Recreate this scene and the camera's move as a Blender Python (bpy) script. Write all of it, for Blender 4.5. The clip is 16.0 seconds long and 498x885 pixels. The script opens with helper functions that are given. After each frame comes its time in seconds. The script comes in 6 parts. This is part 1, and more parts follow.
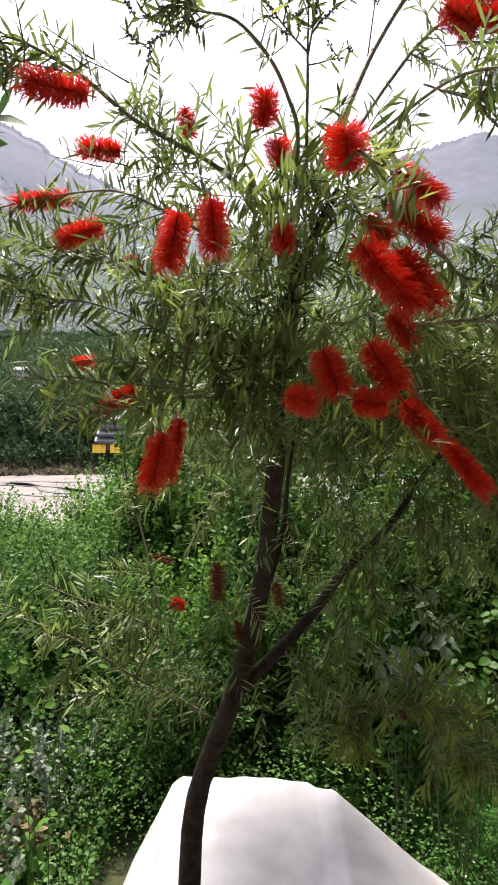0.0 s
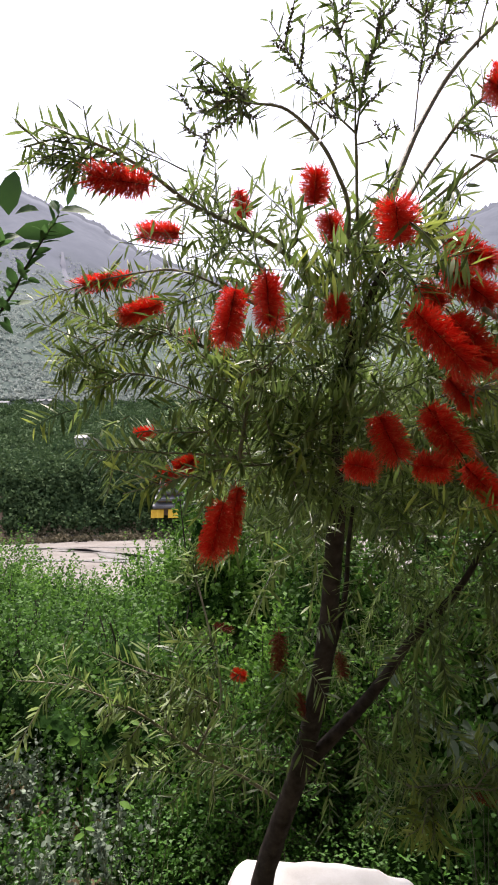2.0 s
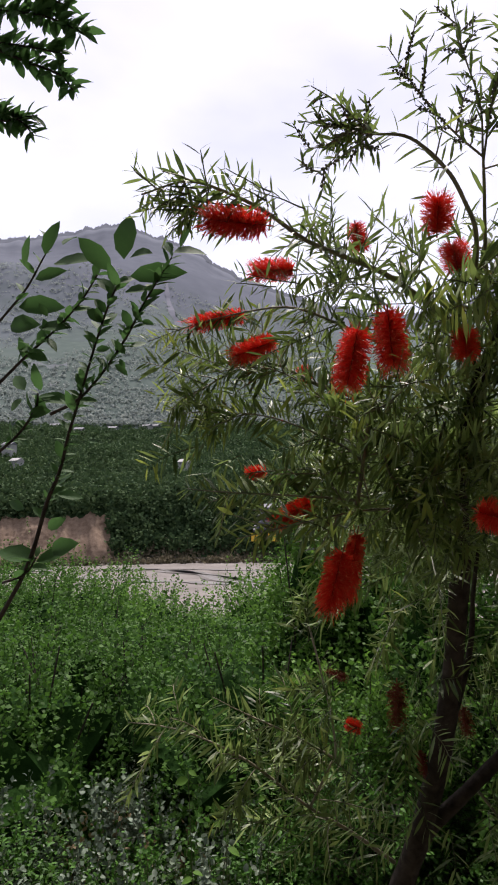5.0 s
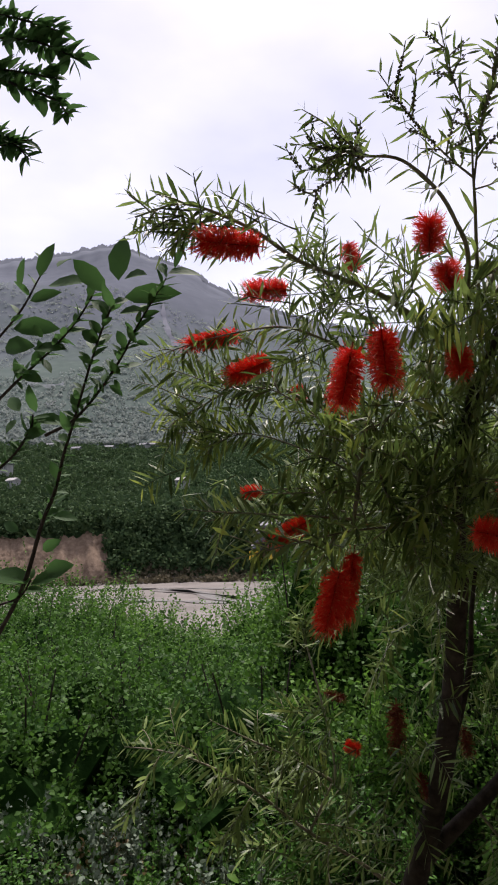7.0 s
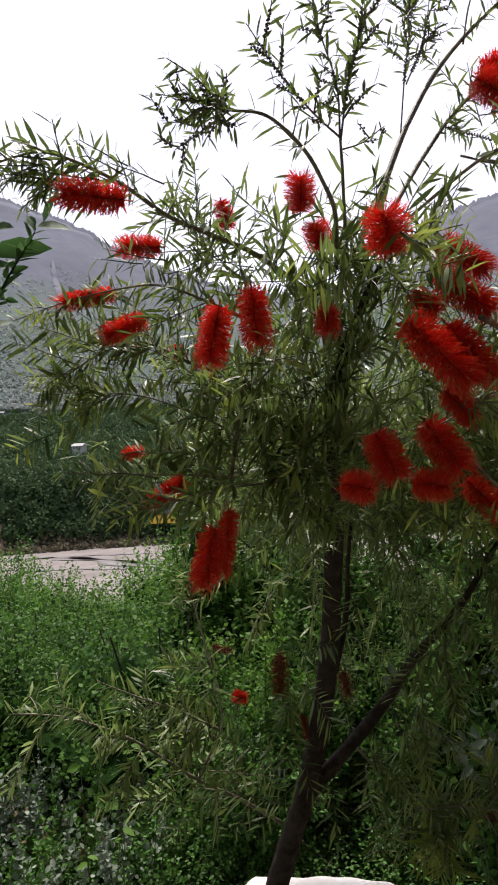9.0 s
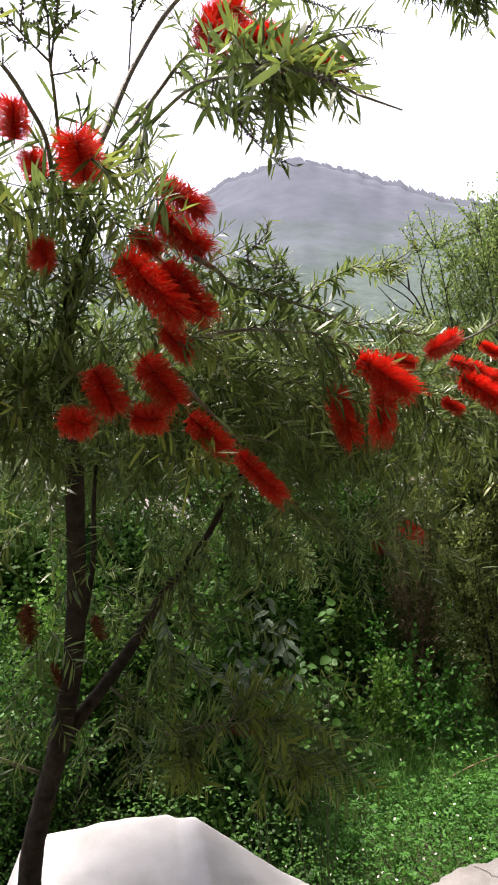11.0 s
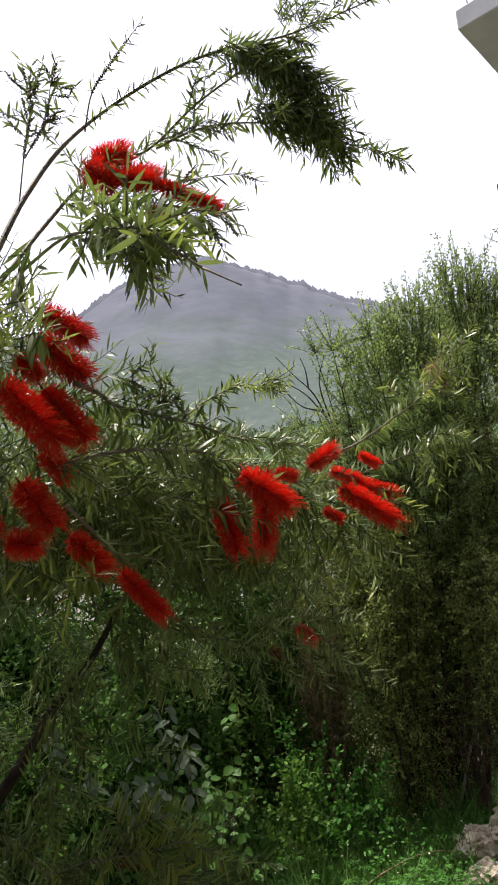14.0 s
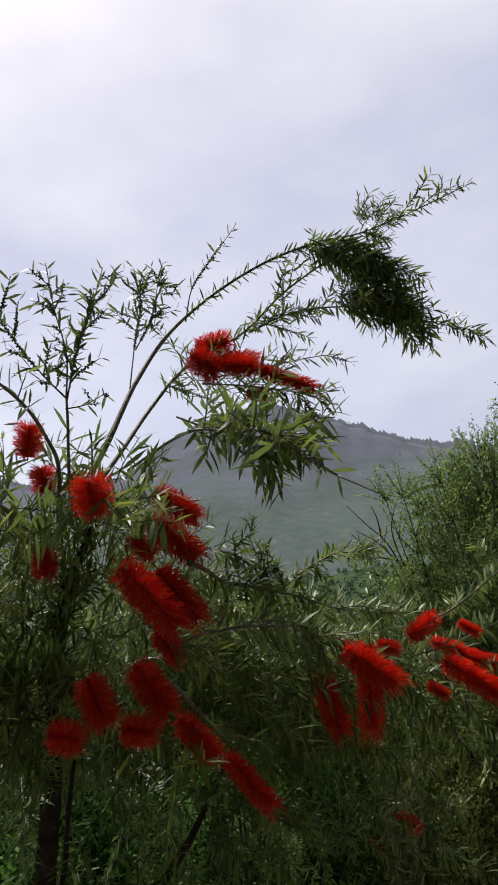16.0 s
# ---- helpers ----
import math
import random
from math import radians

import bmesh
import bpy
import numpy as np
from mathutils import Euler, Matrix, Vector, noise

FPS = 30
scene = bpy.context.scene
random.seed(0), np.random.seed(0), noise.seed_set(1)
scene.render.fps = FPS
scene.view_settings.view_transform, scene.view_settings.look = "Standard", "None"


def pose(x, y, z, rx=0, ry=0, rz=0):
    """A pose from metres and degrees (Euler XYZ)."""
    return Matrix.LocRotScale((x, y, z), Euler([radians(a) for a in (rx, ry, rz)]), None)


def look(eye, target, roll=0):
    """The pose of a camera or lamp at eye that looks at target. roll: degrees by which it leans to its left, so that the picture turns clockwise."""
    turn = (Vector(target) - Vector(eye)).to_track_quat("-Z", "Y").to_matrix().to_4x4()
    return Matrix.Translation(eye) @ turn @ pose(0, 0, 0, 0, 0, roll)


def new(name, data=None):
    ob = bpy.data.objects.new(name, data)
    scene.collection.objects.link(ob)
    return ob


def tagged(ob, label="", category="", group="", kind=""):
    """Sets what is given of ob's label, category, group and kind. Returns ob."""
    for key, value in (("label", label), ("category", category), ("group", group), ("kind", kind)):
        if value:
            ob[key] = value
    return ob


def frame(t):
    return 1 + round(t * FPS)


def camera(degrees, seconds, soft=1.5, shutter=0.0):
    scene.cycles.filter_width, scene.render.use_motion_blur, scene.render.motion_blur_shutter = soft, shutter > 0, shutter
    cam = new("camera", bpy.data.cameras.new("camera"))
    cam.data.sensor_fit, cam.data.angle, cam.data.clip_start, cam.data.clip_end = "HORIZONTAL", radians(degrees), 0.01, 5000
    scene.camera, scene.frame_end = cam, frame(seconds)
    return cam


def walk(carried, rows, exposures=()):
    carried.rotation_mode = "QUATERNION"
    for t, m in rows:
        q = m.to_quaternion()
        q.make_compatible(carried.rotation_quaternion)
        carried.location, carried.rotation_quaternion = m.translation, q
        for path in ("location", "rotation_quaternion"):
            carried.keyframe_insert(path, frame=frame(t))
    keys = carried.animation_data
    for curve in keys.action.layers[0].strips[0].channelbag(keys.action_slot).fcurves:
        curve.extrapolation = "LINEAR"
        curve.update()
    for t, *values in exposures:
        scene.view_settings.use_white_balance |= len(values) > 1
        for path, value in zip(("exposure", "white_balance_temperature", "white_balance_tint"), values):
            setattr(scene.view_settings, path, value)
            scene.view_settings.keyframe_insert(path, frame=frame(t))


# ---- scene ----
cam = camera(40.7, 16.0, soft=1.9)
PATH = [
    (0, (0.0000, 0.0000, 1.7500), (0.0000, 1.9993, 1.6976), 0.00),
    (0.5, (0.0308, -0.0074, 1.7546), (-0.0487, 1.9905, 1.7980), 0.32),
    (1, (0.0389, -0.0149, 1.7535), (-0.0272, 1.9832, 1.8128), -0.45),
    (1.5, (0.0265, -0.0153, 1.7514), (-0.0337, 1.9830, 1.8081), -0.63),
    (2, (-0.0041, -0.0042, 1.7587), (-0.1690, 1.9843, 1.8953), -1.09),
    (2.5, (-0.0237, 0.0078, 1.7625), (-0.2188, 1.9950, 1.8779), -0.87),
    (3, (-0.0201, 0.0079, 1.7655), (-0.2394, 1.9929, 1.8735), -0.94),
    (3.5, (-0.0223, 0.0072, 1.7669), (-0.2921, 1.9849, 1.8917), -0.79),
    (4, (-0.0326, 0.0264, 1.7813), (-0.4217, 1.9798, 1.9618), -0.66),
    (4.5, (-0.0430, 0.0485, 1.7920), (-0.4797, 1.9922, 1.9692), -0.98),
    (5, (-0.0416, 0.0429, 1.8014), (-0.4972, 1.9789, 2.0116), -0.55),
    (5.2, (-0.0419, 0.0406, 1.8006), (-0.4905, 1.9786, 2.0078), -0.43),
    (7.5, (-0.0354, 0.0463, 1.8060), (-0.4665, 1.9803, 2.0776), -1.54),
    (8, (-0.0147, 0.0420, 1.7933), (-0.3133, 2.0053, 2.0308), -2.35),
    (8.2, (-0.0149, 0.0480, 1.7971), (-0.2903, 2.0166, 2.0185), -2.57),
    (10.3, (0.0678, 0.0469, 1.7681), (0.2552, 2.0375, 1.8179), -3.60),
    (10.5, (0.0772, 0.0391, 1.7559), (0.3267, 2.0228, 1.8087), -3.88),
    (11, (0.1202, 0.0272, 1.7408), (0.5636, 1.9774, 1.7290), -5.23),
    (11.5, (0.1618, 0.0350, 1.7137), (0.7138, 1.9547, 1.6121), -5.78),
    (12, (0.1762, 0.0399, 1.7084), (0.7813, 1.9430, 1.5985), -6.27),
    (12.5, (0.1851, 0.0334, 1.7150), (0.8582, 1.9153, 1.6415), -5.99),
    (13, (0.1921, 0.0264, 1.7262), (0.8858, 1.9017, 1.6807), -6.51),
    (13.5, (0.2010, 0.0091, 1.7451), (0.9287, 1.8719, 1.7665), -6.37),
    (14, (0.1714, -0.0308, 1.7904), (0.8837, 1.8247, 2.0133), -6.38),
    (14.5, (0.1462, -0.0584, 1.8215), (0.8276, 1.7796, 2.2184), -6.16),
    (15, (0.1247, -0.0777, 1.8503), (0.8049, 1.7086, 2.4390), -6.71),
    (15.5, (0.1066, -0.0745, 1.8550), (0.7493, 1.7022, 2.5109), -7.01),
    (16, (0.0817, -0.0568, 1.8565), (0.6353, 1.7513, 2.5077), -6.34),
]
EXPOSURES = [(0, 1.28, 6750, 19), (1.5, 1.06, 6750, 19), (3, 0.68, 6750, 19), (4, 0.36, 6600, 20), (5, 0.19, 6600, 20), (7.5, 0.1, 6600, 20), (8.2, 0.14, 6600, 20), (10.3, 0.98, 6750, 19),
             (11, 1.06, 6750, 19), (13.5, 0.86, 6750, 18), (14.5, 0.27, 6700, 17), (15, -0.1, 6600, 14), (16, -0.24, 6600, 13)]
walk(cam, [(t, look(eye, target, roll)) for t, eye, target, roll in PATH], EXPOSURES)


# ---- light: a bright overcast sky with a veiled sun high in front ----
def nodes_of(tree):
    tree.nodes.clear()
    return tree.nodes, tree.links


SUN_ELEVATION, SUN_AZIMUTH = radians(64), radians(-8)
world = bpy.data.worlds.new("overcast_sky")
scene.world = world
world.use_nodes = True
nd, ln = nodes_of(world.node_tree)
sky = nd.new("ShaderNodeTexSky")
sky.sky_type, sky.sun_disc, sky.sun_elevation, sky.sun_rotation = "NISHITA", False, SUN_ELEVATION, SUN_AZIMUTH
sky_part = nd.new("ShaderNodeBackground")
sky_part.inputs["Strength"].default_value = 0.06
coord = nd.new("ShaderNodeTexCoord")
stretch = nd.new("ShaderNodeMapping")
stretch.inputs["Scale"].default_value = (1.0, 1.0, 2.2)
clouds = nd.new("ShaderNodeTexNoise")
clouds.inputs["Scale"].default_value, clouds.inputs["Detail"].default_value, clouds.inputs["Roughness"].default_value = 1.9, 5.0, 0.5
ramp = nd.new("ShaderNodeValToRGB")
ramp.color_ramp.elements[0].position, ramp.color_ramp.elements[0].color = 0.36, (0.64, 0.64, 0.76, 1)
ramp.color_ramp.elements[1].position, ramp.color_ramp.elements[1].color = 0.66, (1.0, 0.99, 1.0, 1)
cloud_part = nd.new("ShaderNodeBackground")
both = nd.new("ShaderNodeAddShader")
out = nd.new("ShaderNodeOutputWorld")
ln.new(sky.outputs[0], sky_part.inputs["Color"])
ln.new(coord.outputs["Generated"], stretch.inputs[0])
ln.new(stretch.outputs[0], clouds.inputs["Vector"])
ln.new(clouds.outputs["Fac"], ramp.inputs[0])
ln.new(ramp.outputs[0], cloud_part.inputs["Color"])
# the veiled sun brightens its side of the cloud cover; the far side is duller
toward = nd.new("ShaderNodeVectorMath")
toward.operation = "DOT_PRODUCT"
toward.inputs[1].default_value = (math.sin(SUN_AZIMUTH) * math.cos(SUN_ELEVATION), math.cos(SUN_AZIMUTH) * math.cos(SUN_ELEVATION), math.sin(SUN_ELEVATION))
veil = nd.new("ShaderNodeMapRange")
veil.inputs[1].default_value, veil.inputs[2].default_value, veil.inputs[3].default_value, veil.inputs[4].default_value = -0.3, 0.75, 0.18, 0.8
ln.new(coord.outputs["Generated"], toward.inputs[0])
ln.new(toward.outputs["Value"], veil.inputs[0])
ln.new(veil.outputs[0], cloud_part.inputs["Strength"])
ln.new(sky_part.outputs[0], both.inputs[0])
ln.new(cloud_part.outputs[0], both.inputs[1])
ln.new(both.outputs[0], out.inputs[0])

sun = new("sun", bpy.data.lights.new("sun", "SUN"))
sun.data.energy, sun.data.angle, sun.data.color = 5.0, radians(10), (1.0, 0.96, 0.9)
sun_dir = Vector((math.sin(SUN_AZIMUTH) * math.cos(SUN_ELEVATION), math.cos(SUN_AZIMUTH) * math.cos(SUN_ELEVATION), math.sin(SUN_ELEVATION)))
sun.matrix_world = look(sun_dir * 30, (0, 0, 0))


# ---- materials ----
def material(name, dark, light, rough=0.6, scale=8.0, bump=0.2, translucent=0.0, per_leaf=False, fine=60.0, spec=0.4, third=None):
    """Two or three tones mixed by noise at two scales, or leaf by leaf, with fine relief."""
    m = bpy.data.materials.new(name)
    m.use_nodes = True
    nd, ln = nodes_of(m.node_tree)
    bsdf, out = nd.new("ShaderNodeBsdfPrincipled"), nd.new("ShaderNodeOutputMaterial")
    bsdf.inputs["Roughness"].default_value = rough
    bsdf.inputs["Specular IOR Level"].default_value = spec
    pos = nd.new("ShaderNodeTexCoord")
    big, small = nd.new("ShaderNodeTexNoise"), nd.new("ShaderNodeTexNoise")
    big.inputs["Scale"].default_value, small.inputs["Scale"].default_value = scale, fine
    big.inputs["Detail"].default_value, small.inputs["Detail"].default_value = 4, 3
    ramp = nd.new("ShaderNodeValToRGB")
    ramp.color_ramp.elements[0].color, ramp.color_ramp.elements[1].color = (*dark, 1), (*light, 1)
    if third:
        e = ramp.color_ramp.elements.new(0.94)
        e.color = (*third, 1)
        ramp.color_ramp.elements[1].position = 0.76
    for n in (big, small):
        ln.new(pos.outputs["Object"], n.inputs["Vector"])
    if per_leaf:
        geo = nd.new("ShaderNodeNewGeometry")
        blend = nd.new("ShaderNodeMath")
        blend.operation = "MULTIPLY_ADD"
        blend.inputs[1].default_value = 0.75
        part_noise = nd.new("ShaderNodeMath")
        part_noise.operation = "MULTIPLY"
        part_noise.inputs[1].default_value = 0.3
        ln.new(big.outputs["Fac"], part_noise.inputs[0])
        ln.new(geo.outputs["Random Per Island"], blend.inputs[0])
        ln.new(part_noise.outputs[0], blend.inputs[2])
        ln.new(blend.outputs[0], ramp.inputs[0])
    else:
        blend = nd.new("ShaderNodeMath")
        blend.operation = "MULTIPLY_ADD"
        blend.inputs[1].default_value = 0.35
        ln.new(small.outputs["Fac"], blend.inputs[0])
        spread = nd.new("ShaderNodeMapRange")
        spread.inputs[1].default_value, spread.inputs[2].default_value, spread.inputs[4].default_value = 0.3, 0.7, 0.7
        ln.new(big.outputs["Fac"], spread.inputs[0])
        ln.new(spread.outputs[0], blend.inputs[2])
        ln.new(blend.outputs[0], ramp.inputs[0])
    ln.new(ramp.outputs[0], bsdf.inputs["Base Color"])
    if bump:
        b = nd.new("ShaderNodeBump")
        b.inputs["Strength"].default_value, b.inputs["Distance"].default_value = bump, 0.3 / fine
        ln.new(small.outputs["Fac"], b.inputs["Height"])
        ln.new(b.outputs[0], bsdf.inputs["Normal"])
    if translucent:
        tr, mix = nd.new("ShaderNodeBsdfTranslucent"), nd.new("ShaderNodeMixShader")
        mix.inputs[0].default_value = translucent
        ln.new(ramp.outputs[0], tr.inputs["Color"])
        ln.new(bsdf.outputs[0], mix.inputs[1])
        ln.new(tr.outputs[0], mix.inputs[2])
        ln.new(mix.outputs[0], out.inputs[0])
    else:
        ln.new(bsdf.outputs[0], out.inputs[0])
    return m


LEAF = material("bottlebrush_leaf", (0.007, 0.026, 0.006), (0.045, 0.102, 0.022), 0.42, 3, 0, 0.35, True, spec=0.35, third=(0.23, 0.32, 0.085))
YOUNG = material("young_bottlebrush_leaf", (0.15, 0.23, 0.04), (0.36, 0.42, 0.09), 0.45, 3, 0, 0.42, True, spec=0.3)
BARK = material("grey_brown_bark", (0.015, 0.012, 0.01), (0.078, 0.063, 0.051), 0.92, 34, 1.0, fine=150, spec=0.06)
TWIG = material("green_brown_twig", (0.09, 0.085, 0.05), (0.26, 0.23, 0.15), 0.65, 30, 0.3)
SHOOT = material("fine_green_shoot", (0.035, 0.055, 0.02), (0.1, 0.11, 0.045), 0.6, 30, 0.2)
FLOWER_CORE = material("reddish_flower_stem", (0.16, 0.03, 0.015), (0.32, 0.07, 0.03), 0.7, 20, 0.2)
RED = material("crimson_filaments", (0.76, 0.05, 0.035), (0.95, 0.19, 0.105), 0.5, 5, 0, 0.6, True, spec=0.25)
ANTHER = material("yellow_anther", (0.6, 0.3, 0.07), (0.85, 0.62, 0.3), 0.6, 5, 0, 0, True)
DULL_RED = material("withered_filaments", (0.14, 0.022, 0.013), (0.32, 0.055, 0.025), 0.6, 5, 0, 0.3, True)
CAPSULE = material("seed_capsule", (0.07, 0.065, 0.05), (0.16, 0.15, 0.11), 0.7, 40, 0.2)
APPLE_LEAF = material("broad_leaf", (0.03, 0.085, 0.025), (0.085, 0.18, 0.05), 0.6, 6, 0.15, 0.42, True, spec=0.2)
DARK_TWIG = material("dark_fruit_twig", (0.02, 0.016, 0.013), (0.07, 0.055, 0.045), 0.8, 40, 0.5, fine=200, spec=0.2)
BUSH_LEAF = material("bush_leaf", (0.007, 0.03, 0.004), (0.026, 0.085, 0.011), 0.6, 2, 0, 0.38, True, spec=0.15, third=(0.08, 0.185, 0.028))
BRIGHT_BUSH = material("bright_bush_leaf", (0.011, 0.052, 0.005), (0.05, 0.15, 0.016), 0.6, 2, 0, 0.45, True, spec=0.15, third=(0.13, 0.265, 0.04))
PALE_LEAF = material("pale_weed_leaf", (0.015, 0.045, 0.016), (0.06, 0.1, 0.055), 0.55, 2, 0, 0.2, True, spec=0.2, third=(0.15, 0.2, 0.13))
SILVER_LEAF = material("silvery_weed_leaf", (0.018, 0.05, 0.02), (0.07, 0.115, 0.062), 0.6, 2, 0, 0.15, True, spec=0.15, third=(0.2, 0.25, 0.18))
WEED_LEAF = material("weed_leaf", (0.008, 0.038, 0.006), (0.03, 0.11, 0.014), 0.55, 2, 0, 0.35, True, spec=0.2, third=(0.08, 0.2, 0.03))
CLOVER = material("clover_leaf", (0.007, 0.05, 0.006), (0.03, 0.145, 0.015), 0.55, 2, 0, 0.4, True, spec=0.2, third=(0.085, 0.26, 0.035))
GRASS = material("grass_blade", (0.012, 0.075, 0.008), (0.05, 0.2, 0.025), 0.5, 2, 0, 0.4, True, spec=0.25, third=(0.16, 0.3, 0.07))
SHRUB_LEAF = material("olive_shrub_leaf", (0.03, 0.09, 0.02), (0.105, 0.22, 0.045), 0.45, 2, 0, 0.55, True, spec=0.3, third=(0.27, 0.36, 0.1))
FEATHER_LEAF = material("feathery_shrub_leaf", (0.04, 0.105, 0.014), (0.15, 0.245, 0.04), 0.45, 2, 0, 0.5, True, spec=0.3, third=(0.33, 0.38, 0.1))
PINK_BLOOM = material("dried_pink_bloom", (0.2, 0.09, 0.06), (0.4, 0.22, 0.15), 0.7, 4, 0, 0.3, True)
DRY = material("dry_stem", (0.12, 0.07, 0.04), (0.26, 0.17, 0.09), 0.8, 20, 0.2)
DRY_LEAF = material("dry_leaf", (0.1, 0.075, 0.035), (0.27, 0.2, 0.1), 0.7, 4, 0, 0.3, True)
CRACK = material("dark_crack", (0.02, 0.018, 0.015), (0.05, 0.045, 0.04), 0.95, 40, 0.2)
RED_BARK = material("reddish_bark", (0.07, 0.04, 0.028), (0.17, 0.105, 0.07), 0.85, 16, 0.7)
PALE_STICK = material("pale_dead_wood", (0.25, 0.22, 0.18), (0.4, 0.36, 0.3), 0.8, 20, 0.4)
CLOTH = material("white_sheeting", (0.40, 0.385, 0.36), (0.49, 0.48, 0.455), 0.85, 6, 0.25, fine=120, spec=0.1, third=(0.52, 0.515, 0.5))
CONCRETE = material("weathered_concrete", (0.122, 0.114, 0.101), (0.226, 0.212, 0.193), 0.9, 5, 0.8, fine=70, spec=0.1, third=(0.25, 0.238, 0.222))
STONE = material("grey_stone", (0.15, 0.125, 0.09), (0.6, 0.53, 0.41), 0.95, 9, 1.0, fine=45, spec=0.1)
SOIL = material("soil_and_litter", (0.03, 0.035, 0.015), (0.07, 0.08, 0.03), 0.95, 3, 0.8, fine=30)
SHINGLE = material("river_shingle", (0.11, 0.097, 0.084), (0.2, 0.182, 0.163), 0.9, 0.09, 0.6, fine=1.2)
EARTH = material("bare_earth", (0.12, 0.078, 0.05), (0.25, 0.18, 0.125), 0.95, 0.9, 0.9, fine=2.5)
WOODS = material("far_tree_leaf", (0.028, 0.06, 0.026), (0.085, 0.135, 0.055), 0.8, 0.03, 0, 0.2, True, spec=0.1)
# leaf tone lifted to pale grey to carry the distance haze
HAZY_WOODS = material("haze_painted_tree_leaf", (0.21, 0.25, 0.235), (0.3, 0.335, 0.31), 0.9, 0.03, 0, 0.45, True, spec=0.0)
SCRUB = material("dry_bank_scrub", (0.06, 0.06, 0.032), (0.2, 0.17, 0.115), 0.9, 0.05, 0, 0.15, True, spec=0.05)
FAR_WALL = material("dull_white_wall", (0.3, 0.3, 0.29), (0.4, 0.39, 0.38), 0.9, 0.4, 0.1, fine=3)
# near-black green that stands in for shade inside the bushes
CORE_SHADE = material("painted_inner_shade", (0.006, 0.022, 0.004), (0.02, 0.055, 0.01), 0.95, 6, 0.8, fine=22, spec=0.05)
SLOPE = material("green_hillside", (0.02, 0.046, 0.018), (0.052, 0.09, 0.036), 0.95, 0.02, 0.3, fine=0.12, spec=0.1)
# aerial haze is put into this base colour: pale blue-grey
HAZY = material("haze_painted_mountainside", (0.118, 0.128, 0.15), (0.15, 0.162, 0.186), 1.0, 0.045, 0.0, fine=0.2, spec=0.0)
# dull tone of the added unseen surfaces, set to limit bounced light
UNSEEN_DULL = material("unseen_dull_surface", (0.15, 0.135, 0.115), (0.24, 0.215, 0.185), 0.9, 2, 0.3, fine=30)


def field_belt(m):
    """Greener fields, greyed by painted haze, and scattered pale terraces below the forest on the far slopes."""
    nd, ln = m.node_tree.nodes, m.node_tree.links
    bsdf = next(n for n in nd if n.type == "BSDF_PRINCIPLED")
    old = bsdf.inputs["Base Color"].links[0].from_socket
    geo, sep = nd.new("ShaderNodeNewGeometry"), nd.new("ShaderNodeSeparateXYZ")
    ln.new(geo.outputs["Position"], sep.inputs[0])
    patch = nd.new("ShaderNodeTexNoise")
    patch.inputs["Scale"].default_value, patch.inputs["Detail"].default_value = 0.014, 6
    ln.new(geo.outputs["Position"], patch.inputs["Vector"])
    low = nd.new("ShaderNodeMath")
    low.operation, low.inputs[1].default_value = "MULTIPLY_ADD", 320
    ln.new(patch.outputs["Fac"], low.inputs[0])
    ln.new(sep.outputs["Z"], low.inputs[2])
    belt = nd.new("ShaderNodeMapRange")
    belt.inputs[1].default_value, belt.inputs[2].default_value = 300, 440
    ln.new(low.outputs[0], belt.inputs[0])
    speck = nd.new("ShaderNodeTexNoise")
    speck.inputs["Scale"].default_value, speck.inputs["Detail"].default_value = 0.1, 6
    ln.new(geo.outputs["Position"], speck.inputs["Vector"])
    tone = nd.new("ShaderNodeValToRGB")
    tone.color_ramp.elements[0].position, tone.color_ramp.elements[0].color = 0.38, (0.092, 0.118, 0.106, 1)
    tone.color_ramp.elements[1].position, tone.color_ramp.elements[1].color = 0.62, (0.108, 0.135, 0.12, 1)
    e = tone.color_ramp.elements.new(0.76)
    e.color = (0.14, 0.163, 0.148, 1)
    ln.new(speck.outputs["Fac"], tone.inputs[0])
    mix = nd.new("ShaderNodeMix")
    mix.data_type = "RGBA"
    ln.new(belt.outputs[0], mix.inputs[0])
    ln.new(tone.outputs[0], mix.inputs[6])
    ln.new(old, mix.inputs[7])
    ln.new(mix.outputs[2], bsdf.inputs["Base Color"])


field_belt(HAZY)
WALLS = material("pale_house_wall", (0.55, 0.54, 0.52), (0.7, 0.69, 0.67), 0.9, 0.4, 0.1, fine=3)
ROOFING = material("slate_roof", (0.07, 0.075, 0.085), (0.15, 0.155, 0.17), 0.7, 0.5, 0.2, fine=4)
YELLOW = material("yellow_tarpaulin", (0.65, 0.4, 0.03), (0.8, 0.52, 0.06), 0.6, 0.8, 0.1, fine=5)
EAVE = material("grey_roof_concrete", (0.5, 0.5, 0.5), (0.68, 0.68, 0.67), 0.85, 3, 0.3, fine=40)
WATER = material("grey_river_water", (0.1, 0.097, 0.09), (0.26, 0.25, 0.235), 0.35, 0.3, 0.4, fine=2.0, spec=0.4)
SLIP = material("bare_scree", (0.155, 0.16, 0.185), (0.2, 0.205, 0.23), 1.0, 0.05, 0.2, fine=0.3, spec=0.0)
METAL = material("dull_metal", (0.2, 0.2, 0.2), (0.3, 0.3, 0.3), 0.5, 10, 0.1)
WET_GRAVEL = material("wet_gravel", (0.06, 0.053, 0.046), (0.11, 0.1, 0.088), 0.7, 0.2, 0.4, fine=2.0)
PETAL = material("white_petal", (0.75, 0.75, 0.72), (0.85, 0.85, 0.82), 0.6, 10, 0, 0.2)
LINE_MARK = material("dark_scratch", (0.11, 0.1, 0.088), (0.16, 0.145, 0.13), 0.9, 30, 0.2)


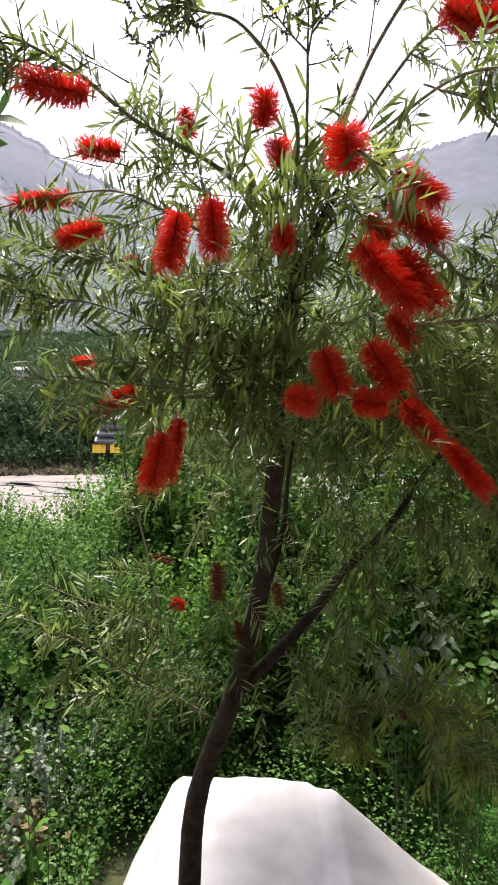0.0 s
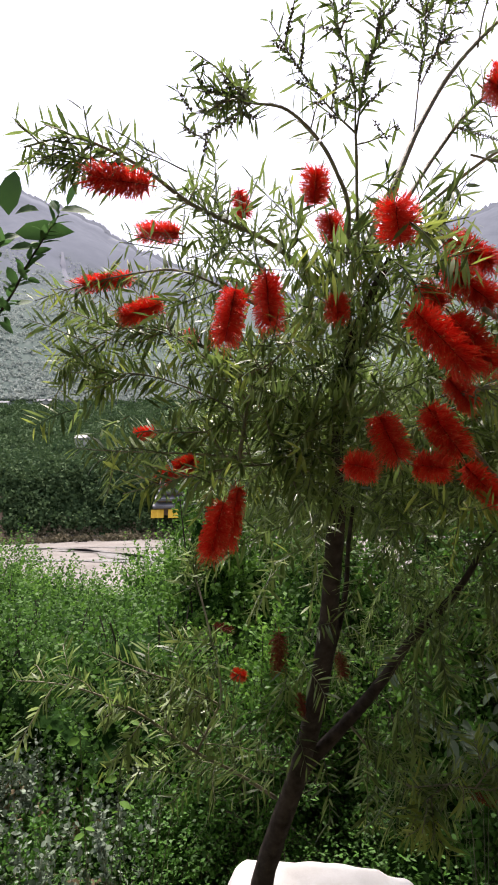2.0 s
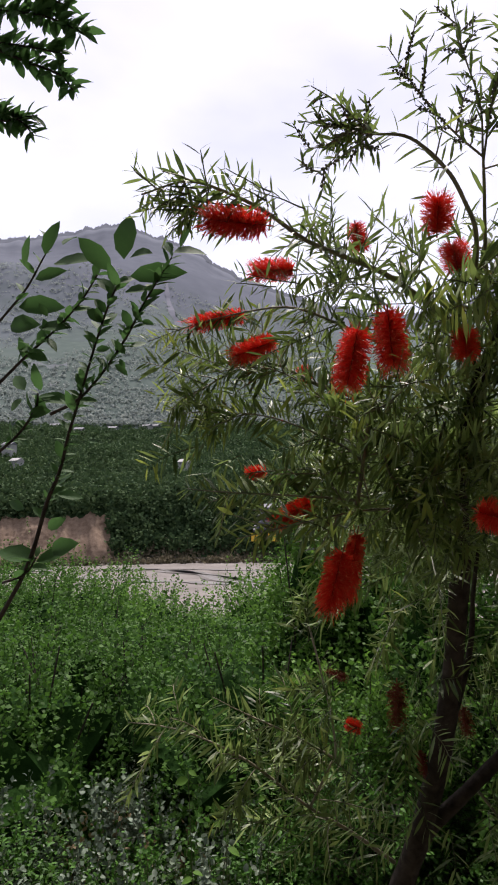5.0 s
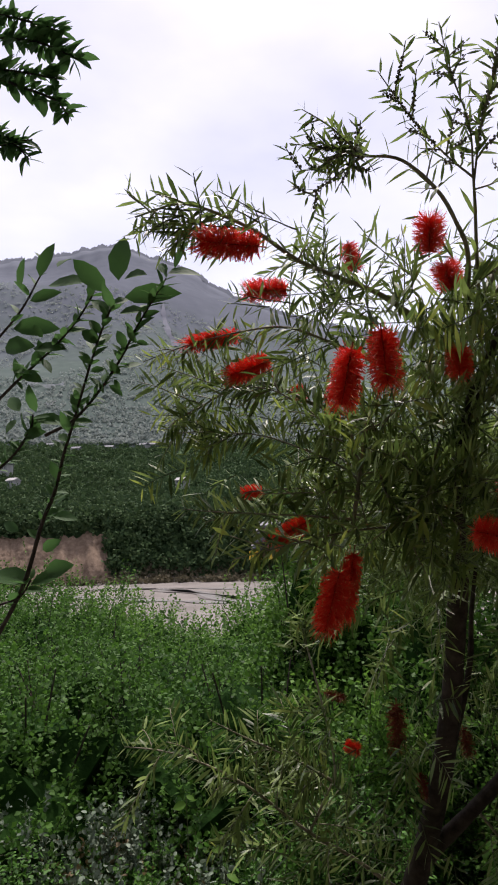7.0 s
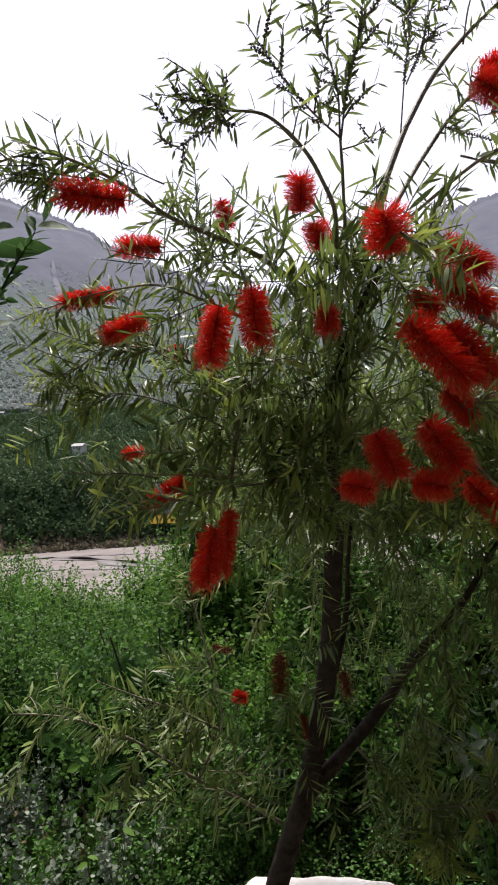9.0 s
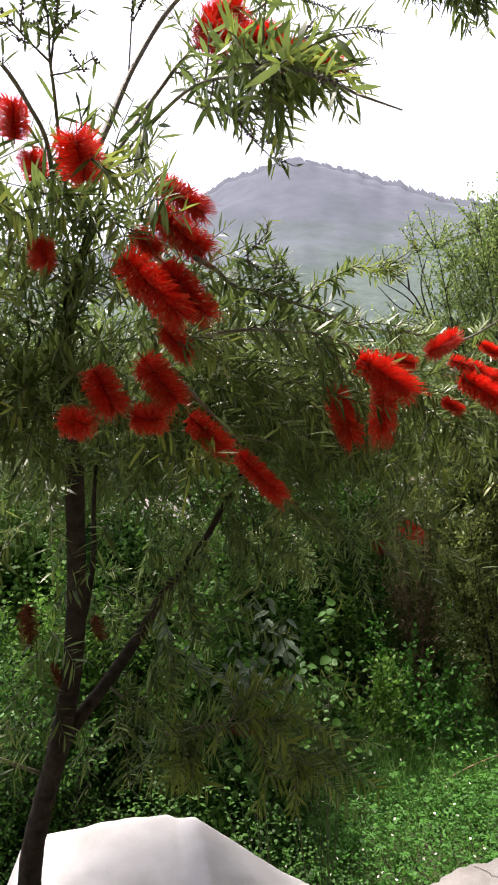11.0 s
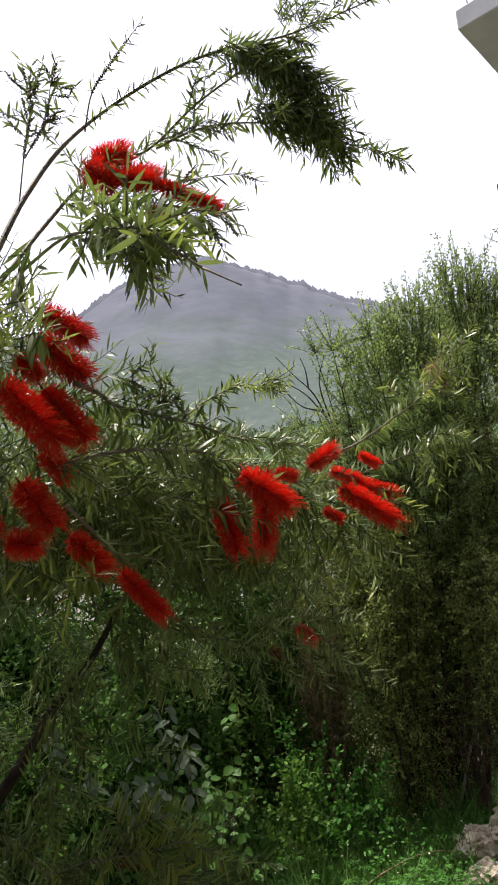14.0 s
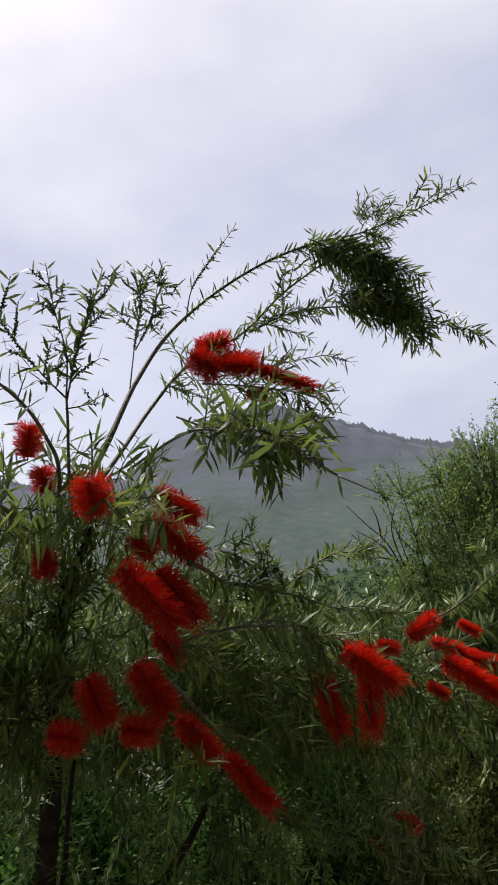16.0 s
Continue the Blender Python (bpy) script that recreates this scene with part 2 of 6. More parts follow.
# ---- builders ----
def empty(name, at, label, category, group="", kind=""):
    ob = new(name)
    ob.location = at
    ob.empty_display_size = 0.1
    return tagged(ob, label, category, group, kind)


def link(name, verts, faces, mat, parent=None, label="", smooth=False):
    """A mesh object from world coordinates; under a parent it keeps them."""
    me = bpy.data.meshes.new(name)
    me.from_pydata(verts, [], faces)
    me.materials.append(mat)
    if smooth:
        me.polygons.foreach_set("use_smooth", [True] * len(me.polygons))
    me.update()
    ob = new(name, me)
    if parent:
        ob.parent = parent
        ob.matrix_parent_inverse = world_of(parent).inverted()
    return tagged(ob, label)


def world_of(ob):
    m = ob.matrix_basis.copy()
    while ob.parent:
        m = ob.parent.matrix_basis @ ob.matrix_parent_inverse @ m
        ob = ob.parent
    return m


def part(name, bm, mat, parent, label=""):
    """Links a bmesh in world coordinates as one mesh under a thing or a part."""
    me = bpy.data.meshes.new(name)
    bm.to_mesh(me)
    bm.free()
    me.materials.append(mat)
    ob = new(name, me)
    if parent:
        ob.parent = parent
        ob.matrix_parent_inverse = world_of(parent).inverted()
    return tagged(ob, label)


def unit(v):
    v = np.asarray(v, float)
    return v / np.maximum(np.linalg.norm(v, axis=-1, keepdims=True), 1e-9)


def smooth_path(points, steps=6):
    """A Catmull-Rom line through the points."""
    p = np.asarray(points, float)
    if len(p) == 2:
        return p[0] + (p[1] - p[0]) * np.linspace(0, 1, steps + 1)[:, None]
    q = np.vstack([2 * p[0] - p[1], p, 2 * p[-1] - p[-2]])
    rows = []
    for i in range(1, len(q) - 2):
        for s in np.linspace(0, 1, steps, endpoint=False):
            a, b, c, d = q[i - 1:i + 3]
            rows.append(0.5 * (2 * b + (c - a) * s + (2 * a - 5 * b + 4 * c - d) * s * s + (3 * b - a - 3 * c + d) * s ** 3))
    rows.append(p[-1])
    return np.array(rows)


def tube(path, r0, r1, sides=6, rng=None, knobbly=0.0):
    """Verts and faces of a tapered tube."""
    path = np.asarray(path, float)
    n = len(path)
    tan = unit(np.gradient(path, axis=0))
    side = unit(np.cross(tan, (0.31, 0.2, 0.93)))
    up = np.cross(side, tan)
    radius = np.linspace(r0, r1, n)
    if rng is not None and knobbly:
        radius = radius * (1 + knobbly * rng.standard_normal(n))
    a = np.linspace(0, 2 * np.pi, sides, endpoint=False)
    v = path[:, None] + radius[:, None, None] * (np.cos(a)[None, :, None] * side[:, None] + np.sin(a)[None, :, None] * up[:, None])
    f = [(i * sides + j, i * sides + (j + 1) % sides, (i + 1) * sides + (j + 1) % sides, (i + 1) * sides + j) for i in range(n - 1) for j in range(sides)]
    f += [tuple(range(sides))[::-1], tuple((n - 1) * sides + j for j in range(sides))]
    return v.reshape(-1, 3), f


class Heap:
    """Gathers verts and faces of many pieces for one mesh."""

    def __init__(self):
        self.v, self.f, self.n = [], [], 0

    def add(self, v, f):
        self.v.append(np.asarray(v, float))
        self.f += [tuple(i + self.n for i in face) for face in f]
        self.n += len(v)

    def link(self, name, mat, parent=None, label="", smooth=False):
        return link(name, np.vstack(self.v), self.f, mat, parent, label, smooth)


# leaf outlines: along y from 0 to 1, half-width 1 across x, slightly folded and drooping
NARROW = (np.array([(0, 0, 0), (-0.8, 0.28, 0.012), (0.8, 0.28, 0.012), (-0.85, 0.62, 0), (0.85, 0.62, 0), (0, 1, -0.06)]),
          [(0, 2, 1), (1, 2, 4, 3), (3, 4, 5)])
BROAD = (np.array([(0, 0, 0), (0, 0.35, -0.03), (0, 0.7, -0.06), (0, 1, -0.16), (-0.75, 0.2, 0.05), (-1, 0.5, 0.04), (-0.6, 0.8, -0.05),
                   (0.75, 0.2, 0.05), (1, 0.5, 0.04), (0.6, 0.8, -0.05)]),
         [(0, 1, 4), (1, 5, 4), (1, 2, 5), (2, 6, 5), (2, 3, 6), (0, 7, 1), (1, 7, 8), (1, 8, 2), (2, 8, 9), (2, 9, 3)])
SMALL = (np.array([(0, 0, 0), (-1, 0.5, 0.04), (1, 0.5, 0.04), (0, 1, -0.08)]), [(0, 2, 1), (1, 2, 3)])
BLADE = (np.array([(-1, 0, 0), (1, 0, 0), (-0.8, 0.5, -0.05), (0.8, 0.5, -0.05), (0, 1, -0.3)]), [(0, 1, 3, 2), (2, 3, 4)])


def leaves(name, at, ways, lengths, widths, mat, parent, shape=NARROW, ups=None, label="", kind=""):
    """One mesh of many leaves: where each starts, its way, length and half-width."""
    tpl, faces = shape
    at, y = np.asarray(at, float), unit(ways)
    n, k = len(at), len(tpl)
    ups = np.tile((0.0, 0.0, 1.0), (n, 1)) if ups is None else ups
    x = unit(np.cross(y, ups))
    z = np.cross(x, y)
    lengths, widths = np.broadcast_to(lengths, n), np.broadcast_to(widths, n)
    v = (at[:, None] + tpl[None, :, 0:1] * widths[:, None, None] * x[:, None] + tpl[None, :, 1:2] * lengths[:, None, None] * y[:, None]
         + tpl[None, :, 2:3] * lengths[:, None, None] * z[:, None]).reshape(-1, 3)
    sizes = [len(f) for f in faces]
    loops = (np.concatenate([np.array(f) for f in faces])[None] + (np.arange(n) * k)[:, None]).ravel()
    me = bpy.data.meshes.new(name)
    me.vertices.add(len(v))
    me.vertices.foreach_set("co", v.ravel())
    me.loops.add(len(loops))
    me.loops.foreach_set("vertex_index", loops.astype(np.int32))
    total = np.tile(sizes, n)
    me.polygons.add(len(total))
    me.polygons.foreach_set("loop_start", np.concatenate([[0], np.cumsum(total)[:-1]]).astype(np.int32))
    me.materials.append(mat)
    me.update(calc_edges=True)
    me.validate()
    ob = new(name, me)
    if parent:
        ob.parent = parent
        ob.matrix_parent_inverse = world_of(parent).inverted()
    return tagged(ob, label, kind=kind)


def along(path, gap, rng, lean=58, jitter=10, droop=0.15, start=0.0, end=1.0, ranks=0):
    """Places and ways of leaves that stand in a spiral on a shoot; also each one's share of the way."""
    path = np.asarray(path, float)
    seg = np.linalg.norm(np.diff(path, axis=0), axis=1)
    s = np.concatenate([[0], np.cumsum(seg)])
    n = max(2, int(s[-1] * (end - start) / gap))
    u = np.linspace(start, end, n) * s[-1]
    at = np.stack([np.interp(u, s, path[:, i]) for i in range(3)], 1)
    tan = unit(np.stack([np.interp(u, s, np.gradient(path[:, i], s + np.arange(len(s)) * 1e-9)) for i in range(3)], 1))
    side = unit(np.cross(tan, (0.3, 0.25, 0.92)))
    up = np.cross(side, tan)
    a = np.arange(n) * 2.4 + rng.uniform(0, 6.28) + rng.normal(0, 0.3, n)
    if ranks:
        a = np.where(np.arange(n) % 2, 0.5, -0.5) * np.pi + rng.normal(0, 0.35, n)
    lean = np.radians(rng.normal(lean, jitter, n))[:, None]
    out = np.cos(a)[:, None] * side + np.sin(a)[:, None] * up
    way = np.cos(lean) * tan + np.sin(lean) * out
    way[:, 2] -= droop * rng.uniform(0.3, 1.5, n)
    return at, unit(way), u / s[-1]


def sprout(start, way, length, rng, droop=0.3, wander=0.12, steps=5):
    """A slightly crooked shoot that bends down (droop) or up (minus)."""
    rows, p, w = [np.asarray(start, float)], np.asarray(start, float), unit(way)
    for _ in range(steps):
        w = unit(w + rng.normal(0, wander, 3) + np.array((0, 0, -droop / steps)))
        p = p + w * length / steps
        rows.append(p)
    return np.array(rows)


# ---- the valley: one sheet of ground, the river bed and the mountains behind ----
EYE_Z = 1.75
RIDGE_AZ = [-60, -34, -28, -24.3, -22, -18.6, -14.6, -11, -7.6, 0, 6, 9, 12.8, 16.3, 18.9, 22.5, 27, 31.2, 34, 60]
RIDGE_EL = [18, 21.4, 22.7, 23.8, 22.9, 22.1, 19.9, 18.6, 17.4, 15.5, 16.5, 18.8, 20.9, 21.4, 22.1, 20.7, 18.9, 16.8, 16.0, 13]


def wobble(x, y, scale, seed=0.0):
    return noise.noise(Vector((x * scale + seed, y * scale - seed, seed)))


def bank_edge(az):
    """How far off the far bank of the river begins."""
    return 222.0


def ground_z(x, y):
    r = math.hypot(x, y)
    az = math.degrees(math.atan2(x, y))
    near = np.interp(r, [0, 1.1, 1.8, 4, 6, 9, 16, 40, 105, 120, 4000], [0.12, 0.1, -0.75, -0.72, -0.85, -1.6, -3.0, -8.5, -13.6, -14, -14])
    if y < 0:
        near = 0.12
    z = near + 0.25 * wobble(x, y, 0.35) * min(1, max(0, (r - 5) / 8))
    edge = bank_edge(az)
    if y > 0 and r > edge:
        top = 2.5 + 3 * wobble(x, y, 0.05, 3)
        z = np.interp(r - edge, [0, 6, 16, 60, 215, 240], [-14, -10.5, top, top + 12, 58, 57]) + 2.5 * wobble(x, y, 0.03, 5)
    return float(z)


def polar_sheet(name, rings, z_of, mat, label, category, azimuths):
    v = [(r * math.sin(radians(a)), r * math.cos(radians(a)), z_of(r * math.sin(radians(a)), r * math.cos(radians(a)))) for r in rings for a in azimuths]
    n = len(azimuths)
    whole = abs(azimuths[-1] - azimuths[0]) > 350
    f = [(i * n + j, i * n + (j + 1) % n, (i + 1) * n + (j + 1) % n, (i + 1) * n + j) for i in range(len(rings) - 1) for j in range(n if whole else n - 1)]
    ob = link(name, v, f, mat, smooth=True)
    return tagged(ob, label, category, kind="structure")


front = [a * 0.8 for a in range(-60, 61)]
around = front + [float(a) for a in range(54, 312, 6)]
RINGS = [0.05, 0.6, 1.1, 1.4, 1.8, 2.4, 3, 4, 5, 6, 7.5, 9, 11, 13, 16, 20, 25, 32, 40, 50, 65, 80, 100, 120, 150, 180, 205, 214, 218, 222, 226, 230, 235, 240, 246, 255, 265, 280, 300, 320, 345, 370, 400, 430, 445, 460]
ground = polar_sheet("ground", RINGS, ground_z, SLOPE, "green ground that falls to the river and climbs the far hillside", "ground", around)
ground.data.materials.append(SOIL)
ground.data.materials.append(SHINGLE)
for poly in ground.data.polygons:
    c = poly.center
    r = math.hypot(c.x, c.y)
    poly.material_index = 1 if r < 60 else 2 if r < bank_edge(math.degrees(math.atan2(c.x, c.y))) + 3 and r > 105 else 0


def mountain_z(x, y):
    r = math.hypot(x, y)
    az = math.degrees(math.atan2(x, y))
    low = min(1.0, max(0.0, (r - 425) / 655)) ** 2
    narrow = np.mean([np.interp(az + d, RIDGE_AZ, RIDGE_EL) for d in (-1.4, -0.7, 0, 0.7, 1.4)])
    broad = np.mean([np.interp(az + d, RIDGE_AZ, RIDGE_EL) for d in (-9, -6, -3, 0, 3, 6, 9)])
    el = float(broad + (narrow - broad) * low) + 0.22 * wobble(az, 0, 0.9) * max(0, (r - 900) / 180)
    top = EYE_Z + 1080 * math.tan(radians(el))
    z = np.interp(r, [425, 560, 700, 860, 1080, 1300], [54, 54 + 0.2 * (top - 54), 54 + 0.43 * (top - 54), 54 + 0.68 * (top - 54), top, top * 0.75])
    rough = min(1, (r - 425) / 200) * min(1, max(0, (1080 - r) / 60))
    return float(z + rough * (26 * wobble(x, y, 0.005, 2) + 9 * wobble(x, y, 0.016, 4) + 4 * wobble(x, y, 0.045, 6)))


def on_slope(az, el):
    """The place on the mountainside that lies in that direction."""
    for r in range(430, 1080, 4):
        x, y = r * math.sin(radians(az)), r * math.cos(radians(az))
        z = mountain_z(x, y)
        if z - EYE_Z > r * math.tan(radians(el)):
            return x, y, z + 1.5
    return x, y, z


MOUNTAIN_AZ = [a * 0.3 for a in range(-190, 191)]
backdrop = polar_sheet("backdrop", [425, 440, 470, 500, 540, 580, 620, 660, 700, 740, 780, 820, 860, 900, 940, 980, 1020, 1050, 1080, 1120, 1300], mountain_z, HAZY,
                       "wooded mountains with blue-grey haze painted into their colour and a saddle between two ridges", "mountain", MOUNTAIN_AZ)
# forest fringe that roughens the skyline, and brighter field terraces on the slopes
rng = np.random.default_rng(5)
fringe = Heap()
for i in range(2600):
    az = rng.uniform(-36, 36)
    clump = 0.5 + 0.5 * wobble(az, 0, 1.7, 9) + 0.35 * wobble(az, 0, 6.0, 3)
    if rng.uniform() > 0.35 + clump:
        continue
    a = radians(az)
    d = 1079 - rng.uniform(0, 9)
    x, y = d * math.sin(a), d * math.cos(a)
    z, h, w = mountain_z(x, y) - 3, rng.uniform(8, 19) + 22 * max(0, clump) * rng.uniform(0.4, 1), rng.uniform(2.6, 5.6)
    s, c = math.cos(a) * w, -math.sin(a) * w
    lay = 1.4 * h * np.array((math.sin(a), math.cos(a), 0))
    fringe.add([(x - s, y - c, z), (x + s, y + c, z), np.array((x + s * 0.9, y + c * 0.9, z + h * 0.6)) + lay * 0.6, np.array((x + s * rng.uniform(-.3, .3), y, z + h)) + lay, np.array((x - s * 0.9, y - c * 0.9, z + h * 0.55)) + lay * 0.55], [(0, 1, 2, 3, 4)])
tagged(fringe.link("far_forest", HAZY), "fringe of distant conifers in painted haze colour along the mountain ridge", "forest", kind="stuff")


# shallow braids of the river on the shingle
for i, (a0, r0, a1, r1, w) in enumerate(((-24, 206, -9, 148, 2.6), (-20, 190, -6, 118, 3.4), (-31, 190, -15, 150, 2.2), (-36, 214, -12, 186, 1.6))):
    line = []
    for u in np.linspace(0, 1, 24):
        a, d = radians(a0 + (a1 - a0) * u), r0 + (r1 - r0) * u + 3 * math.sin(6 * u + i)
        line.append((d * math.sin(a), d * math.cos(a), -13.9))
    line = np.array(line)
    s_ = unit(np.cross(unit(np.gradient(line, axis=0)), (0, 0, 1))) * w * (0.7 + 0.4 * np.sin(np.arange(24) * 0.9 + i))[:, None]
    tagged(link("water", np.vstack([line - s_, line + s_]), [(k, k + 1, 24 + k + 1, 24 + k) for k in range(23)], WATER), "shallow grey braid of the river on the shingle", "river", kind="structure")
    tagged(link("gravel_edge", np.vstack([line + s_ * 1.02 + (0, 0, 0.02), line + s_ * 1.5 + (0, 0, 0.05)]), [(k, k + 1, 24 + k + 1, 24 + k) for k in range(23)], WET_GRAVEL), "dark wet gravel along the water's edge", "river bank", kind="structure")

# pale terraces and a landslip scar on the far slopes
for a0, a1, el, w in ((26.1, 29.0, 15.1, 1.2), (28.4, 30.2, 14.0, 1.0), (30.4, 33.0, 13.1, 1.0), (27.0, 28.0, 13.2, 0.8), (-31.5, -28.6, 12.0, 1.6), (-17.0, -15.2, 13.0, 1.0), (-30.0, -29.2, 10.6, 0.8)):
    line = np.array([on_slope(a, el + 0.12 * math.sin(a * 3)) for a in np.linspace(a0, a1, 9)])
    up = np.array((0, 0, 1.0)) * w * (0.6 + 0.5 * np.sin(np.arange(9) * 1.7))[:, None]
    tagged(link("field_terrace", np.vstack([line - up, line + up]), [(k, k + 1, 9 + k + 1, 9 + k) for k in range(8)], WALLS), "pale field terrace across the far slope", "terrace", kind="structure")
line = np.array([on_slope(-20.4 + 0.25 * math.sin(e) + (19.2 - e) * 0.3, e) for e in np.linspace(15.6, 19.2, 9)])
side = np.array((1.0, 0.3, 0)) * (np.linspace(4.5, 1.5, 9) * (1 + 0.35 * np.sin(np.arange(9) * 2.3)))[:, None]
tagged(link("landslip", np.vstack([line - side, line + side]), [(k, k + 1, 9 + k + 1, 9 + k) for k in range(8)], SLIP), "pale landslip scar on the mountainside", "scar", kind="structure")

# unseen wall and roof, added to shut off sky light behind and above the viewer
def plain_box(name, lo, hi, mat, label, category):
    bm = bmesh.new()
    bmesh.ops.create_cube(bm, size=1, matrix=Matrix.LocRotScale([(a + b) / 2 for a, b in zip(lo, hi)], None, [b - a for a, b in zip(lo, hi)]))
    return tagged(part(name, bm, mat, None), label, category, kind="structure")


plain_box("light_block_wall", (-7, -2.1, -1), (9, -1.8, 7), UNSEEN_DULL, "plain unseen wall added behind the viewer to block sky light", "wall")
# unseen floor, kept in the dull tone to cut bounced light
plain_box("floor", (-7, -1.8, 0.0), (9, 1.0, 0.15), UNSEEN_DULL, "plain unseen floor added under the viewer, dull to cut bounced light", "floor")
plain_box("ceiling", (-7, -1.8, 4.3), (9, 0.95, 4.45), UNSEEN_DULL, "plain unseen roof added over the viewer to block sky light", "ceiling")


# trees and groves that dot the lower slopes, their leaf colour paled to paint haze
q_ = np.random.default_rng(31)
at_, wy_, sz_ = [], [], []
for i in range(7000):
    az, r_ = q_.uniform(-40, -6), 432 + 380 * q_.uniform() ** 2.0
    x, y = r_ * math.sin(radians(az)), r_ * math.cos(radians(az))
    if wobble(x, y, 0.012, 7) < -0.12 - 0.25 * q_.uniform():
        continue
    w = q_.uniform(1.2, 2.6)
    at_.append(q_.normal(0, 0.5, (9, 3)) * (w, w, w * 0.6) + (x, y, mountain_z(x, y) + w * 0.35))
    wy_.append(q_.normal(0, 0.7, (9, 3)) + (0, -0.2, 0.4))
    sz_.append(q_.uniform(0.9, 1.8, 9))
at_, wy_, sz_ = np.vstack(at_), np.vstack(wy_), np.concatenate(sz_)
tagged(leaves("far_groves", at_, wy_, sz_, sz_ * 0.5, HAZY_WOODS, None, SMALL, q_.normal(0, 0.6, (len(at_), 3)) + (0, 0, 0.7)), "groves paled with painted haze, dotted over the lower mountain slopes", "forest", kind="stuff")
# ---- the bottlebrush tree ----
tree = empty("bottlebrush_tree", (-0.215, 2.1, -0.75), "slender bottlebrush tree with crimson flower spikes and narrow leaves", "tree")
LEAF_LONG, LEAF_HALF = 0.056, 0.004
HEART = np.array((0.12, 1.95))


def branch(points, r0, r1, seed, leafy=0.0, gap=0.005, twigs=0, twig_long=0.16, droop=0.3, long=LEAF_LONG, young=0.12, capsules=0.0, spread=55, name="branch", ranks=0, fresh_from=0.8, wood_mat=None):
    """A limb of the tree as one part, with its side twigs; its leaves, young tips and seed capsules are parts under it.
    leafy: share of the way at which leaves begin (1: none on the limb itself)."""
    rng = np.random.default_rng(seed)
    path = smooth_path(points)
    wood = Heap()
    wood.add(*tube(path, r0, r1, 7 if r0 > 0.008 else 5, rng, 0.03))
    shoots = [(path, leafy)] if leafy < 1 else []
    n = len(path)
    total = np.linalg.norm(np.diff(path, axis=0), axis=1).sum()
    for i in range(twigs):
        u = rng.uniform(max(0.12, min(leafy, 0.5)), 0.97)
        k = int(u * (n - 1))
        tan = unit(path[min(k + 1, n - 1)] - path[max(k - 1, 0)])
        around = unit(np.cross(tan, rng.normal(0, 1, 3)))
        a = radians(rng.normal(spread, 14))
        t = sprout(path[k], math.cos(a) * tan + math.sin(a) * around, twig_long * rng.uniform(0.5, 1.25), rng, droop * 0.8, 0.07)
        wood.add(*tube(t, 0.0018, 0.0009, 4))
        shoots.append((t, 0.08))
    ob = wood.link(name, wood_mat or (BARK if r0 > 0.0085 else TWIG), tree, smooth=True)
    at, way, size, fresh = [], [], [], []
    for p, begin in shoots:
        a, w, u = along(p, gap * 0.9, rng, lean=53, jitter=8, droop=0.08, start=begin, ranks=ranks)
        at.append(a), way.append(w)
        size.append(np.where(u > 0.9, 0.75, 1.0) * rng.uniform(0.65, 1.2, len(a)))
        fresh.append((u > fresh_from) & (rng.uniform(0, 1) < young * 4))
    if at:
        at, way, size, fresh = np.vstack(at), np.vstack(way), np.concatenate(size), np.concatenate(fresh)
        ups = rng.normal(0, 0.42, (len(at), 3)) + (0, 0, 0.8)
        for mask, mat, tag in ((~fresh, LEAF, ""), (fresh, YOUNG, "fresh yellow-green tip leaves")):
            if mask.sum() > 3:
                leaves("leaves", at[mask], way[mask], long * size[mask], LEAF_HALF * min(1.1, 0.35 + 0.65 * long / LEAF_LONG) * size[mask] * rng.uniform(0.85, 1.2, mask.sum()), mat, ob, ups=ups[mask], label=tag, kind="stuff")
    if capsules:
        beads(shoots, capsules, rng, ob)
    return path


def beads(shoots, share, rng, parent):
    """Woody seed capsules that sit tightly round the older stretch of a twig."""
    heap = Heap()
    ring = [(math.cos(a), math.sin(a)) for a in np.linspace(0, 2 * np.pi, 6, endpoint=False)]
    for p, _ in shoots:
        if rng.uniform() > share:
            continue
        lo = rng.uniform(0.1, 0.4)
        a, w, u = along(p, 0.0027, rng, lean=85, jitter=6, droop=0, start=lo, end=min(1.0, lo + rng.uniform(0.4, 0.6)))
        for c, d in zip(a, w):
            c = c + d * 0.003
            s = unit(np.cross(d, (0.2, 0.3, 0.9)))
            q = np.cross(d, s)
            r = 0.0028 * rng.uniform(0.8, 1.15)
            v = [c + r * (x * s + y * q) for x, y in ring] + [c - d * 0.0025, c + d * 0.0026]
            heap.add(v, [(i, (i + 1) % 6, 7) for i in range(6)] + [((i + 1) % 6, i, 6) for i in range(6)])
    if heap.n:
        tagged(heap.link("seed_cone", CAPSULE, parent, "tight rows of grey-brown seed capsules"), kind="stuff")


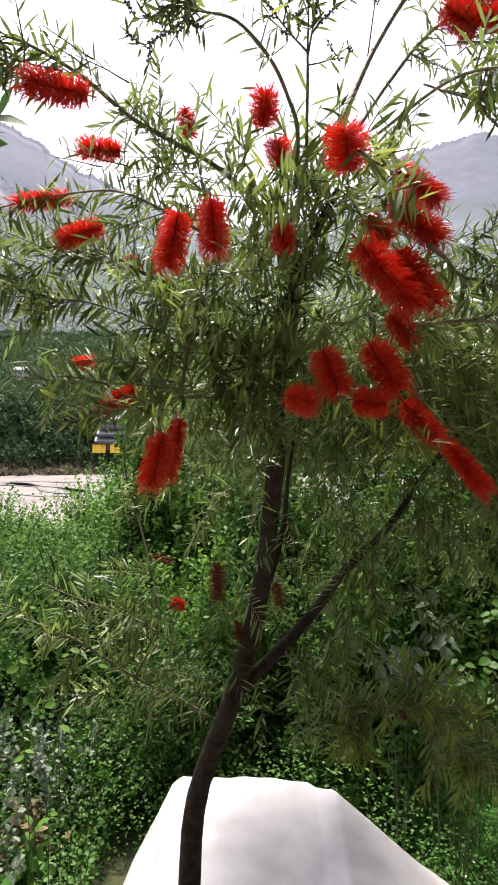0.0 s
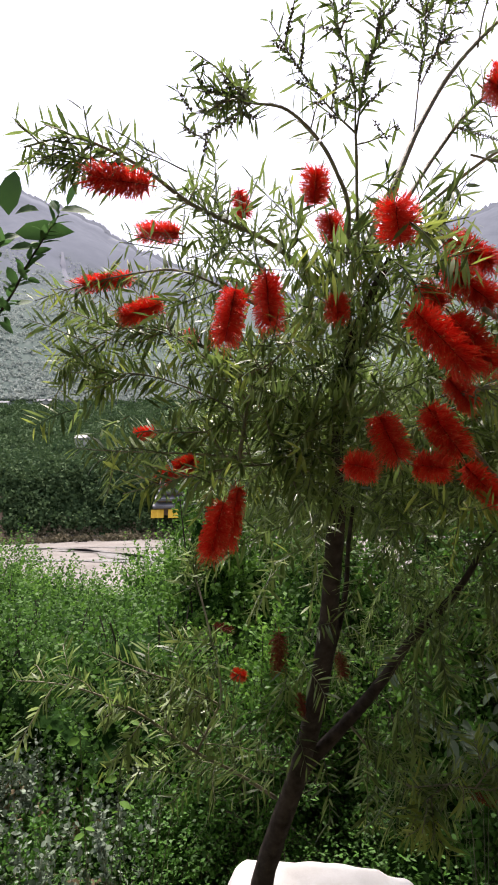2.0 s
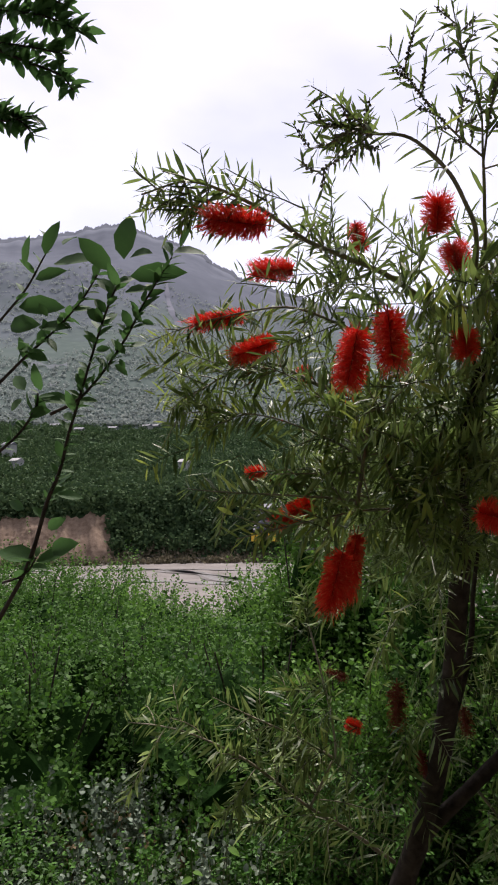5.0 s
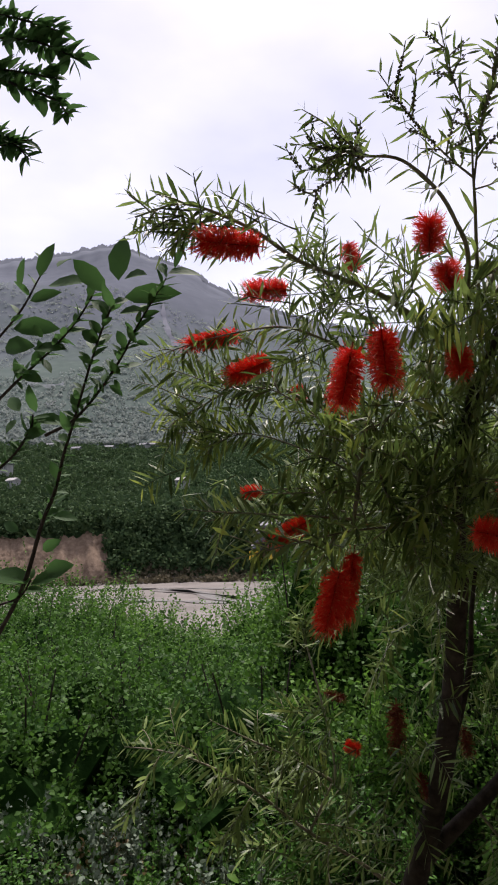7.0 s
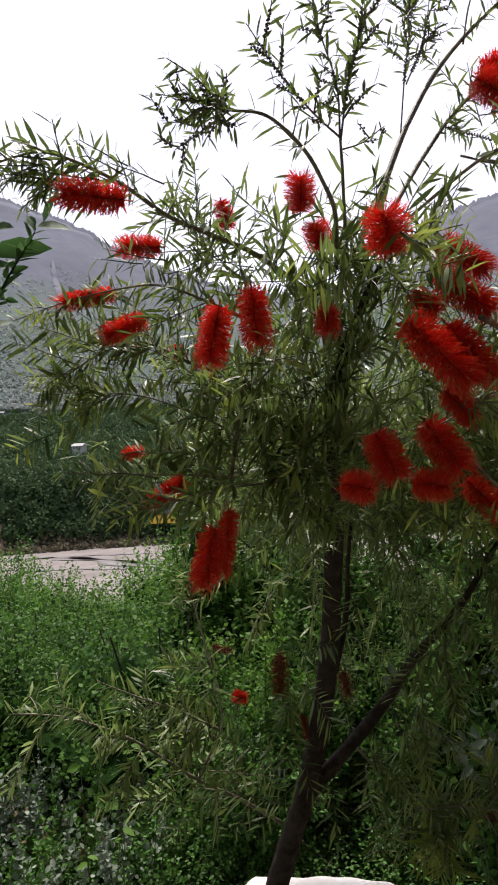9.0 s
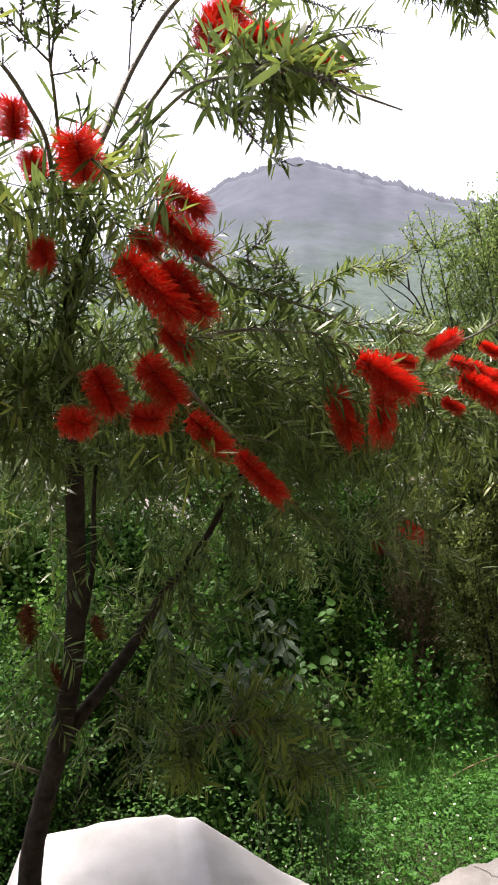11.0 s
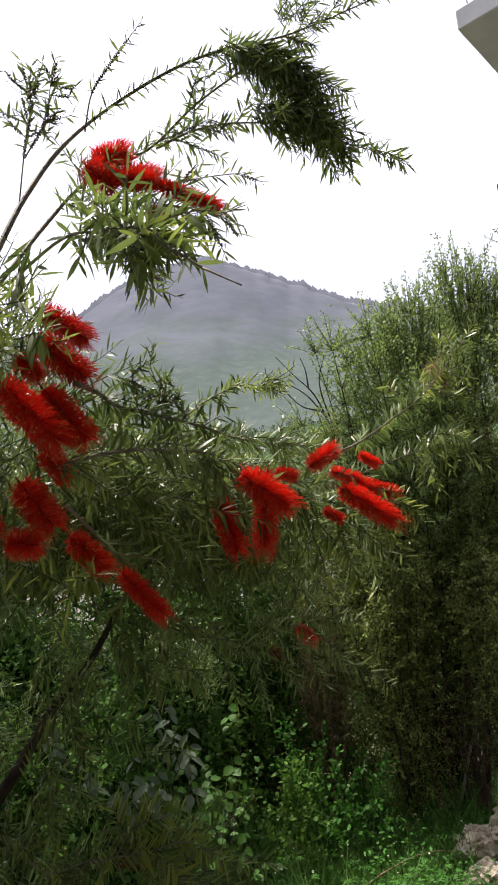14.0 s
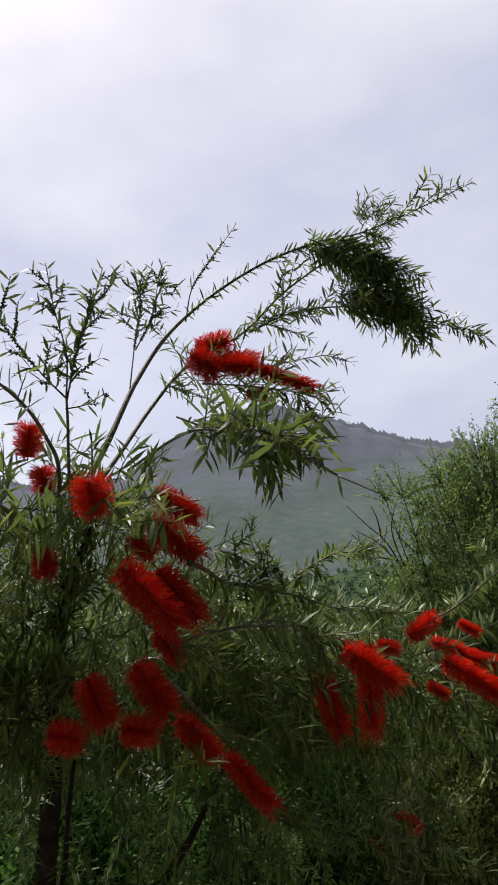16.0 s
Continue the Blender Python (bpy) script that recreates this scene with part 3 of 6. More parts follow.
def spike_mesh(seed, mat, count=780):
    """Filaments of a flower spike of unit length along z and unit radius, and the anthers on their tips."""
    rng = np.random.default_rng(seed)
    fil, ant = Heap(), Heap()
    for i in range(count):
        u = (i + 0.5) / count
        a = i * 2.39996 + rng.normal(0, 0.15)
        out = np.array((math.cos(a), math.sin(a), 0.0))
        full = min(1.0, 0.55 + 3.2 * u) * min(1.0, 0.5 + 3.0 * (1 - u))
        rise = rng.normal(0.14 + 0.25 * (u - 0.5), 0.12)
        long = full * rng.uniform(0.78, 1.08)
        p0 = np.array((0, 0, u)) + out * 0.06
        p1 = p0 + out * long * 0.55 + np.array((0, 0, rise * 0.25))
        p2 = p0 + out * long + np.array((0, 0, rise * 0.7)) + rng.normal(0, 0.03, 3)
        fil.add(*tube([p0, p1, p2], 0.011, 0.007, 3))
        if i % 5 > 1:
            continue
        r = 0.018
        ant.add([p2 + (r, 0, -r * 0.4), p2 + (-r * 0.5, r * 0.8, -r * 0.4), p2 + (-r * 0.5, -r * 0.8, -r * 0.4), p2 + (0, 0, r)], [(0, 1, 3), (1, 2, 3), (2, 0, 3), (2, 1, 0)])
    a, b = bpy.data.meshes.new("brush"), bpy.data.meshes.new("pollen_fringe")
    for me, heap, mt in ((a, fil, mat), (b, ant, ANTHER)):
        me.from_pydata(np.vstack(heap.v), [], heap.f)
        me.materials.append(mt)
        me.update()
    return a, b


SPIKES = [spike_mesh(s, RED) for s in (1, 2, 3)]
WITHERED = [spike_mesh(s, DULL_RED, 300) for s in (4,)]
AXIS = bpy.data.meshes.new("axis")
_v, _f = tube([(0, 0, -0.15), (0, 0, 0.5), (0, 0, 1.02)], 0.055, 0.03, 5)
AXIS.from_pydata(_v, [], _f)
AXIS.materials.append(FLOWER_CORE)
spike_count = 0


def spike(base, tip, wide, withered=False):
    """A bottlebrush flower spike from base to tip; wide is its full width in metres."""
    global spike_count
    kinds = WITHERED if withered else SPIKES
    fil, ant = kinds[spike_count % len(kinds)]
    base, tip = Vector(base), Vector(tip)
    way = (tip - base) * 0.9
    base = base + way * 0.05
    m = Matrix.LocRotScale(base, way.to_track_quat("Z", "Y") @ Euler((0, 0, spike_count * 1.3)).to_quaternion(), (wide * 0.47, wide * 0.47, way.length))
    spike_count += 1
    ob = new("flower_spike", AXIS)
    ob.parent, ob.matrix_basis = tree, m
    ob.matrix_parent_inverse = world_of(tree).inverted()
    tagged(ob, "withered dull red flower spike" if withered else "crimson flower spike with yellow anthers")
    for me in (fil, ant):
        c = tagged(new(me.name, me), kind="stuff")
        c.parent = ob


def leaf_mass(centre, radii, n, seed, long=0.17, droop=0.5, name="twig_spray", young=0.1, out=0.8, gap=0.0066, size=1.0, way=None, fresh_from=0.75, plain=False):
    """Many short leafy shoots in a loose cloud: the fine twigs of one stretch of the crown."""
    rng = np.random.default_rng(seed)
    centre, radii = np.asarray(centre, float), np.asarray(radii, float)
    wood, at, ways, sizes, fresh = Heap(), [], [], [], []
    for i in range(n):
        d = unit(rng.normal(0, 1, 3))
        r = rng.uniform(0.0, 1.0) ** 0.5
        start = centre + radii * d * r * 0.9
        w = d * out * 0.6 + rng.normal(0, 0.4, 3)
        if way is not None:
            w = w * 0.5 + np.asarray(way)
        else:
            away = start[:2] - HEART
            w = w + 0.8 * np.append(away / max(0.15, np.hypot(*away)), 0.1)
        t = sprout(start, w, long * rng.uniform(0.7, 1.45), rng, droop * 0.45, 0.06)
        wood.add(*tube(t, 0.0017, 0.0008, 3))
        a, w, u = along(t, gap, rng, lean=55, jitter=8, droop=0.08, ranks=2 if rng.uniform() < 0.6 else 0)
        at.append(a), ways.append(w)
        sizes.append(np.where(u > 0.9, 0.75, 1.0) * rng.uniform(0.6, 1.2, len(a)))
        fresh.append((u > fresh_from) & (rng.uniform() < young))
    ob = tagged(wood.link(name, SHOOT, tree), kind="stuff")
    at, ways, sizes, fresh = np.vstack(at), np.vstack(ways), np.concatenate(sizes) * size, np.concatenate(fresh)
    ups = rng.normal(0, 0.42, (len(at), 3)) + (0, 0, 0.8)
    for mask, mat, tag in ((~fresh, LEAF, ""), (fresh, YOUNG, "fresh yellow-green tip leaves")):
        if mask.sum() > 3:
            leaves("leaves", at[mask], ways[mask], LEAF_LONG * sizes[mask], LEAF_HALF * 0.9 * sizes[mask] * rng.uniform(0.85, 1.2, mask.sum()), mat, ob, SMALL if plain else NARROW, ups=ups[mask], label=tag, kind="stuff")


# trunk and main limbs
branch([(-0.215, 2.1, -0.8), (-0.208, 2.07, -0.3), (-0.178, 2.000, 0.403), (-0.160, 1.960, 0.618), (-0.106, 1.920, 0.807), (-0.042, 1.870, 0.992), (0.008, 1.800, 1.190), (0.040, 1.720, 1.391), (0.056, 1.640, 1.574), (0.068, 1.580, 1.714)], 0.038, 0.021, 11, leafy=1, name="trunk")
branch([(-0.062, 1.885, 0.930), (-0.015, 1.880, 1.010), (0.077, 1.850, 1.118), (0.176, 1.820, 1.238), (0.257, 1.780, 1.363), (0.374, 1.780, 1.484), (0.484, 1.800, 1.633), (0.651, 1.850, 1.801)], 0.023, 0.004, 12, leafy=1, name="limb")
branch([(0.012, 1.790, 1.215), (0.062, 1.760, 1.367), (0.090, 1.740, 1.490), (0.101, 1.740, 1.608), (0.116, 1.740, 1.710)], 0.01, 0.004, 13, leafy=1, name="limb")
branch([(0.068, 1.580, 1.714), (0.070, 1.480, 1.890), (0.092, 1.400, 2.034), (0.134, 1.350, 2.136), (0.172, 1.300, 2.202)], 0.016, 0.007, 14, leafy=0.5, twigs=10, name="limb")
# the upright shoots over the crown
branch([(0.089, 1.300, 2.204), (0.086, 1.200, 2.267), (0.066, 1.150, 2.303), (0.034, 1.100, 2.341), (-0.019, 1.060, 2.377), (-0.072, 1.045, 2.383), (-0.110, 1.045, 2.389)], 0.005, 0.0015, 21, leafy=0.6, gap=0.011, twigs=3, twig_long=0.05, capsules=0.2, spread=65, long=0.048, droop=0.6)
branch([(0.111, 1.300, 2.180), (0.106, 1.250, 2.281), (0.105, 1.220, 2.363), (0.103, 1.200, 2.406)], 0.004, 0.0025, 22, leafy=0.3, gap=0.02)
branch([(0.103, 1.200, 2.406), (0.060, 1.200, 2.454), (0.005, 1.190, 2.525), (-0.050, 1.180, 2.620)], 0.0022, 0.001, 23, leafy=0.1, gap=0.009, twigs=9, twig_long=0.07, capsules=0.9, long=0.038, young=0.0, droop=-0.1)
branch([(0.103, 1.200, 2.406), (0.105, 1.220, 2.514), (0.082, 1.230, 2.623), (0.065, 1.240, 2.742)], 0.0022, 0.001, 24, leafy=0.1, gap=0.009, twigs=8, twig_long=0.052, capsules=0.9, long=0.038, young=0.0, droop=-0.1)
branch([(0.103, 1.200, 2.395), (0.128, 1.220, 2.532), (0.160, 1.230, 2.634), (0.187, 1.250, 2.747)], 0.0022, 0.001, 25, leafy=0.1, gap=0.009, twigs=14, twig_long=0.07, capsules=0.8, long=0.038, young=0.0, droop=-0.1)
branch([(0.101, 1.200, 2.383), (0.140, 1.200, 2.393), (0.181, 1.200, 2.419)], 0.0018, 0.001, 26, gap=0.01, twigs=3, twig_long=0.04, long=0.03, capsules=0.5)
branch([(0.128, 1.350, 2.246), (0.193, 1.420, 2.384), (0.280, 1.520, 2.588), (0.396, 1.620, 2.794), (0.562, 1.700, 2.983), (0.735, 1.680, 3.096), (0.884, 1.600, 3.126), (1.004, 1.520, 3.115), (1.174, 1.450, 3.167), (1.361, 1.400, 3.250)], 0.008, 0.0014, 27, leafy=0.42, gap=0.007, twigs=12, twig_long=0.14, capsules=0.4, spread=40, long=0.042)
branch([(0.139, 1.360, 2.236), (0.230, 1.450, 2.380), (0.324, 1.550, 2.538), (0.437, 1.620, 2.688), (0.626, 1.660, 2.825), (0.770, 1.660, 2.970), (0.909, 1.600, 3.060)], 0.006, 0.003, 28, leafy=0.4, gap=0.008, twigs=14, twig_long=0.15, capsules=0.55, long=0.046)
branch([(0.644, 1.660, 2.826), (0.744, 1.620, 2.865), (0.858, 1.580, 2.876), (1.032, 1.520, 2.849), (1.161, 1.500, 2.796), (1.249, 1.480, 2.769)], 0.004, 0.0012, 29, leafy=0.1, gap=0.006, twigs=18, twig_long=0.14, capsules=0.3, long=0.046)
branch([(0.452, 1.650, 2.850), (0.480, 1.660, 2.965), (0.530, 1.660, 3.050), (0.638, 1.660, 3.208)], 0.0024, 0.001, 30, gap=0.009, capsules=1.0, long=0.036, leafy=0.3)
branch([(0.265, 1.520, 2.572), (0.290, 1.550, 2.734), (0.315, 1.580, 2.858), (0.306, 1.600, 2.943)], 0.002, 0.001, 31, leafy=0.4, gap=0.009, twigs=14, twig_long=0.07, capsules=0.9, long=0.04, young=0.0, droop=-0.1)
branch([(0.285, 1.520, 2.685), (0.344, 1.580, 2.823), (0.376, 1.600, 2.985)], 0.002, 0.001, 32, leafy=0.4, gap=0.009, twigs=12, twig_long=0.07, capsules=0.9, long=0.04, young=0.0, droop=-0.1)
leaf_mass((0.905, 1.560, 3.085), (0.10, 0.06, 0.03), 26, 33, 0.16, 0.25, young=0.0, way=(1.3, -0.1, -0.5))
leaf_mass((0.990, 1.520, 3.020), (0.09, 0.06, 0.04), 28, 37, 0.15, 0.25, young=0.0, way=(1.0, 0.1, -0.8))
leaf_mass((0.940, 1.530, 2.885), (0.10, 0.06, 0.03), 26, 34, 0.15, 0.2, young=0.0, way=(1.4, 0, -0.4))
leaf_mass((1.050, 1.500, 2.860), (0.06, 0.05, 0.03), 20, 38, 0.13, 0.3, young=0.0, way=(1.0, 0.1, -0.8))
leaf_mass((1.050, 1.480, 3.135), (0.10, 0.03, 0.02), 18, 39, 0.07, -0.2, young=0.0, way=(0.6, 0, 0.8), size=0.7)
leaf_mass((0.527, 1.500, 2.566), (0.14, 0.15, 0.09), 14, 35, 0.12, 0.2, young=0.25, size=0.68)
for k, tip_ in enumerate(((-0.186, 2.421), (-0.169, 2.343), (-0.167, 2.461), (-0.127, 2.450), (-0.087, 2.467), (-0.147, 2.359), (-0.119, 2.337), (-0.186, 2.388), (-0.094, 2.347), (-0.150, 2.420), (-0.140, 2.395))):
    y_ = 1.045 + 0.03 * math.sin(k * 2.1)
    branch([(-0.072 - 0.004 * k, 1.045, 2.383 + 0.002 * k), ((-0.085 + tip_[0]) / 2, y_, (2.392 + tip_[1]) / 2), (tip_[0], y_, tip_[1])], 0.002, 0.0008, 340 + k, leafy=0.1, gap=0.0055, twigs=2, twig_long=0.04, capsules=0.75, long=0.03, young=0.0, droop=0.0)
# the long branch that sweeps left over the valley
branch([(0.044, 1.400, 2.188), (-0.062, 1.300, 2.244), (-0.137, 1.200, 2.252), (-0.195, 1.120, 2.257), (-0.250, 1.060, 2.285), (-0.305, 1.020, 2.306), (-0.364, 1.000, 2.321), (-0.431, 0.980, 2.298)], 0.006, 0.0014, 41, leafy=0.25, gap=0.005, twigs=12, twig_long=0.055, droop=0.3, young=0.02, long=0.04)
leaf_mass((-0.245, 1.050, 2.278), (0.09, 0.08, 0.022), 12, 42, 0.06, 0.2, young=0.02, way=(-0.4, 0, 0.05), size=0.68)
leaf_mass((-0.345, 1.010, 2.292), (0.045, 0.05, 0.024), 20, 43, 0.05, 0.2, young=0.06, way=(-0.4, 0, 0.0), size=0.62)
branch([(-0.057, 1.400, 2.126), (-0.164, 1.350, 2.173), (-0.254, 1.350, 2.214), (-0.364, 1.420, 2.236), (-0.502, 1.470, 2.231), (-0.619, 1.480, 2.202)], 0.004, 0.001, 44, leafy=0.1, gap=0.0055, twigs=6, twig_long=0.08, young=0.04, ranks=2)
branch([(0.006, 1.550, 1.932), (-0.119, 1.450, 2.028), (-0.224, 1.450, 2.075), (-0.332, 1.500, 2.136), (-0.443, 1.520, 2.120), (-0.577, 1.550, 2.051)], 0.007, 0.0015, 45, leafy=0.2, gap=0.0055, twigs=20, twig_long=0.14, droop=0.5, young=0.06, ranks=2)
branch([(-0.140, 1.350, 1.804), (-0.122, 1.360, 1.908), (-0.106, 1.380, 2.005), (-0.069, 1.400, 2.104)], 0.0045, 0.004, 46, leafy=0.2, gap=0.01, twigs=4, long=0.056)
branch([(-0.129, 1.450, 1.868), (-0.228, 1.450, 1.892), (-0.344, 1.480, 1.893), (-0.399, 1.500, 1.889)], 0.003, 0.001, 47, leafy=0.05, gap=0.005, long=0.052, young=0.0, ranks=2)
branch([(-0.124, 1.450, 1.833), (-0.229, 1.450, 1.856), (-0.344, 1.480, 1.860), (-0.479, 1.500, 1.827)], 0.003, 0.001, 48, leafy=0.05, gap=0.005, long=0.052, young=0.0, twigs=3, twig_long=0.1, ranks=2)
branch([(-0.023, 1.450, 1.809), (-0.129, 1.350, 1.804), (-0.253, 1.300, 1.779), (-0.363, 1.300, 1.753)], 0.003, 0.001, 49, leafy=0.3, gap=0.006, twigs=6, young=0.2)
branch([(-0.312, 1.800, 1.545), (-0.306, 1.800, 1.528), (-0.283, 1.800, 1.440), (-0.253, 1.800, 1.312), (-0.240, 1.800, 1.216), (-0.247, 1.800, 1.180)], 0.0022, 0.004, 50, leafy=1, wood_mat=PALE_STICK)
leaf_mass((-0.300, 1.790, 1.510), (0.02, 0.03, 0.04), 9, 56, 0.07, 0.1, young=0.0, way=(0.0, 0, 0.8))
leaf_mass((-0.262, 1.790, 1.330), (0.04, 0.03, 0.06), 7, 57, 0.1, 0.5, young=0.3)
for k, line in enumerate(([(-0.114, 1.420, 1.932), (-0.168, 1.420, 1.997), (-0.214, 1.430, 2.045), (-0.309, 1.450, 2.109), (-0.419, 1.470, 2.128)], [(-0.108, 1.420, 1.884), (-0.165, 1.420, 1.935), (-0.270, 1.440, 1.987), (-0.354, 1.460, 2.015), (-0.491, 1.500, 2.035)],
                          [(-0.119, 1.400, 1.882), (-0.201, 1.420, 1.882), (-0.334, 1.450, 1.885)], [(-0.132, 1.420, 1.825), (-0.239, 1.430, 1.835), (-0.450, 1.470, 1.850), (-0.523, 1.480, 1.858)], [(-0.048, 1.400, 1.976), (-0.082, 1.380, 1.915), (-0.058, 1.360, 1.833), (-0.024, 1.360, 1.765)],
                          [(0.034, 1.400, 1.976), (-0.001, 1.360, 1.879), (-0.046, 1.340, 1.809)], [(-0.025, 1.400, 2.069), (-0.069, 1.360, 2.015), (-0.136, 1.340, 1.983)])):
    branch(line, 0.0032, 0.001, 160 + k, leafy=0.05, gap=0.005, twigs=(7, 8, 0, 2, 4, 4, 3)[k], twig_long=0.1, droop=0.4, young=0.05, ranks=2)
# low branch over the weeds
branch([(-0.106, 1.900, 0.909), (-0.210, 1.840, 1.000), (-0.310, 1.780, 1.077), (-0.449, 1.720, 1.196), (-0.568, 1.680, 1.260), (-0.649, 1.650, 1.287), (-0.721, 1.620, 1.300)], 0.0058, 0.0012, 51, leafy=0.18, gap=0.0062, twigs=16, twig_long=0.15, young=0.02, ranks=2, droop=0.5)
branch([(-0.304, 1.780, 1.074), (-0.245, 1.800, 1.189)], 0.004, 0.003, 55, leafy=0.2, gap=0.01, twigs=6, twig_long=0.14, young=0.02)
branch([(-0.245, 1.800, 1.189), (-0.306, 1.780, 1.228), (-0.364, 1.760, 1.260), (-0.432, 1.740, 1.292), (-0.478, 1.720, 1.318), (-0.531, 1.700, 1.349)], 0.004, 0.0012, 52, leafy=0.08, gap=0.006, twigs=8, twig_long=0.13, young=0.02, ranks=2, droop=0.5)
leaf_mass((-0.209, 1.750, 1.116), (0.3, 0.12, 0.12), 14, 53, 0.15, 0.3, young=0.03, gap=0.009)
leaf_mass((0.257, 1.900, 0.980), (0.16, 0.12, 0.07), 8, 54, 0.15, 0.5, young=0.1, gap=0.008)
# boughs that reach right
branch([(0.276, 1.200, 1.918), (0.335, 1.237, 1.935), (0.419, 1.273, 1.947), (0.515, 1.310, 1.946), (0.605, 1.347, 1.937), (0.693, 1.383, 1.901), (0.766, 1.420, 1.834)], 0.005, 0.0014, 61, leafy=0.15, gap=0.0052, twigs=5, twig_long=0.1, droop=0.9, young=0.05, long=0.058, ranks=2)
branch([(0.320, 1.200, 2.068), (0.371, 1.274, 2.064), (0.423, 1.349, 2.049), (0.537, 1.423, 2.035), (0.645, 1.497, 2.019), (0.771, 1.571, 1.991), (0.939, 1.646, 1.978), (1.129, 1.720, 1.970)], 0.006, 0.0018, 62, leafy=0.1, gap=0.0052, twigs=16, twig_long=0.11, droop=1.1, young=0.06, ranks=2)
branch([(0.588, 1.470, 2.037), (0.669, 1.502, 2.087), (0.773, 1.535, 2.126), (0.844, 1.568, 2.123), (0.909, 1.600, 2.106)], 0.003, 0.001, 63, leafy=0.1, gap=0.0036, twigs=12, twig_long=0.045, droop=0.2, young=0.7, fresh_from=0.5, long=0.034)
branch([(0.471, 1.400, 2.060), (0.467, 1.400, 2.111), (0.465, 1.400, 2.156)], 0.002, 0.001, 167, leafy=0.05, gap=0.006, capsules=1.0, long=0.035, twigs=2, twig_long=0.05)
branch([(0.557, 1.450, 2.041), (0.536, 1.450, 2.107), (0.515, 1.450, 2.169)], 0.002, 0.001, 168, leafy=0.05, gap=0.006, capsules=1.0, long=0.04, twigs=3, twig_long=0.05)
branch([(0.599, 1.470, 2.029), (0.584, 1.470, 2.088), (0.566, 1.470, 2.131)], 0.002, 0.001, 169, leafy=0.05, gap=0.006, capsules=1.0, long=0.04, twigs=3, twig_long=0.05)
branch([(1.070, 1.680, 1.943), (1.218, 1.754, 1.984), (1.414, 1.828, 2.071), (1.559, 1.902, 2.138), (1.744, 1.976, 2.261), (1.886, 2.050, 2.353)], 0.004, 0.0012, 170, leafy=0.15, gap=0.0055, twigs=9, twig_long=0.12, droop=0.3, young=0.6, fresh_from=0.6, ranks=2)
leaf_mass((1.708, 2.000, 2.200), (0.05, 0.05, 0.04), 10, 172, 0.11, 0.3, young=0.7, fresh_from=0.4, way=(0.6, 0, 0.3))
leaf_mass((1.587, 1.900, 1.981), (0.07, 0.06, 0.05), 14, 173, 0.13, 0.6, young=0.6, fresh_from=0.5, way=(0.5, 0, -0.3))
branch([(1.072, 1.700, 1.868), (1.255, 1.775, 1.897), (1.426, 1.850, 1.935), (1.639, 1.925, 1.979), (1.808, 2.000, 2.018)], 0.003, 0.001, 64, gap=0.0055, twigs=6, twig_long=0.1, droop=0.5, young=0.4, ranks=2)
branch([(0.295, 1.300, 1.853), (0.408, 1.380, 1.730), (0.497, 1.420, 1.614), (0.579, 1.450, 1.546)], 0.004, 0.001, 65, leafy=0.2, gap=0.008, twigs=8, twig_long=0.1, young=0.1)
branch([(0.410, 1.400, 2.129), (0.480, 1.420, 2.111), (0.553, 1.450, 2.059)], 0.002, 0.001, 66, gap=0.006, twigs=5, twig_long=0.05, droop=-0.2, capsules=0.5)
leaf_mass((0.621, 1.620, 1.860), (0.32, 0.15, 0.08), 56, 67, 0.16, 0.6, young=0.08, way=(0.6, 0, -0.2))
leaf_mass((0.974, 1.660, 1.786), (0.24, 0.15, 0.12), 56, 68, 0.15, 0.7, young=0.4, way=(0.1, 0, -0.5))
leaf_mass((0.689, 1.800, 1.697), (0.3, 0.2, 0.16), 16, 69, 0.17, 0.8, young=0.03)
leaf_mass((0.414, 1.850, 1.636), (0.28, 0.2, 0.2), 12, 70, 0.17, 0.8, young=0.03)
leaf_mass((0.938, 1.800, 1.509), (0.2, 0.2, 0.18), 18, 71, 0.16, 0.8, young=0.1)
leaf_mass((0.335, 1.800, 1.370), (0.26, 0.2, 0.2), 3, 72, 0.17, 0.8, young=0.08)
# sprig hanging near, over the view
SPRIG = [(0.216, 1.200, 2.255), (0.295, 1.000, 2.256), (0.339, 0.850, 2.200), (0.358, 0.750, 2.161), (0.376, 0.660, 2.093), (0.394, 0.630, 2.062), (0.425, 0.600, 2.032)]
branch(SPRIG[:5], 0.003, 0.0016, 75, leafy=0.35, gap=0.0062, twigs=16, twig_long=0.07, droop=0.3, long=0.05, young=0.1)
branch(SPRIG[3:6], 0.0017, 0.0014, 74, leafy=0.1, gap=0.012, capsules=1.0, long=0.045, young=0.1)
branch(SPRIG[5:], 0.0014, 0.0008, 73, leafy=0.5, gap=0.006, long=0.03, young=1.0, fresh_from=0.5)
leaf_mass(SPRIG[3], (0.02, 0.03, 0.012), 8, 76, 0.05, 0.15, young=0.8, fresh_from=0.2, gap=0.0055, size=1.05, way=(0.9, -0.1, -0.15))
leaf_mass((0.335, 0.780, 2.155), (0.03, 0.04, 0.02), 7, 77, 0.05, 0.4, young=0.1, gap=0.006, size=0.95, way=(0.3, 0, -0.7))
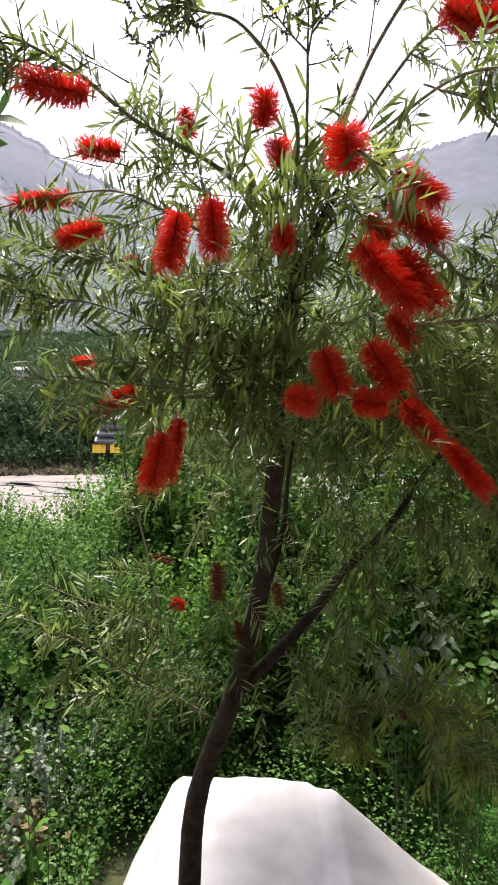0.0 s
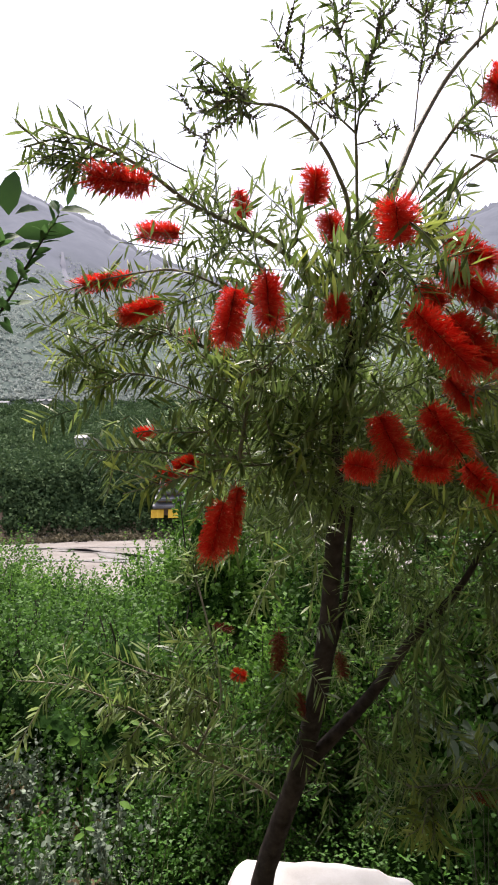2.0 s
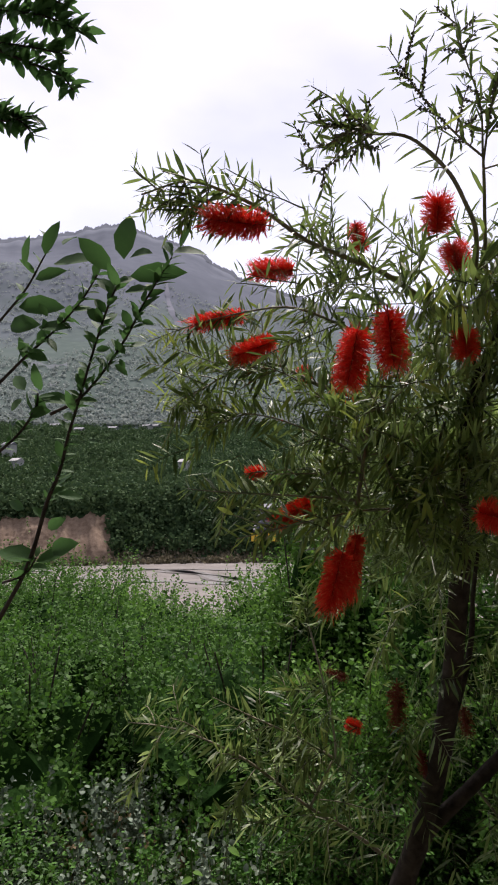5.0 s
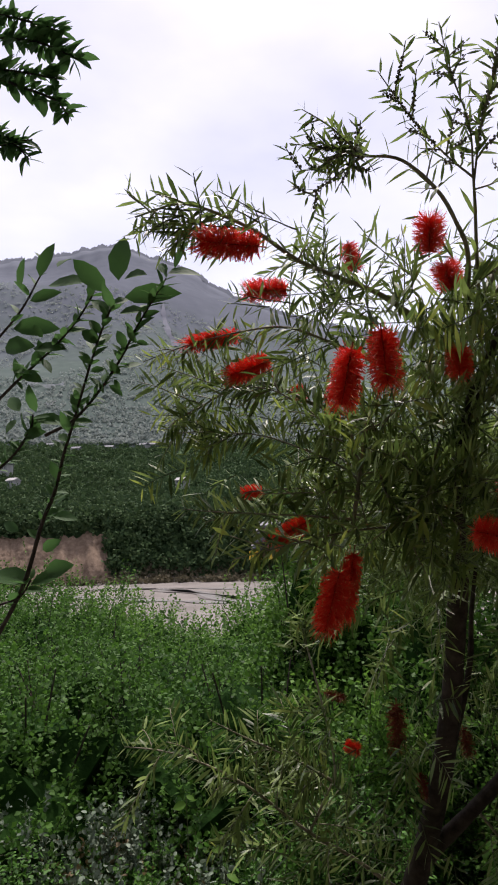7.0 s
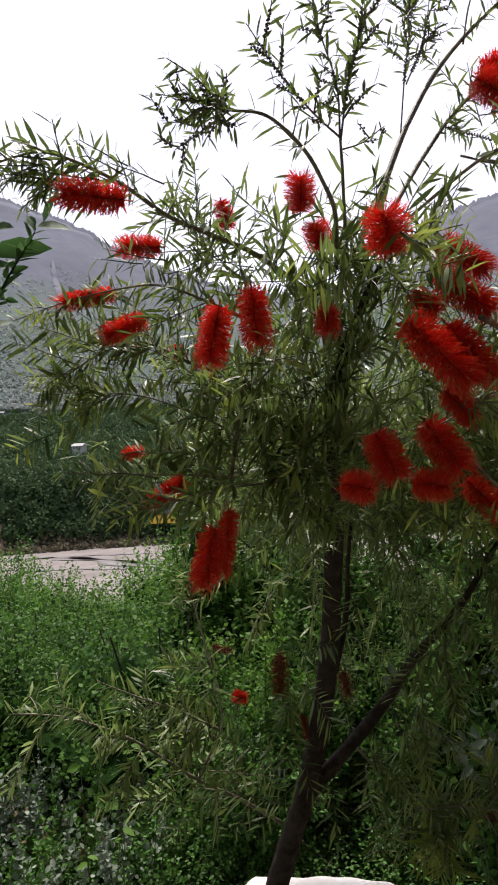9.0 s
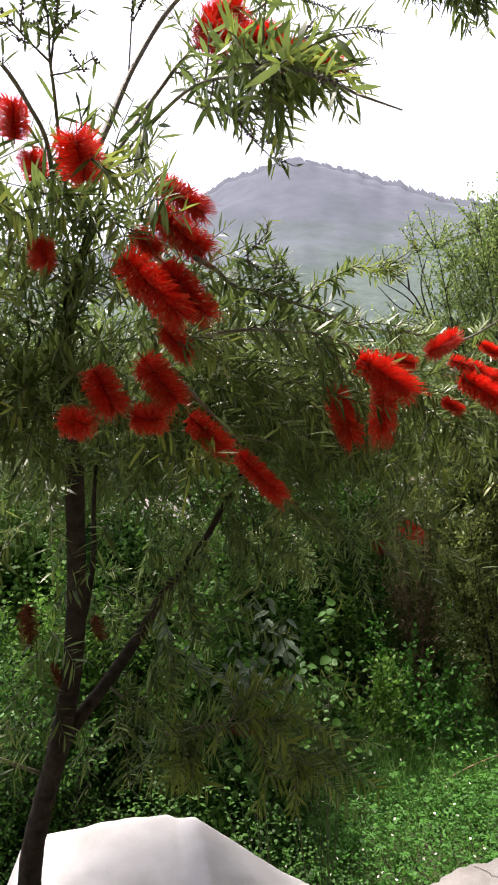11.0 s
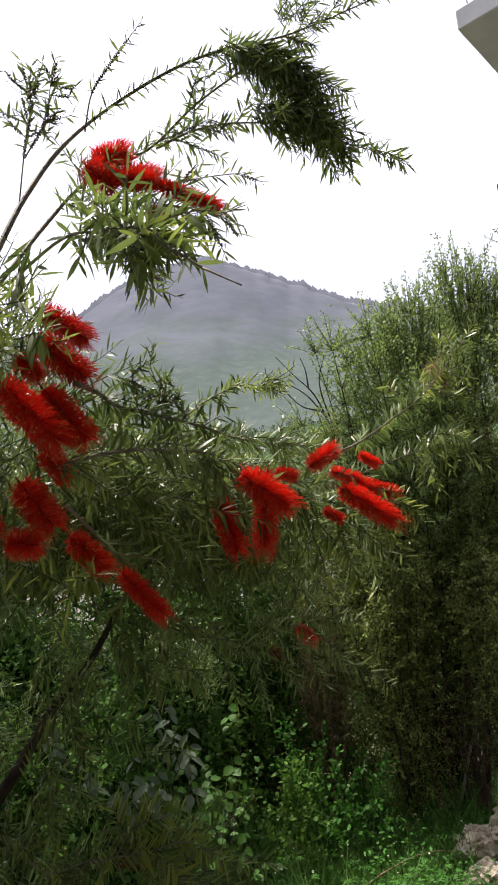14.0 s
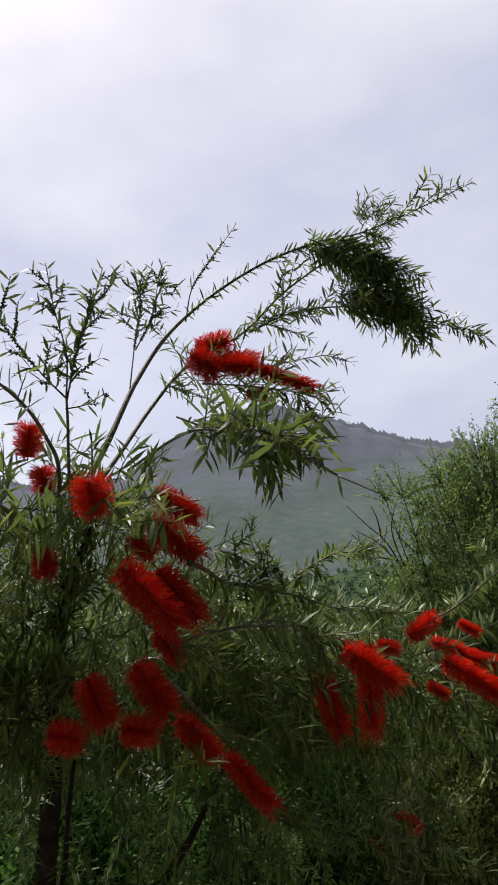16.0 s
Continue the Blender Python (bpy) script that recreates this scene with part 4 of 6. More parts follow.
# leafy twigs behind it, under the pale flowers
for k, (line, caps) in enumerate((([(0.349, 1.360, 2.431), (0.417, 1.330, 2.393), (0.492, 1.300, 2.381), (0.596, 1.300, 2.394)], 0.3), ([(0.421, 1.380, 2.525), (0.527, 1.340, 2.502), (0.639, 1.300, 2.467), (0.728, 1.300, 2.438)], 0.4),
                                  ([(0.400, 1.400, 2.440), (0.446, 1.350, 2.396), (0.479, 1.320, 2.333), (0.524, 1.300, 2.271)], 1.0), ([(0.480, 1.480, 2.590), (0.605, 1.450, 2.607), (0.703, 1.420, 2.619), (0.791, 1.400, 2.626)], 1.0))):
    branch(line, 0.0025, 0.001, 270 + k, leafy=0.1, gap=0.007, twigs=(9, 10, 3, 3)[k], twig_long=0.09, droop=0.3, long=0.046, young=0.12, capsules=caps)
# the dense middle of the crown
leaf_mass((-0.001, 1.350, 2.225), (0.22, 0.15, 0.1), 32, 81, 0.13, 0.0, young=0.1)
leaf_mass((0.159, 1.200, 2.173), (0.13, 0.12, 0.06), 16, 82, 0.12, 0.1, young=0.4)
leaf_mass((-0.153, 1.300, 2.240), (0.16, 0.12, 0.07), 16, 83, 0.12, 0.0, young=0.05, size=0.68)
leaf_mass((0.149, 1.500, 2.067), (0.3, 0.2, 0.16), 70, 84, 0.16, 0.5, young=0.2)
leaf_mass((-0.026, 1.500, 1.942), (0.25, 0.2, 0.16), 30, 85, 0.17, 0.6, young=0.1)
leaf_mass((0.040, 1.400, 2.023), (0.09, 0.08, 0.1), 16, 98, 0.14, 0.4, young=0.06)
leaf_mass((0.070, 1.420, 1.872), (0.1, 0.08, 0.1), 22, 99, 0.14, 0.6, young=0.04)
leaf_mass((-0.001, 1.440, 1.790), (0.08, 0.08, 0.06), 12, 100, 0.13, 0.7, young=0.04)
leaf_mass((0.292, 1.750, 1.916), (0.3, 0.2, 0.14), 70, 86, 0.17, 0.7, young=0.05)
leaf_mass((0.451, 1.520, 1.900), (0.25, 0.2, 0.11), 64, 87, 0.17, 0.5, young=0.2, way=(0.5, 0, -0.15))
leaf_mass((0.170, 1.700, 1.711), (0.35, 0.2, 0.16), 22, 88, 0.17, 0.8, young=0.03)
leaf_mass((0.471, 1.750, 1.562), (0.3, 0.22, 0.16), 18, 89, 0.17, 0.8, young=0.03)
leaf_mass((-0.082, 1.600, 1.619), (0.16, 0.14, 0.2), 8, 90, 0.17, 0.9, young=0.03)
leaf_mass((-0.061, 1.750, 1.355), (0.25, 0.15, 0.16), 7, 91, 0.16, 0.8, young=0.03)
leaf_mass((-0.338, 1.550, 2.052), (0.22, 0.14, 0.1), 8, 92, 0.15, 0.5, young=0.12)
leaf_mass((-0.511, 1.600, 1.982), (0.14, 0.14, 0.1), 4, 93, 0.14, 0.6, young=0.2)
leaf_mass((0.312, 1.850, 1.285), (0.3, 0.2, 0.2), 4, 94, 0.17, 0.8, young=0.06)
leaf_mass((0.534, 1.800, 0.928), (0.1, 0.1, 0.06), 16, 95, 0.2, 0.7, young=0.6, way=(0.5, 0, -0.2))
leaf_mass((0.258, 1.800, 1.028), (0.05, 0.05, 0.02), 6, 96, 0.18, 0.9, young=0.5, way=(-0.2, 0, -0.5))
leaf_mass((-0.205, 1.350, 1.810), (0.1, 0.08, 0.04), 4, 97, 0.12, 0.4, young=0.15)

# shoots that hang before the forked limb
for k, at_ in enumerate(((0.12, 1.73, 1.14), (0.22, 1.69, 1.26), (0.32, 1.67, 1.40), (0.43, 1.69, 1.55))):
    leaf_mass(at_, (0.08, 0.05, 0.07), 9, 180 + k, 0.13, 0.8, young=0.05, way=(0.1, 0.0, -0.4))
# yellow-green young tips
leaf_mass((0.286, 1.140, 1.910), (0.03, 0.03, 0.015), 7, 121, 0.07, 0.5, young=1, fresh_from=0.0, size=0.8, way=(0.5, 0, -0.2))
leaf_mass((-0.054, 1.150, 2.004), (0.012, 0.02, 0.01), 4, 122, 0.05, 0.3, young=1, fresh_from=0.0, size=0.8)
leaf_mass((-0.434, 1.500, 2.011), (0.05, 0.03, 0.04), 4, 123, 0.07, 0.3, young=1, fresh_from=0.2, way=(-0.6, 0, 0.1))
leaf_mass((-0.510, 1.520, 2.071), (0.04, 0.03, 0.02), 4, 124, 0.07, 0.2, young=1, fresh_from=0.2, way=(-0.6, 0, 0.2))
leaf_mass((0.152, 0.920, 2.121), (0.015, 0.02, 0.01), 5, 125, 0.05, 0.2, young=1, fresh_from=0.0, size=0.9, way=(0.5, 0, -0.1))
leaf_mass((-0.174, 1.250, 1.769), (0.03, 0.03, 0.02), 4, 126, 0.06, 0.5, young=1, fresh_from=0.3, size=0.8)
leaf_mass((0.292, 1.350, 1.703), (0.03, 0.03, 0.015), 6, 127, 0.08, 0.3, young=1, fresh_from=0.1)
leaf_mass((0.843, 1.600, 2.132), (0.06, 0.03, 0.015), 11, 128, 0.06, 0.1, young=0.8, fresh_from=0.3, size=0.55, gap=0.0045, way=(0.7, 0, 0.2))
leaf_mass((1.120, 1.500, 1.804), (0.05, 0.03, 0.03), 8, 129, 0.08, 0.4, young=1, fresh_from=0.1, size=0.8, way=(0.4, 0, -0.2))
for k, line in enumerate(([(0.100, 1.820, 1.130), (0.189, 1.800, 1.030), (0.238, 1.740, 1.015), (0.319, 1.700, 1.037), (0.379, 1.680, 1.039), (0.456, 1.680, 1.030), (0.558, 1.700, 1.017), (0.645, 1.700, 0.943)], [(0.456, 1.680, 1.030), (0.525, 1.660, 0.948), (0.538, 1.640, 0.868)],
                          [(0.379, 1.680, 1.039), (0.432, 1.680, 1.092), (0.541, 1.680, 1.101)], [(0.319, 1.700, 1.037), (0.296, 1.680, 0.976), (0.259, 1.660, 0.901)], [(0.319, 1.700, 1.037), (0.259, 1.680, 1.000), (0.218, 1.660, 0.940)], [(0.456, 1.680, 1.030), (0.454, 1.660, 0.954), (0.464, 1.640, 0.904)])):
    branch(line, 0.004 if k == 0 else 0.0022, 0.0012, 134 + k, leafy=0.4 if k == 0 else 0.1, gap=0.0048, twigs=(9, 5, 5, 4, 4, 3)[k], twig_long=0.085, droop=0.5, young=1, fresh_from=(0.6, 0.2, 0.3, 0.4, 0.5, 0.4)[k], ranks=2, long=0.055)

# the thick roof of the crown, packed to block sky light, and the sparser curtain of shoots that hangs from it in its
# shade
leaf_mass((0.42, 2.45, 1.93), (0.75, 0.70, 0.11), 640, 111, 0.2, 0.4, young=0.01, gap=0.0058, size=1.1, plain=True)
# second leaf layer, added behind the crown to shade the bushes below
leaf_mass((0.22, 3.55, 1.72), (0.75, 0.65, 0.12), 520, 116, 0.2, 0.4, young=0.01, gap=0.006, size=1.1, plain=True)
leaf_mass((0.95, 2.30, 1.74), (0.36, 0.45, 0.16), 240, 112, 0.2, 0.6, young=0.02, gap=0.006, size=1.1, plain=True)
leaf_mass((0.10, 2.20, 1.80), (0.34, 0.40, 0.16), 200, 113, 0.2, 0.6, young=0.01, gap=0.006, size=1.1, plain=True)
leaf_mass((0.50, 1.98, 1.90), (0.45, 0.28, 0.09), 260, 114, 0.17, 0.4, young=0.02, size=1.05, plain=True)
leaf_mass((0.1, 2.0, 2.05), (0.35, 0.3, 0.12), 120, 115, 0.17, 0.4, young=0.03, plain=True)
for k, (at_, n_) in enumerate((((0.95, 2.35, 1.42), 20), ((0.45, 3.0, 1.4), 24), ((0.10, 3.0, 1.1), 18), ((0.85, 2.9, 1.3), 24), ((0.25, 2.5, 1.5), 8))):
    leaf_mass(at_, (0.24, 0.2, 0.16), n_, 150 + k, 0.2, 0.9, young=0.02, way=(0.2, 0.0, -0.5), size=0.9)

# flower spikes on the valley side
spike((-0.103, 1.000, 2.067), (-0.122, 1.000, 1.980), 0.052)
spike((-0.064, 1.140, 2.133), (-0.057, 1.120, 2.031), 0.06)
spike((0.062, 1.210, 2.110), (0.060, 1.190, 2.056), 0.05)
spike((-0.383, 1.470, 2.243), (-0.509, 1.470, 2.231), 0.045)
spike((-0.300, 1.400, 2.163), (-0.394, 1.400, 2.132), 0.052)
spike((-0.267, 1.500, 2.127), (-0.249, 1.500, 2.092), 0.035)
spike((-0.366, 1.600, 1.901), (-0.415, 1.600, 1.895), 0.038)
spike((-0.229, 1.380, 1.823), (-0.304, 1.380, 1.781), 0.046)
spike((-0.152, 1.210, 1.738), (-0.181, 1.210, 1.635), 0.056)
spike((-0.134, 1.300, 1.766), (-0.157, 1.300, 1.644), 0.042)
spike((-0.243, 1.300, 2.274), (-0.328, 1.300, 2.281), 0.05)
spike((-0.240, 1.030, 2.248), (-0.328, 0.980, 2.246), 0.052)
spike((-0.124, 1.300, 2.357), (-0.113, 1.300, 2.299), 0.042)
spike((0.027, 1.290, 2.313), (0.031, 1.280, 2.382), 0.062)
spike((0.064, 1.300, 2.240), (0.052, 1.280, 2.290), 0.058)
spike((0.140, 0.950, 2.104), (0.128, 0.910, 2.151), 0.066)
spike((0.274, 1.280, 2.234), (0.364, 1.280, 2.171), 0.06)
spike((0.259, 1.250, 2.169), (0.347, 1.220, 2.079), 0.066)
spike((0.187, 1.170, 2.070), (0.286, 1.150, 1.947), 0.072)
spike((0.260, 1.200, 2.063), (0.335, 1.200, 1.959), 0.066)
spike((0.224, 1.300, 2.149), (0.268, 1.280, 2.100), 0.05)
spike((0.254, 1.220, 1.952), (0.296, 1.200, 1.892), 0.05)
spike((0.126, 1.180, 1.883), (0.158, 1.170, 1.804), 0.066)
spike((0.209, 1.180, 1.896), (0.262, 1.160, 1.809), 0.068)
spike((0.066, 1.180, 1.800), (0.115, 1.150, 1.786), 0.06)
spike((0.181, 1.170, 1.794), (0.235, 1.140, 1.785), 0.058)
spike((0.296, 1.300, 1.797), (0.364, 1.290, 1.718), 0.058)
spike((0.391, 1.340, 1.717), (0.469, 1.310, 1.616), 0.05)
spike((-0.275, 1.900, 1.377), (-0.218, 1.900, 1.361), 0.03, True)
spike((-0.227, 1.930, 1.238), (-0.187, 1.920, 1.228), 0.04)
spike((0.075, 1.890, 1.307), (0.088, 1.890, 1.235), 0.042, True)
spike((-0.038, 1.800, 1.224), (-0.020, 1.800, 1.162), 0.032, True)
spike((-0.084, 1.800, 1.382), (-0.087, 1.800, 1.270), 0.055, True)
# on the boughs that reach right
spike((0.666, 1.340, 1.890), (0.780, 1.330, 1.804), 0.072)
spike((0.760, 1.400, 1.900), (0.721, 1.380, 1.716), 0.066)
spike((0.663, 1.500, 1.850), (0.696, 1.480, 1.710), 0.07)
spike((0.799, 1.450, 1.893), (0.854, 1.450, 1.877), 0.04)
spike((0.910, 1.500, 1.901), (0.994, 1.500, 1.945), 0.055)
spike((0.977, 1.480, 1.846), (1.130, 1.470, 1.741), 0.068)
spike((1.057, 1.550, 1.857), (1.190, 1.550, 1.812), 0.05)
spike((0.996, 1.550, 1.890), (1.082, 1.550, 1.863), 0.04)
spike((0.940, 1.500, 1.792), (0.989, 1.500, 1.758), 0.036)
spike((1.119, 1.600, 1.932), (1.176, 1.600, 1.899), 0.036)
spike((1.024, 1.970, 1.433), (1.089, 1.970, 1.379), 0.055)
spike((0.933, 1.970, 1.393), (0.956, 1.970, 1.345), 0.045, True)
spike((0.392, 1.800, 0.973), (0.484, 1.780, 0.951), 0.03, True)
# over the crown
spike((0.430, 1.470, 2.665), (0.520, 1.450, 2.685), 0.066)
spike((0.410, 1.430, 2.630), (0.470, 1.400, 2.560), 0.082)
spike((0.455, 1.450, 2.620), (0.590, 1.440, 2.622), 0.062)
spike((0.480, 1.400, 2.585), (0.560, 1.380, 2.575), 0.06)
spike((0.560, 1.400, 2.580), (0.706, 1.360, 2.505), 0.046)
spike((0.540, 1.420, 2.520), (0.595, 1.410, 2.508), 0.045)

# ---- terrace edge, sheeted heap and stones at its foot ----
def slab_outline():
    """Broken front edge of the concrete terrace, then straight sides behind."""
    r = np.random.default_rng(8)
    pts = []
    for u in np.linspace(0, 1, 130):
        x = 0.7 + 3.5 * u
        y = np.interp(x, [0.7, 1.0, 1.2, 1.45, 1.56, 1.9, 2.4, 4.2], [2.72, 2.8, 2.87, 2.85, 2.9, 2.93, 2.92, 3.0]) + 0.005 * r.normal() + 0.03 * wobble(x, 0, 3.0, 2) + 0.012 * wobble(x, 0, 14.0, 4)
        pts.append((x, y))
    return pts + [(4.2, 1.6), (0.5, 1.6)]


terrace = bmesh.new()
top = [terrace.verts.new((x, y, -0.35)) for x, y in slab_outline()]
face = terrace.faces.new(top)
low = bmesh.ops.extrude_face_region(terrace, geom=[face])
for v in low["geom"]:
    if isinstance(v, bmesh.types.BMVert):
        v.co.z -= 0.45
bmesh.ops.recalc_face_normals(terrace, faces=terrace.faces)
bmesh.ops.bevel(terrace, geom=[e for e in terrace.edges if all(abs(v.co.z + 0.35) < 1e-4 for v in e.verts)], offset=0.01, segments=2, affect="EDGES")
terrace = part("pavement", terrace, CONCRETE, None)
tagged(terrace, "weathered pale concrete terrace with a broken edge beside the grass", "terrace", kind="structure")


def ribbon(name, pts, half, z, mat, parent, label):
    p = smooth_path([(x, y, z) for x, y in pts], 2 if len(pts) > 9 else 8)
    t = unit(np.gradient(p, axis=0))
    s = np.cross(t, (0, 0, 1)) * half
    v = np.vstack([p - s, p + s])
    n = len(p)
    return link(name, v, [(i, i + 1, n + i + 1, n + i) for i in range(n - 1)], mat, parent, label)


cr = np.random.default_rng(12)
crack = [(1.66 + 0.24 * u + 0.008 * cr.normal() + 0.03 * wobble(u, 0.3, 3.0), 2.88 - 0.6 * u + 0.008 * cr.normal()) for u in np.linspace(0, 1, 26)]
ribbon("crack", crack, 0.0016, -0.3465, CRACK, terrace, "dark crack")
for cx, cy, turn in ((1.42, 2.56, 0.3), (1.5, 2.55, -0.9), (1.34, 2.5, 1.1), (1.22, 2.52, 0.1)):
    ribbon("scratched_mark", [(cx - 0.04 * math.cos(turn), cy - 0.04 * math.sin(turn)), (cx, cy + 0.006), (cx + 0.04 * math.cos(turn), cy + 0.04 * math.sin(turn))], 0.006, -0.346, LINE_MARK, terrace, "faint scratched mark")

mr = np.random.default_rng(77)
for k in range(26):
    cx, cy, turn = mr.uniform(1.1, 3.6), mr.uniform(2.0, 2.8), mr.uniform(0, 3)
    ln_ = mr.uniform(0.003, 0.011)
    ribbon("chip", [(cx - ln_ * math.cos(turn), cy - ln_ * math.sin(turn)), (cx, cy + 0.004), (cx + ln_ * math.cos(turn), cy + ln_ * math.sin(turn))], mr.uniform(0.0015, 0.004), -0.3455, CRACK if k % 3 else LINE_MARK, terrace, "dark chip in the concrete")

# white sheet over a heap
def cloth_z(x, y):
    back = 3.38 if x < 0.3 else 3.38 - 0.72 * (x - 0.3)
    over = y - back
    top = np.interp(over, [-1.0, -0.5, -0.25, -0.06, 0.0, 0.05, 0.16], [-0.22, -0.09, -0.03, 0.0, -0.02, -0.1, -0.7])
    side = np.interp(x, [-0.74, -0.59, -0.46, -0.385, -0.34, 0.28, 0.34, 0.42, 0.68, 0.92, 1.05], [-0.8, -0.46, -0.22, -0.06, -0.02, -0.045, -0.06, -0.035, -0.19, -0.31, -0.345])
    folds = 0.009 * math.sin(11 * x + 3 * y) * math.sin(5 * y) + 0.016 * wobble(x, y, 3.0) + 0.007 * wobble(x, y, 9.0) + 0.01 * abs(wobble(x + 0.4 * y, y, 5.0))
    return max(-0.82, top + side + folds)


xs, us = np.linspace(-0.78, 1.06, 100), np.linspace(-1.0, 0.16, 80)
v = []
for u in us:
    for x in xs:
        y = (3.38 if x < 0.3 else 3.38 - 0.72 * (x - 0.3)) + u
        v.append((x + 0.012 * wobble(x, y, 3), y + 0.012 * wobble(y, x, 3), cloth_z(x, y)))
f = [(j * 100 + i, j * 100 + i + 1, (j + 1) * 100 + i + 1, (j + 1) * 100 + i) for j in range(79) for i in range(99)]
sheet = link("sheet", v, f, CLOTH, smooth=True)
m = sheet.modifiers.new("thickness", "SOLIDIFY")
m.thickness = 0.004
tagged(sheet, "frayed dirty white sheet draped over a low heap", "sheet")


def stone(at, size, seed, turn):
    """A craggy stone with ledges and pitted hollows."""
    bm = bmesh.new()
    bmesh.ops.create_icosphere(bm, subdivisions=4, radius=1)
    R = Matrix.Rotation(turn, 3, "Z") @ Matrix.Rotation(0.5 * math.sin(seed), 3, "X") @ Matrix.Rotation(0.4 * math.cos(seed * 2), 3, "Y")
    for v in bm.verts:
        d = v.co.normalized()
        off = Vector((seed, seed * 0.3, 0))
        k = 1 + 0.5 * noise.noise(d * 1.3 + off) + 0.28 * noise.noise(d * 3.1 - off)
        k -= 0.3 * max(0, 0.5 - abs(noise.noise(d * 2.4 + off * 2)) * 3) + 0.16 * max(0, 0.5 - abs(noise.noise(d * 5.5 - off * 3)) * 3)
        k += 0.06 * noise.noise(d * 11 + off)
        q = d * k
        q.z += 0.07 * math.sin(q.z * 11 + 2 * noise.noise(d * 1.5 + off))
        v.co = R @ Vector((q.x * size[0], q.y * size[1], q.z * size[2])) + Vector(at)
    ob = part("stone", bm, STONE, None)
    return tagged(ob, "craggy grey-brown stone in a dry heap at the terrace edge", "stone", "loose stones")


r = np.random.default_rng(3)
for i in range(40):
    y, e = r.uniform(3.2, 4.15), r.uniform(0, 0.85)
    x = 2.66 + 0.41 * (y - 3.3) + e
    z = -0.74 + (0.08 + 0.66 * e) * r.uniform(0.15, 1.0)
    s = r.uniform(0.06, 0.13) * (0.8 if e < 0.15 else 1.2)
    stone((x, y, z), (s * r.uniform(1.0, 1.8), s * r.uniform(0.9, 1.4), s * r.uniform(0.6, 1.0)), i * 3.7, r.uniform(0, 3))


# ---- grass and weeds ----
def scatter(n, box, seed):
    r = np.random.default_rng(seed)
    x, y = r.uniform(box[0], box[1], n), r.uniform(box[2], box[3], n)
    return x, y, np.array([ground_z(a, b) for a, b in zip(x, y)]), r


def meadow(name, n, box, long, half, mat, seed, lean, label, category, shape=BLADE, lift=0.0, flat=False):
    x, y, z, r = scatter(n, box, seed)
    keep = ~((y < 2.95) & (x > 0.5) & (x < 4.2)) & ~((y < 3.6) & (x > -0.8) & (x <= 0.6))
    x, y, z = x[keep], y[keep], z[keep]
    k = len(x)
    patch = np.array([0.55 + 0.9 * max(0, 0.5 + wobble(a, b, 1.1, seed)) for a, b in zip(x, y)])
    way = r.normal(0, lean, (k, 3)) + (0, 0, 1)
    if flat:
        way = r.normal(0, 1, (k, 3)) * (1, 1, 0.35) + (0, 0, 0.1)
    ln_ = long * patch * r.uniform(0.4, 1.2, k)
    ups = r.normal(0, 0.35, (k, 3)) + (0, -0.15, 1) if flat else r.normal(0, 1, (k, 3))
    ob = leaves(name, np.stack([x, y, z + lift * r.uniform(0, 1, k) * patch], 1), way, ln_, half * r.uniform(0.6, 1.3, k), mat, None, shape, ups)
    return tagged(ob, label, category, kind="stuff")


meadow("grass", 13000, (0.2, 5.0, 2.85, 7), 0.26, 0.0032, GRASS, 1, 0.4, "fresh green grass among the weeds", "grass")
meadow("tall_grass", 6000, (1.3, 3.6, 3.9, 6.4), 0.36, 0.0035, GRASS, 7, 0.5, "taller rough grass in front of the shrubs", "grass")
meadow("clover", 85000, (0.3, 4.0, 2.85, 5.8), 0.023, 0.0068, CLOVER, 2, 1.2, "low clover and weeds in the grass", "weeds", SMALL, 0.2, True)
meadow("broad_weeds", 7000, (0.3, 3.6, 2.85, 5.2), 0.03, 0.008, CLOVER, 22, 1.0, "broader leafy weeds between the clover", "weeds", BROAD, 0.24, True)
meadow("bank_weeds", 60000, (-3.2, 1.2, 2.3, 6.5), 0.028, 0.0095, WEED_LEAF, 4, 1.1, "leafy weeds on the bank below the tree", "weeds", SMALL, 0.5, True)


meadow("low_weeds", 13000, (-2.6, -0.8, 2.3, 4.4), 0.038, 0.013, WEED_LEAF, 14, 1.2, "broad-leaved weeds beside the sheeted heap", "weeds", BROAD, 0.24, True)


# small white daisies
petals = bmesh.new()
for i in range(9):
    a = i * 2 * math.pi / 9
    d, s = Vector((math.cos(a), math.sin(a), 0.1)), Vector((-math.sin(a), math.cos(a), 0))
    vs = [petals.verts.new(d * 0.003), petals.verts.new(d * 0.009 + s * 0.003), petals.verts.new(d * 0.013), petals.verts.new(d * 0.009 - s * 0.003)]
    petals.faces.new(vs)
petal_mesh = bpy.data.meshes.new("petals")
petals.to_mesh(petal_mesh)
petals.free()
petal_mesh.materials.append(PETAL)
_v, _f = tube([(0, 0, -0.3), (0.01, 0, -0.12), (0, 0, 0.0)], 0.0012, 0.001, 4)
stalk_mesh = bpy.data.meshes.new("stalk")
stalk_mesh.from_pydata(_v, [], _f)
stalk_mesh.materials.append(GRASS)
_v, _f = tube([(0, 0, 0), (0, 0, 0.003)], 0.0038, 0.002, 6)
heart_mesh = bpy.data.meshes.new("heart")
heart_mesh.from_pydata(_v, [], _f)
heart_mesh.materials.append(YELLOW)
x, y, z, r = scatter(250, (0.5, 3.6, 3.0, 5.4), 6)
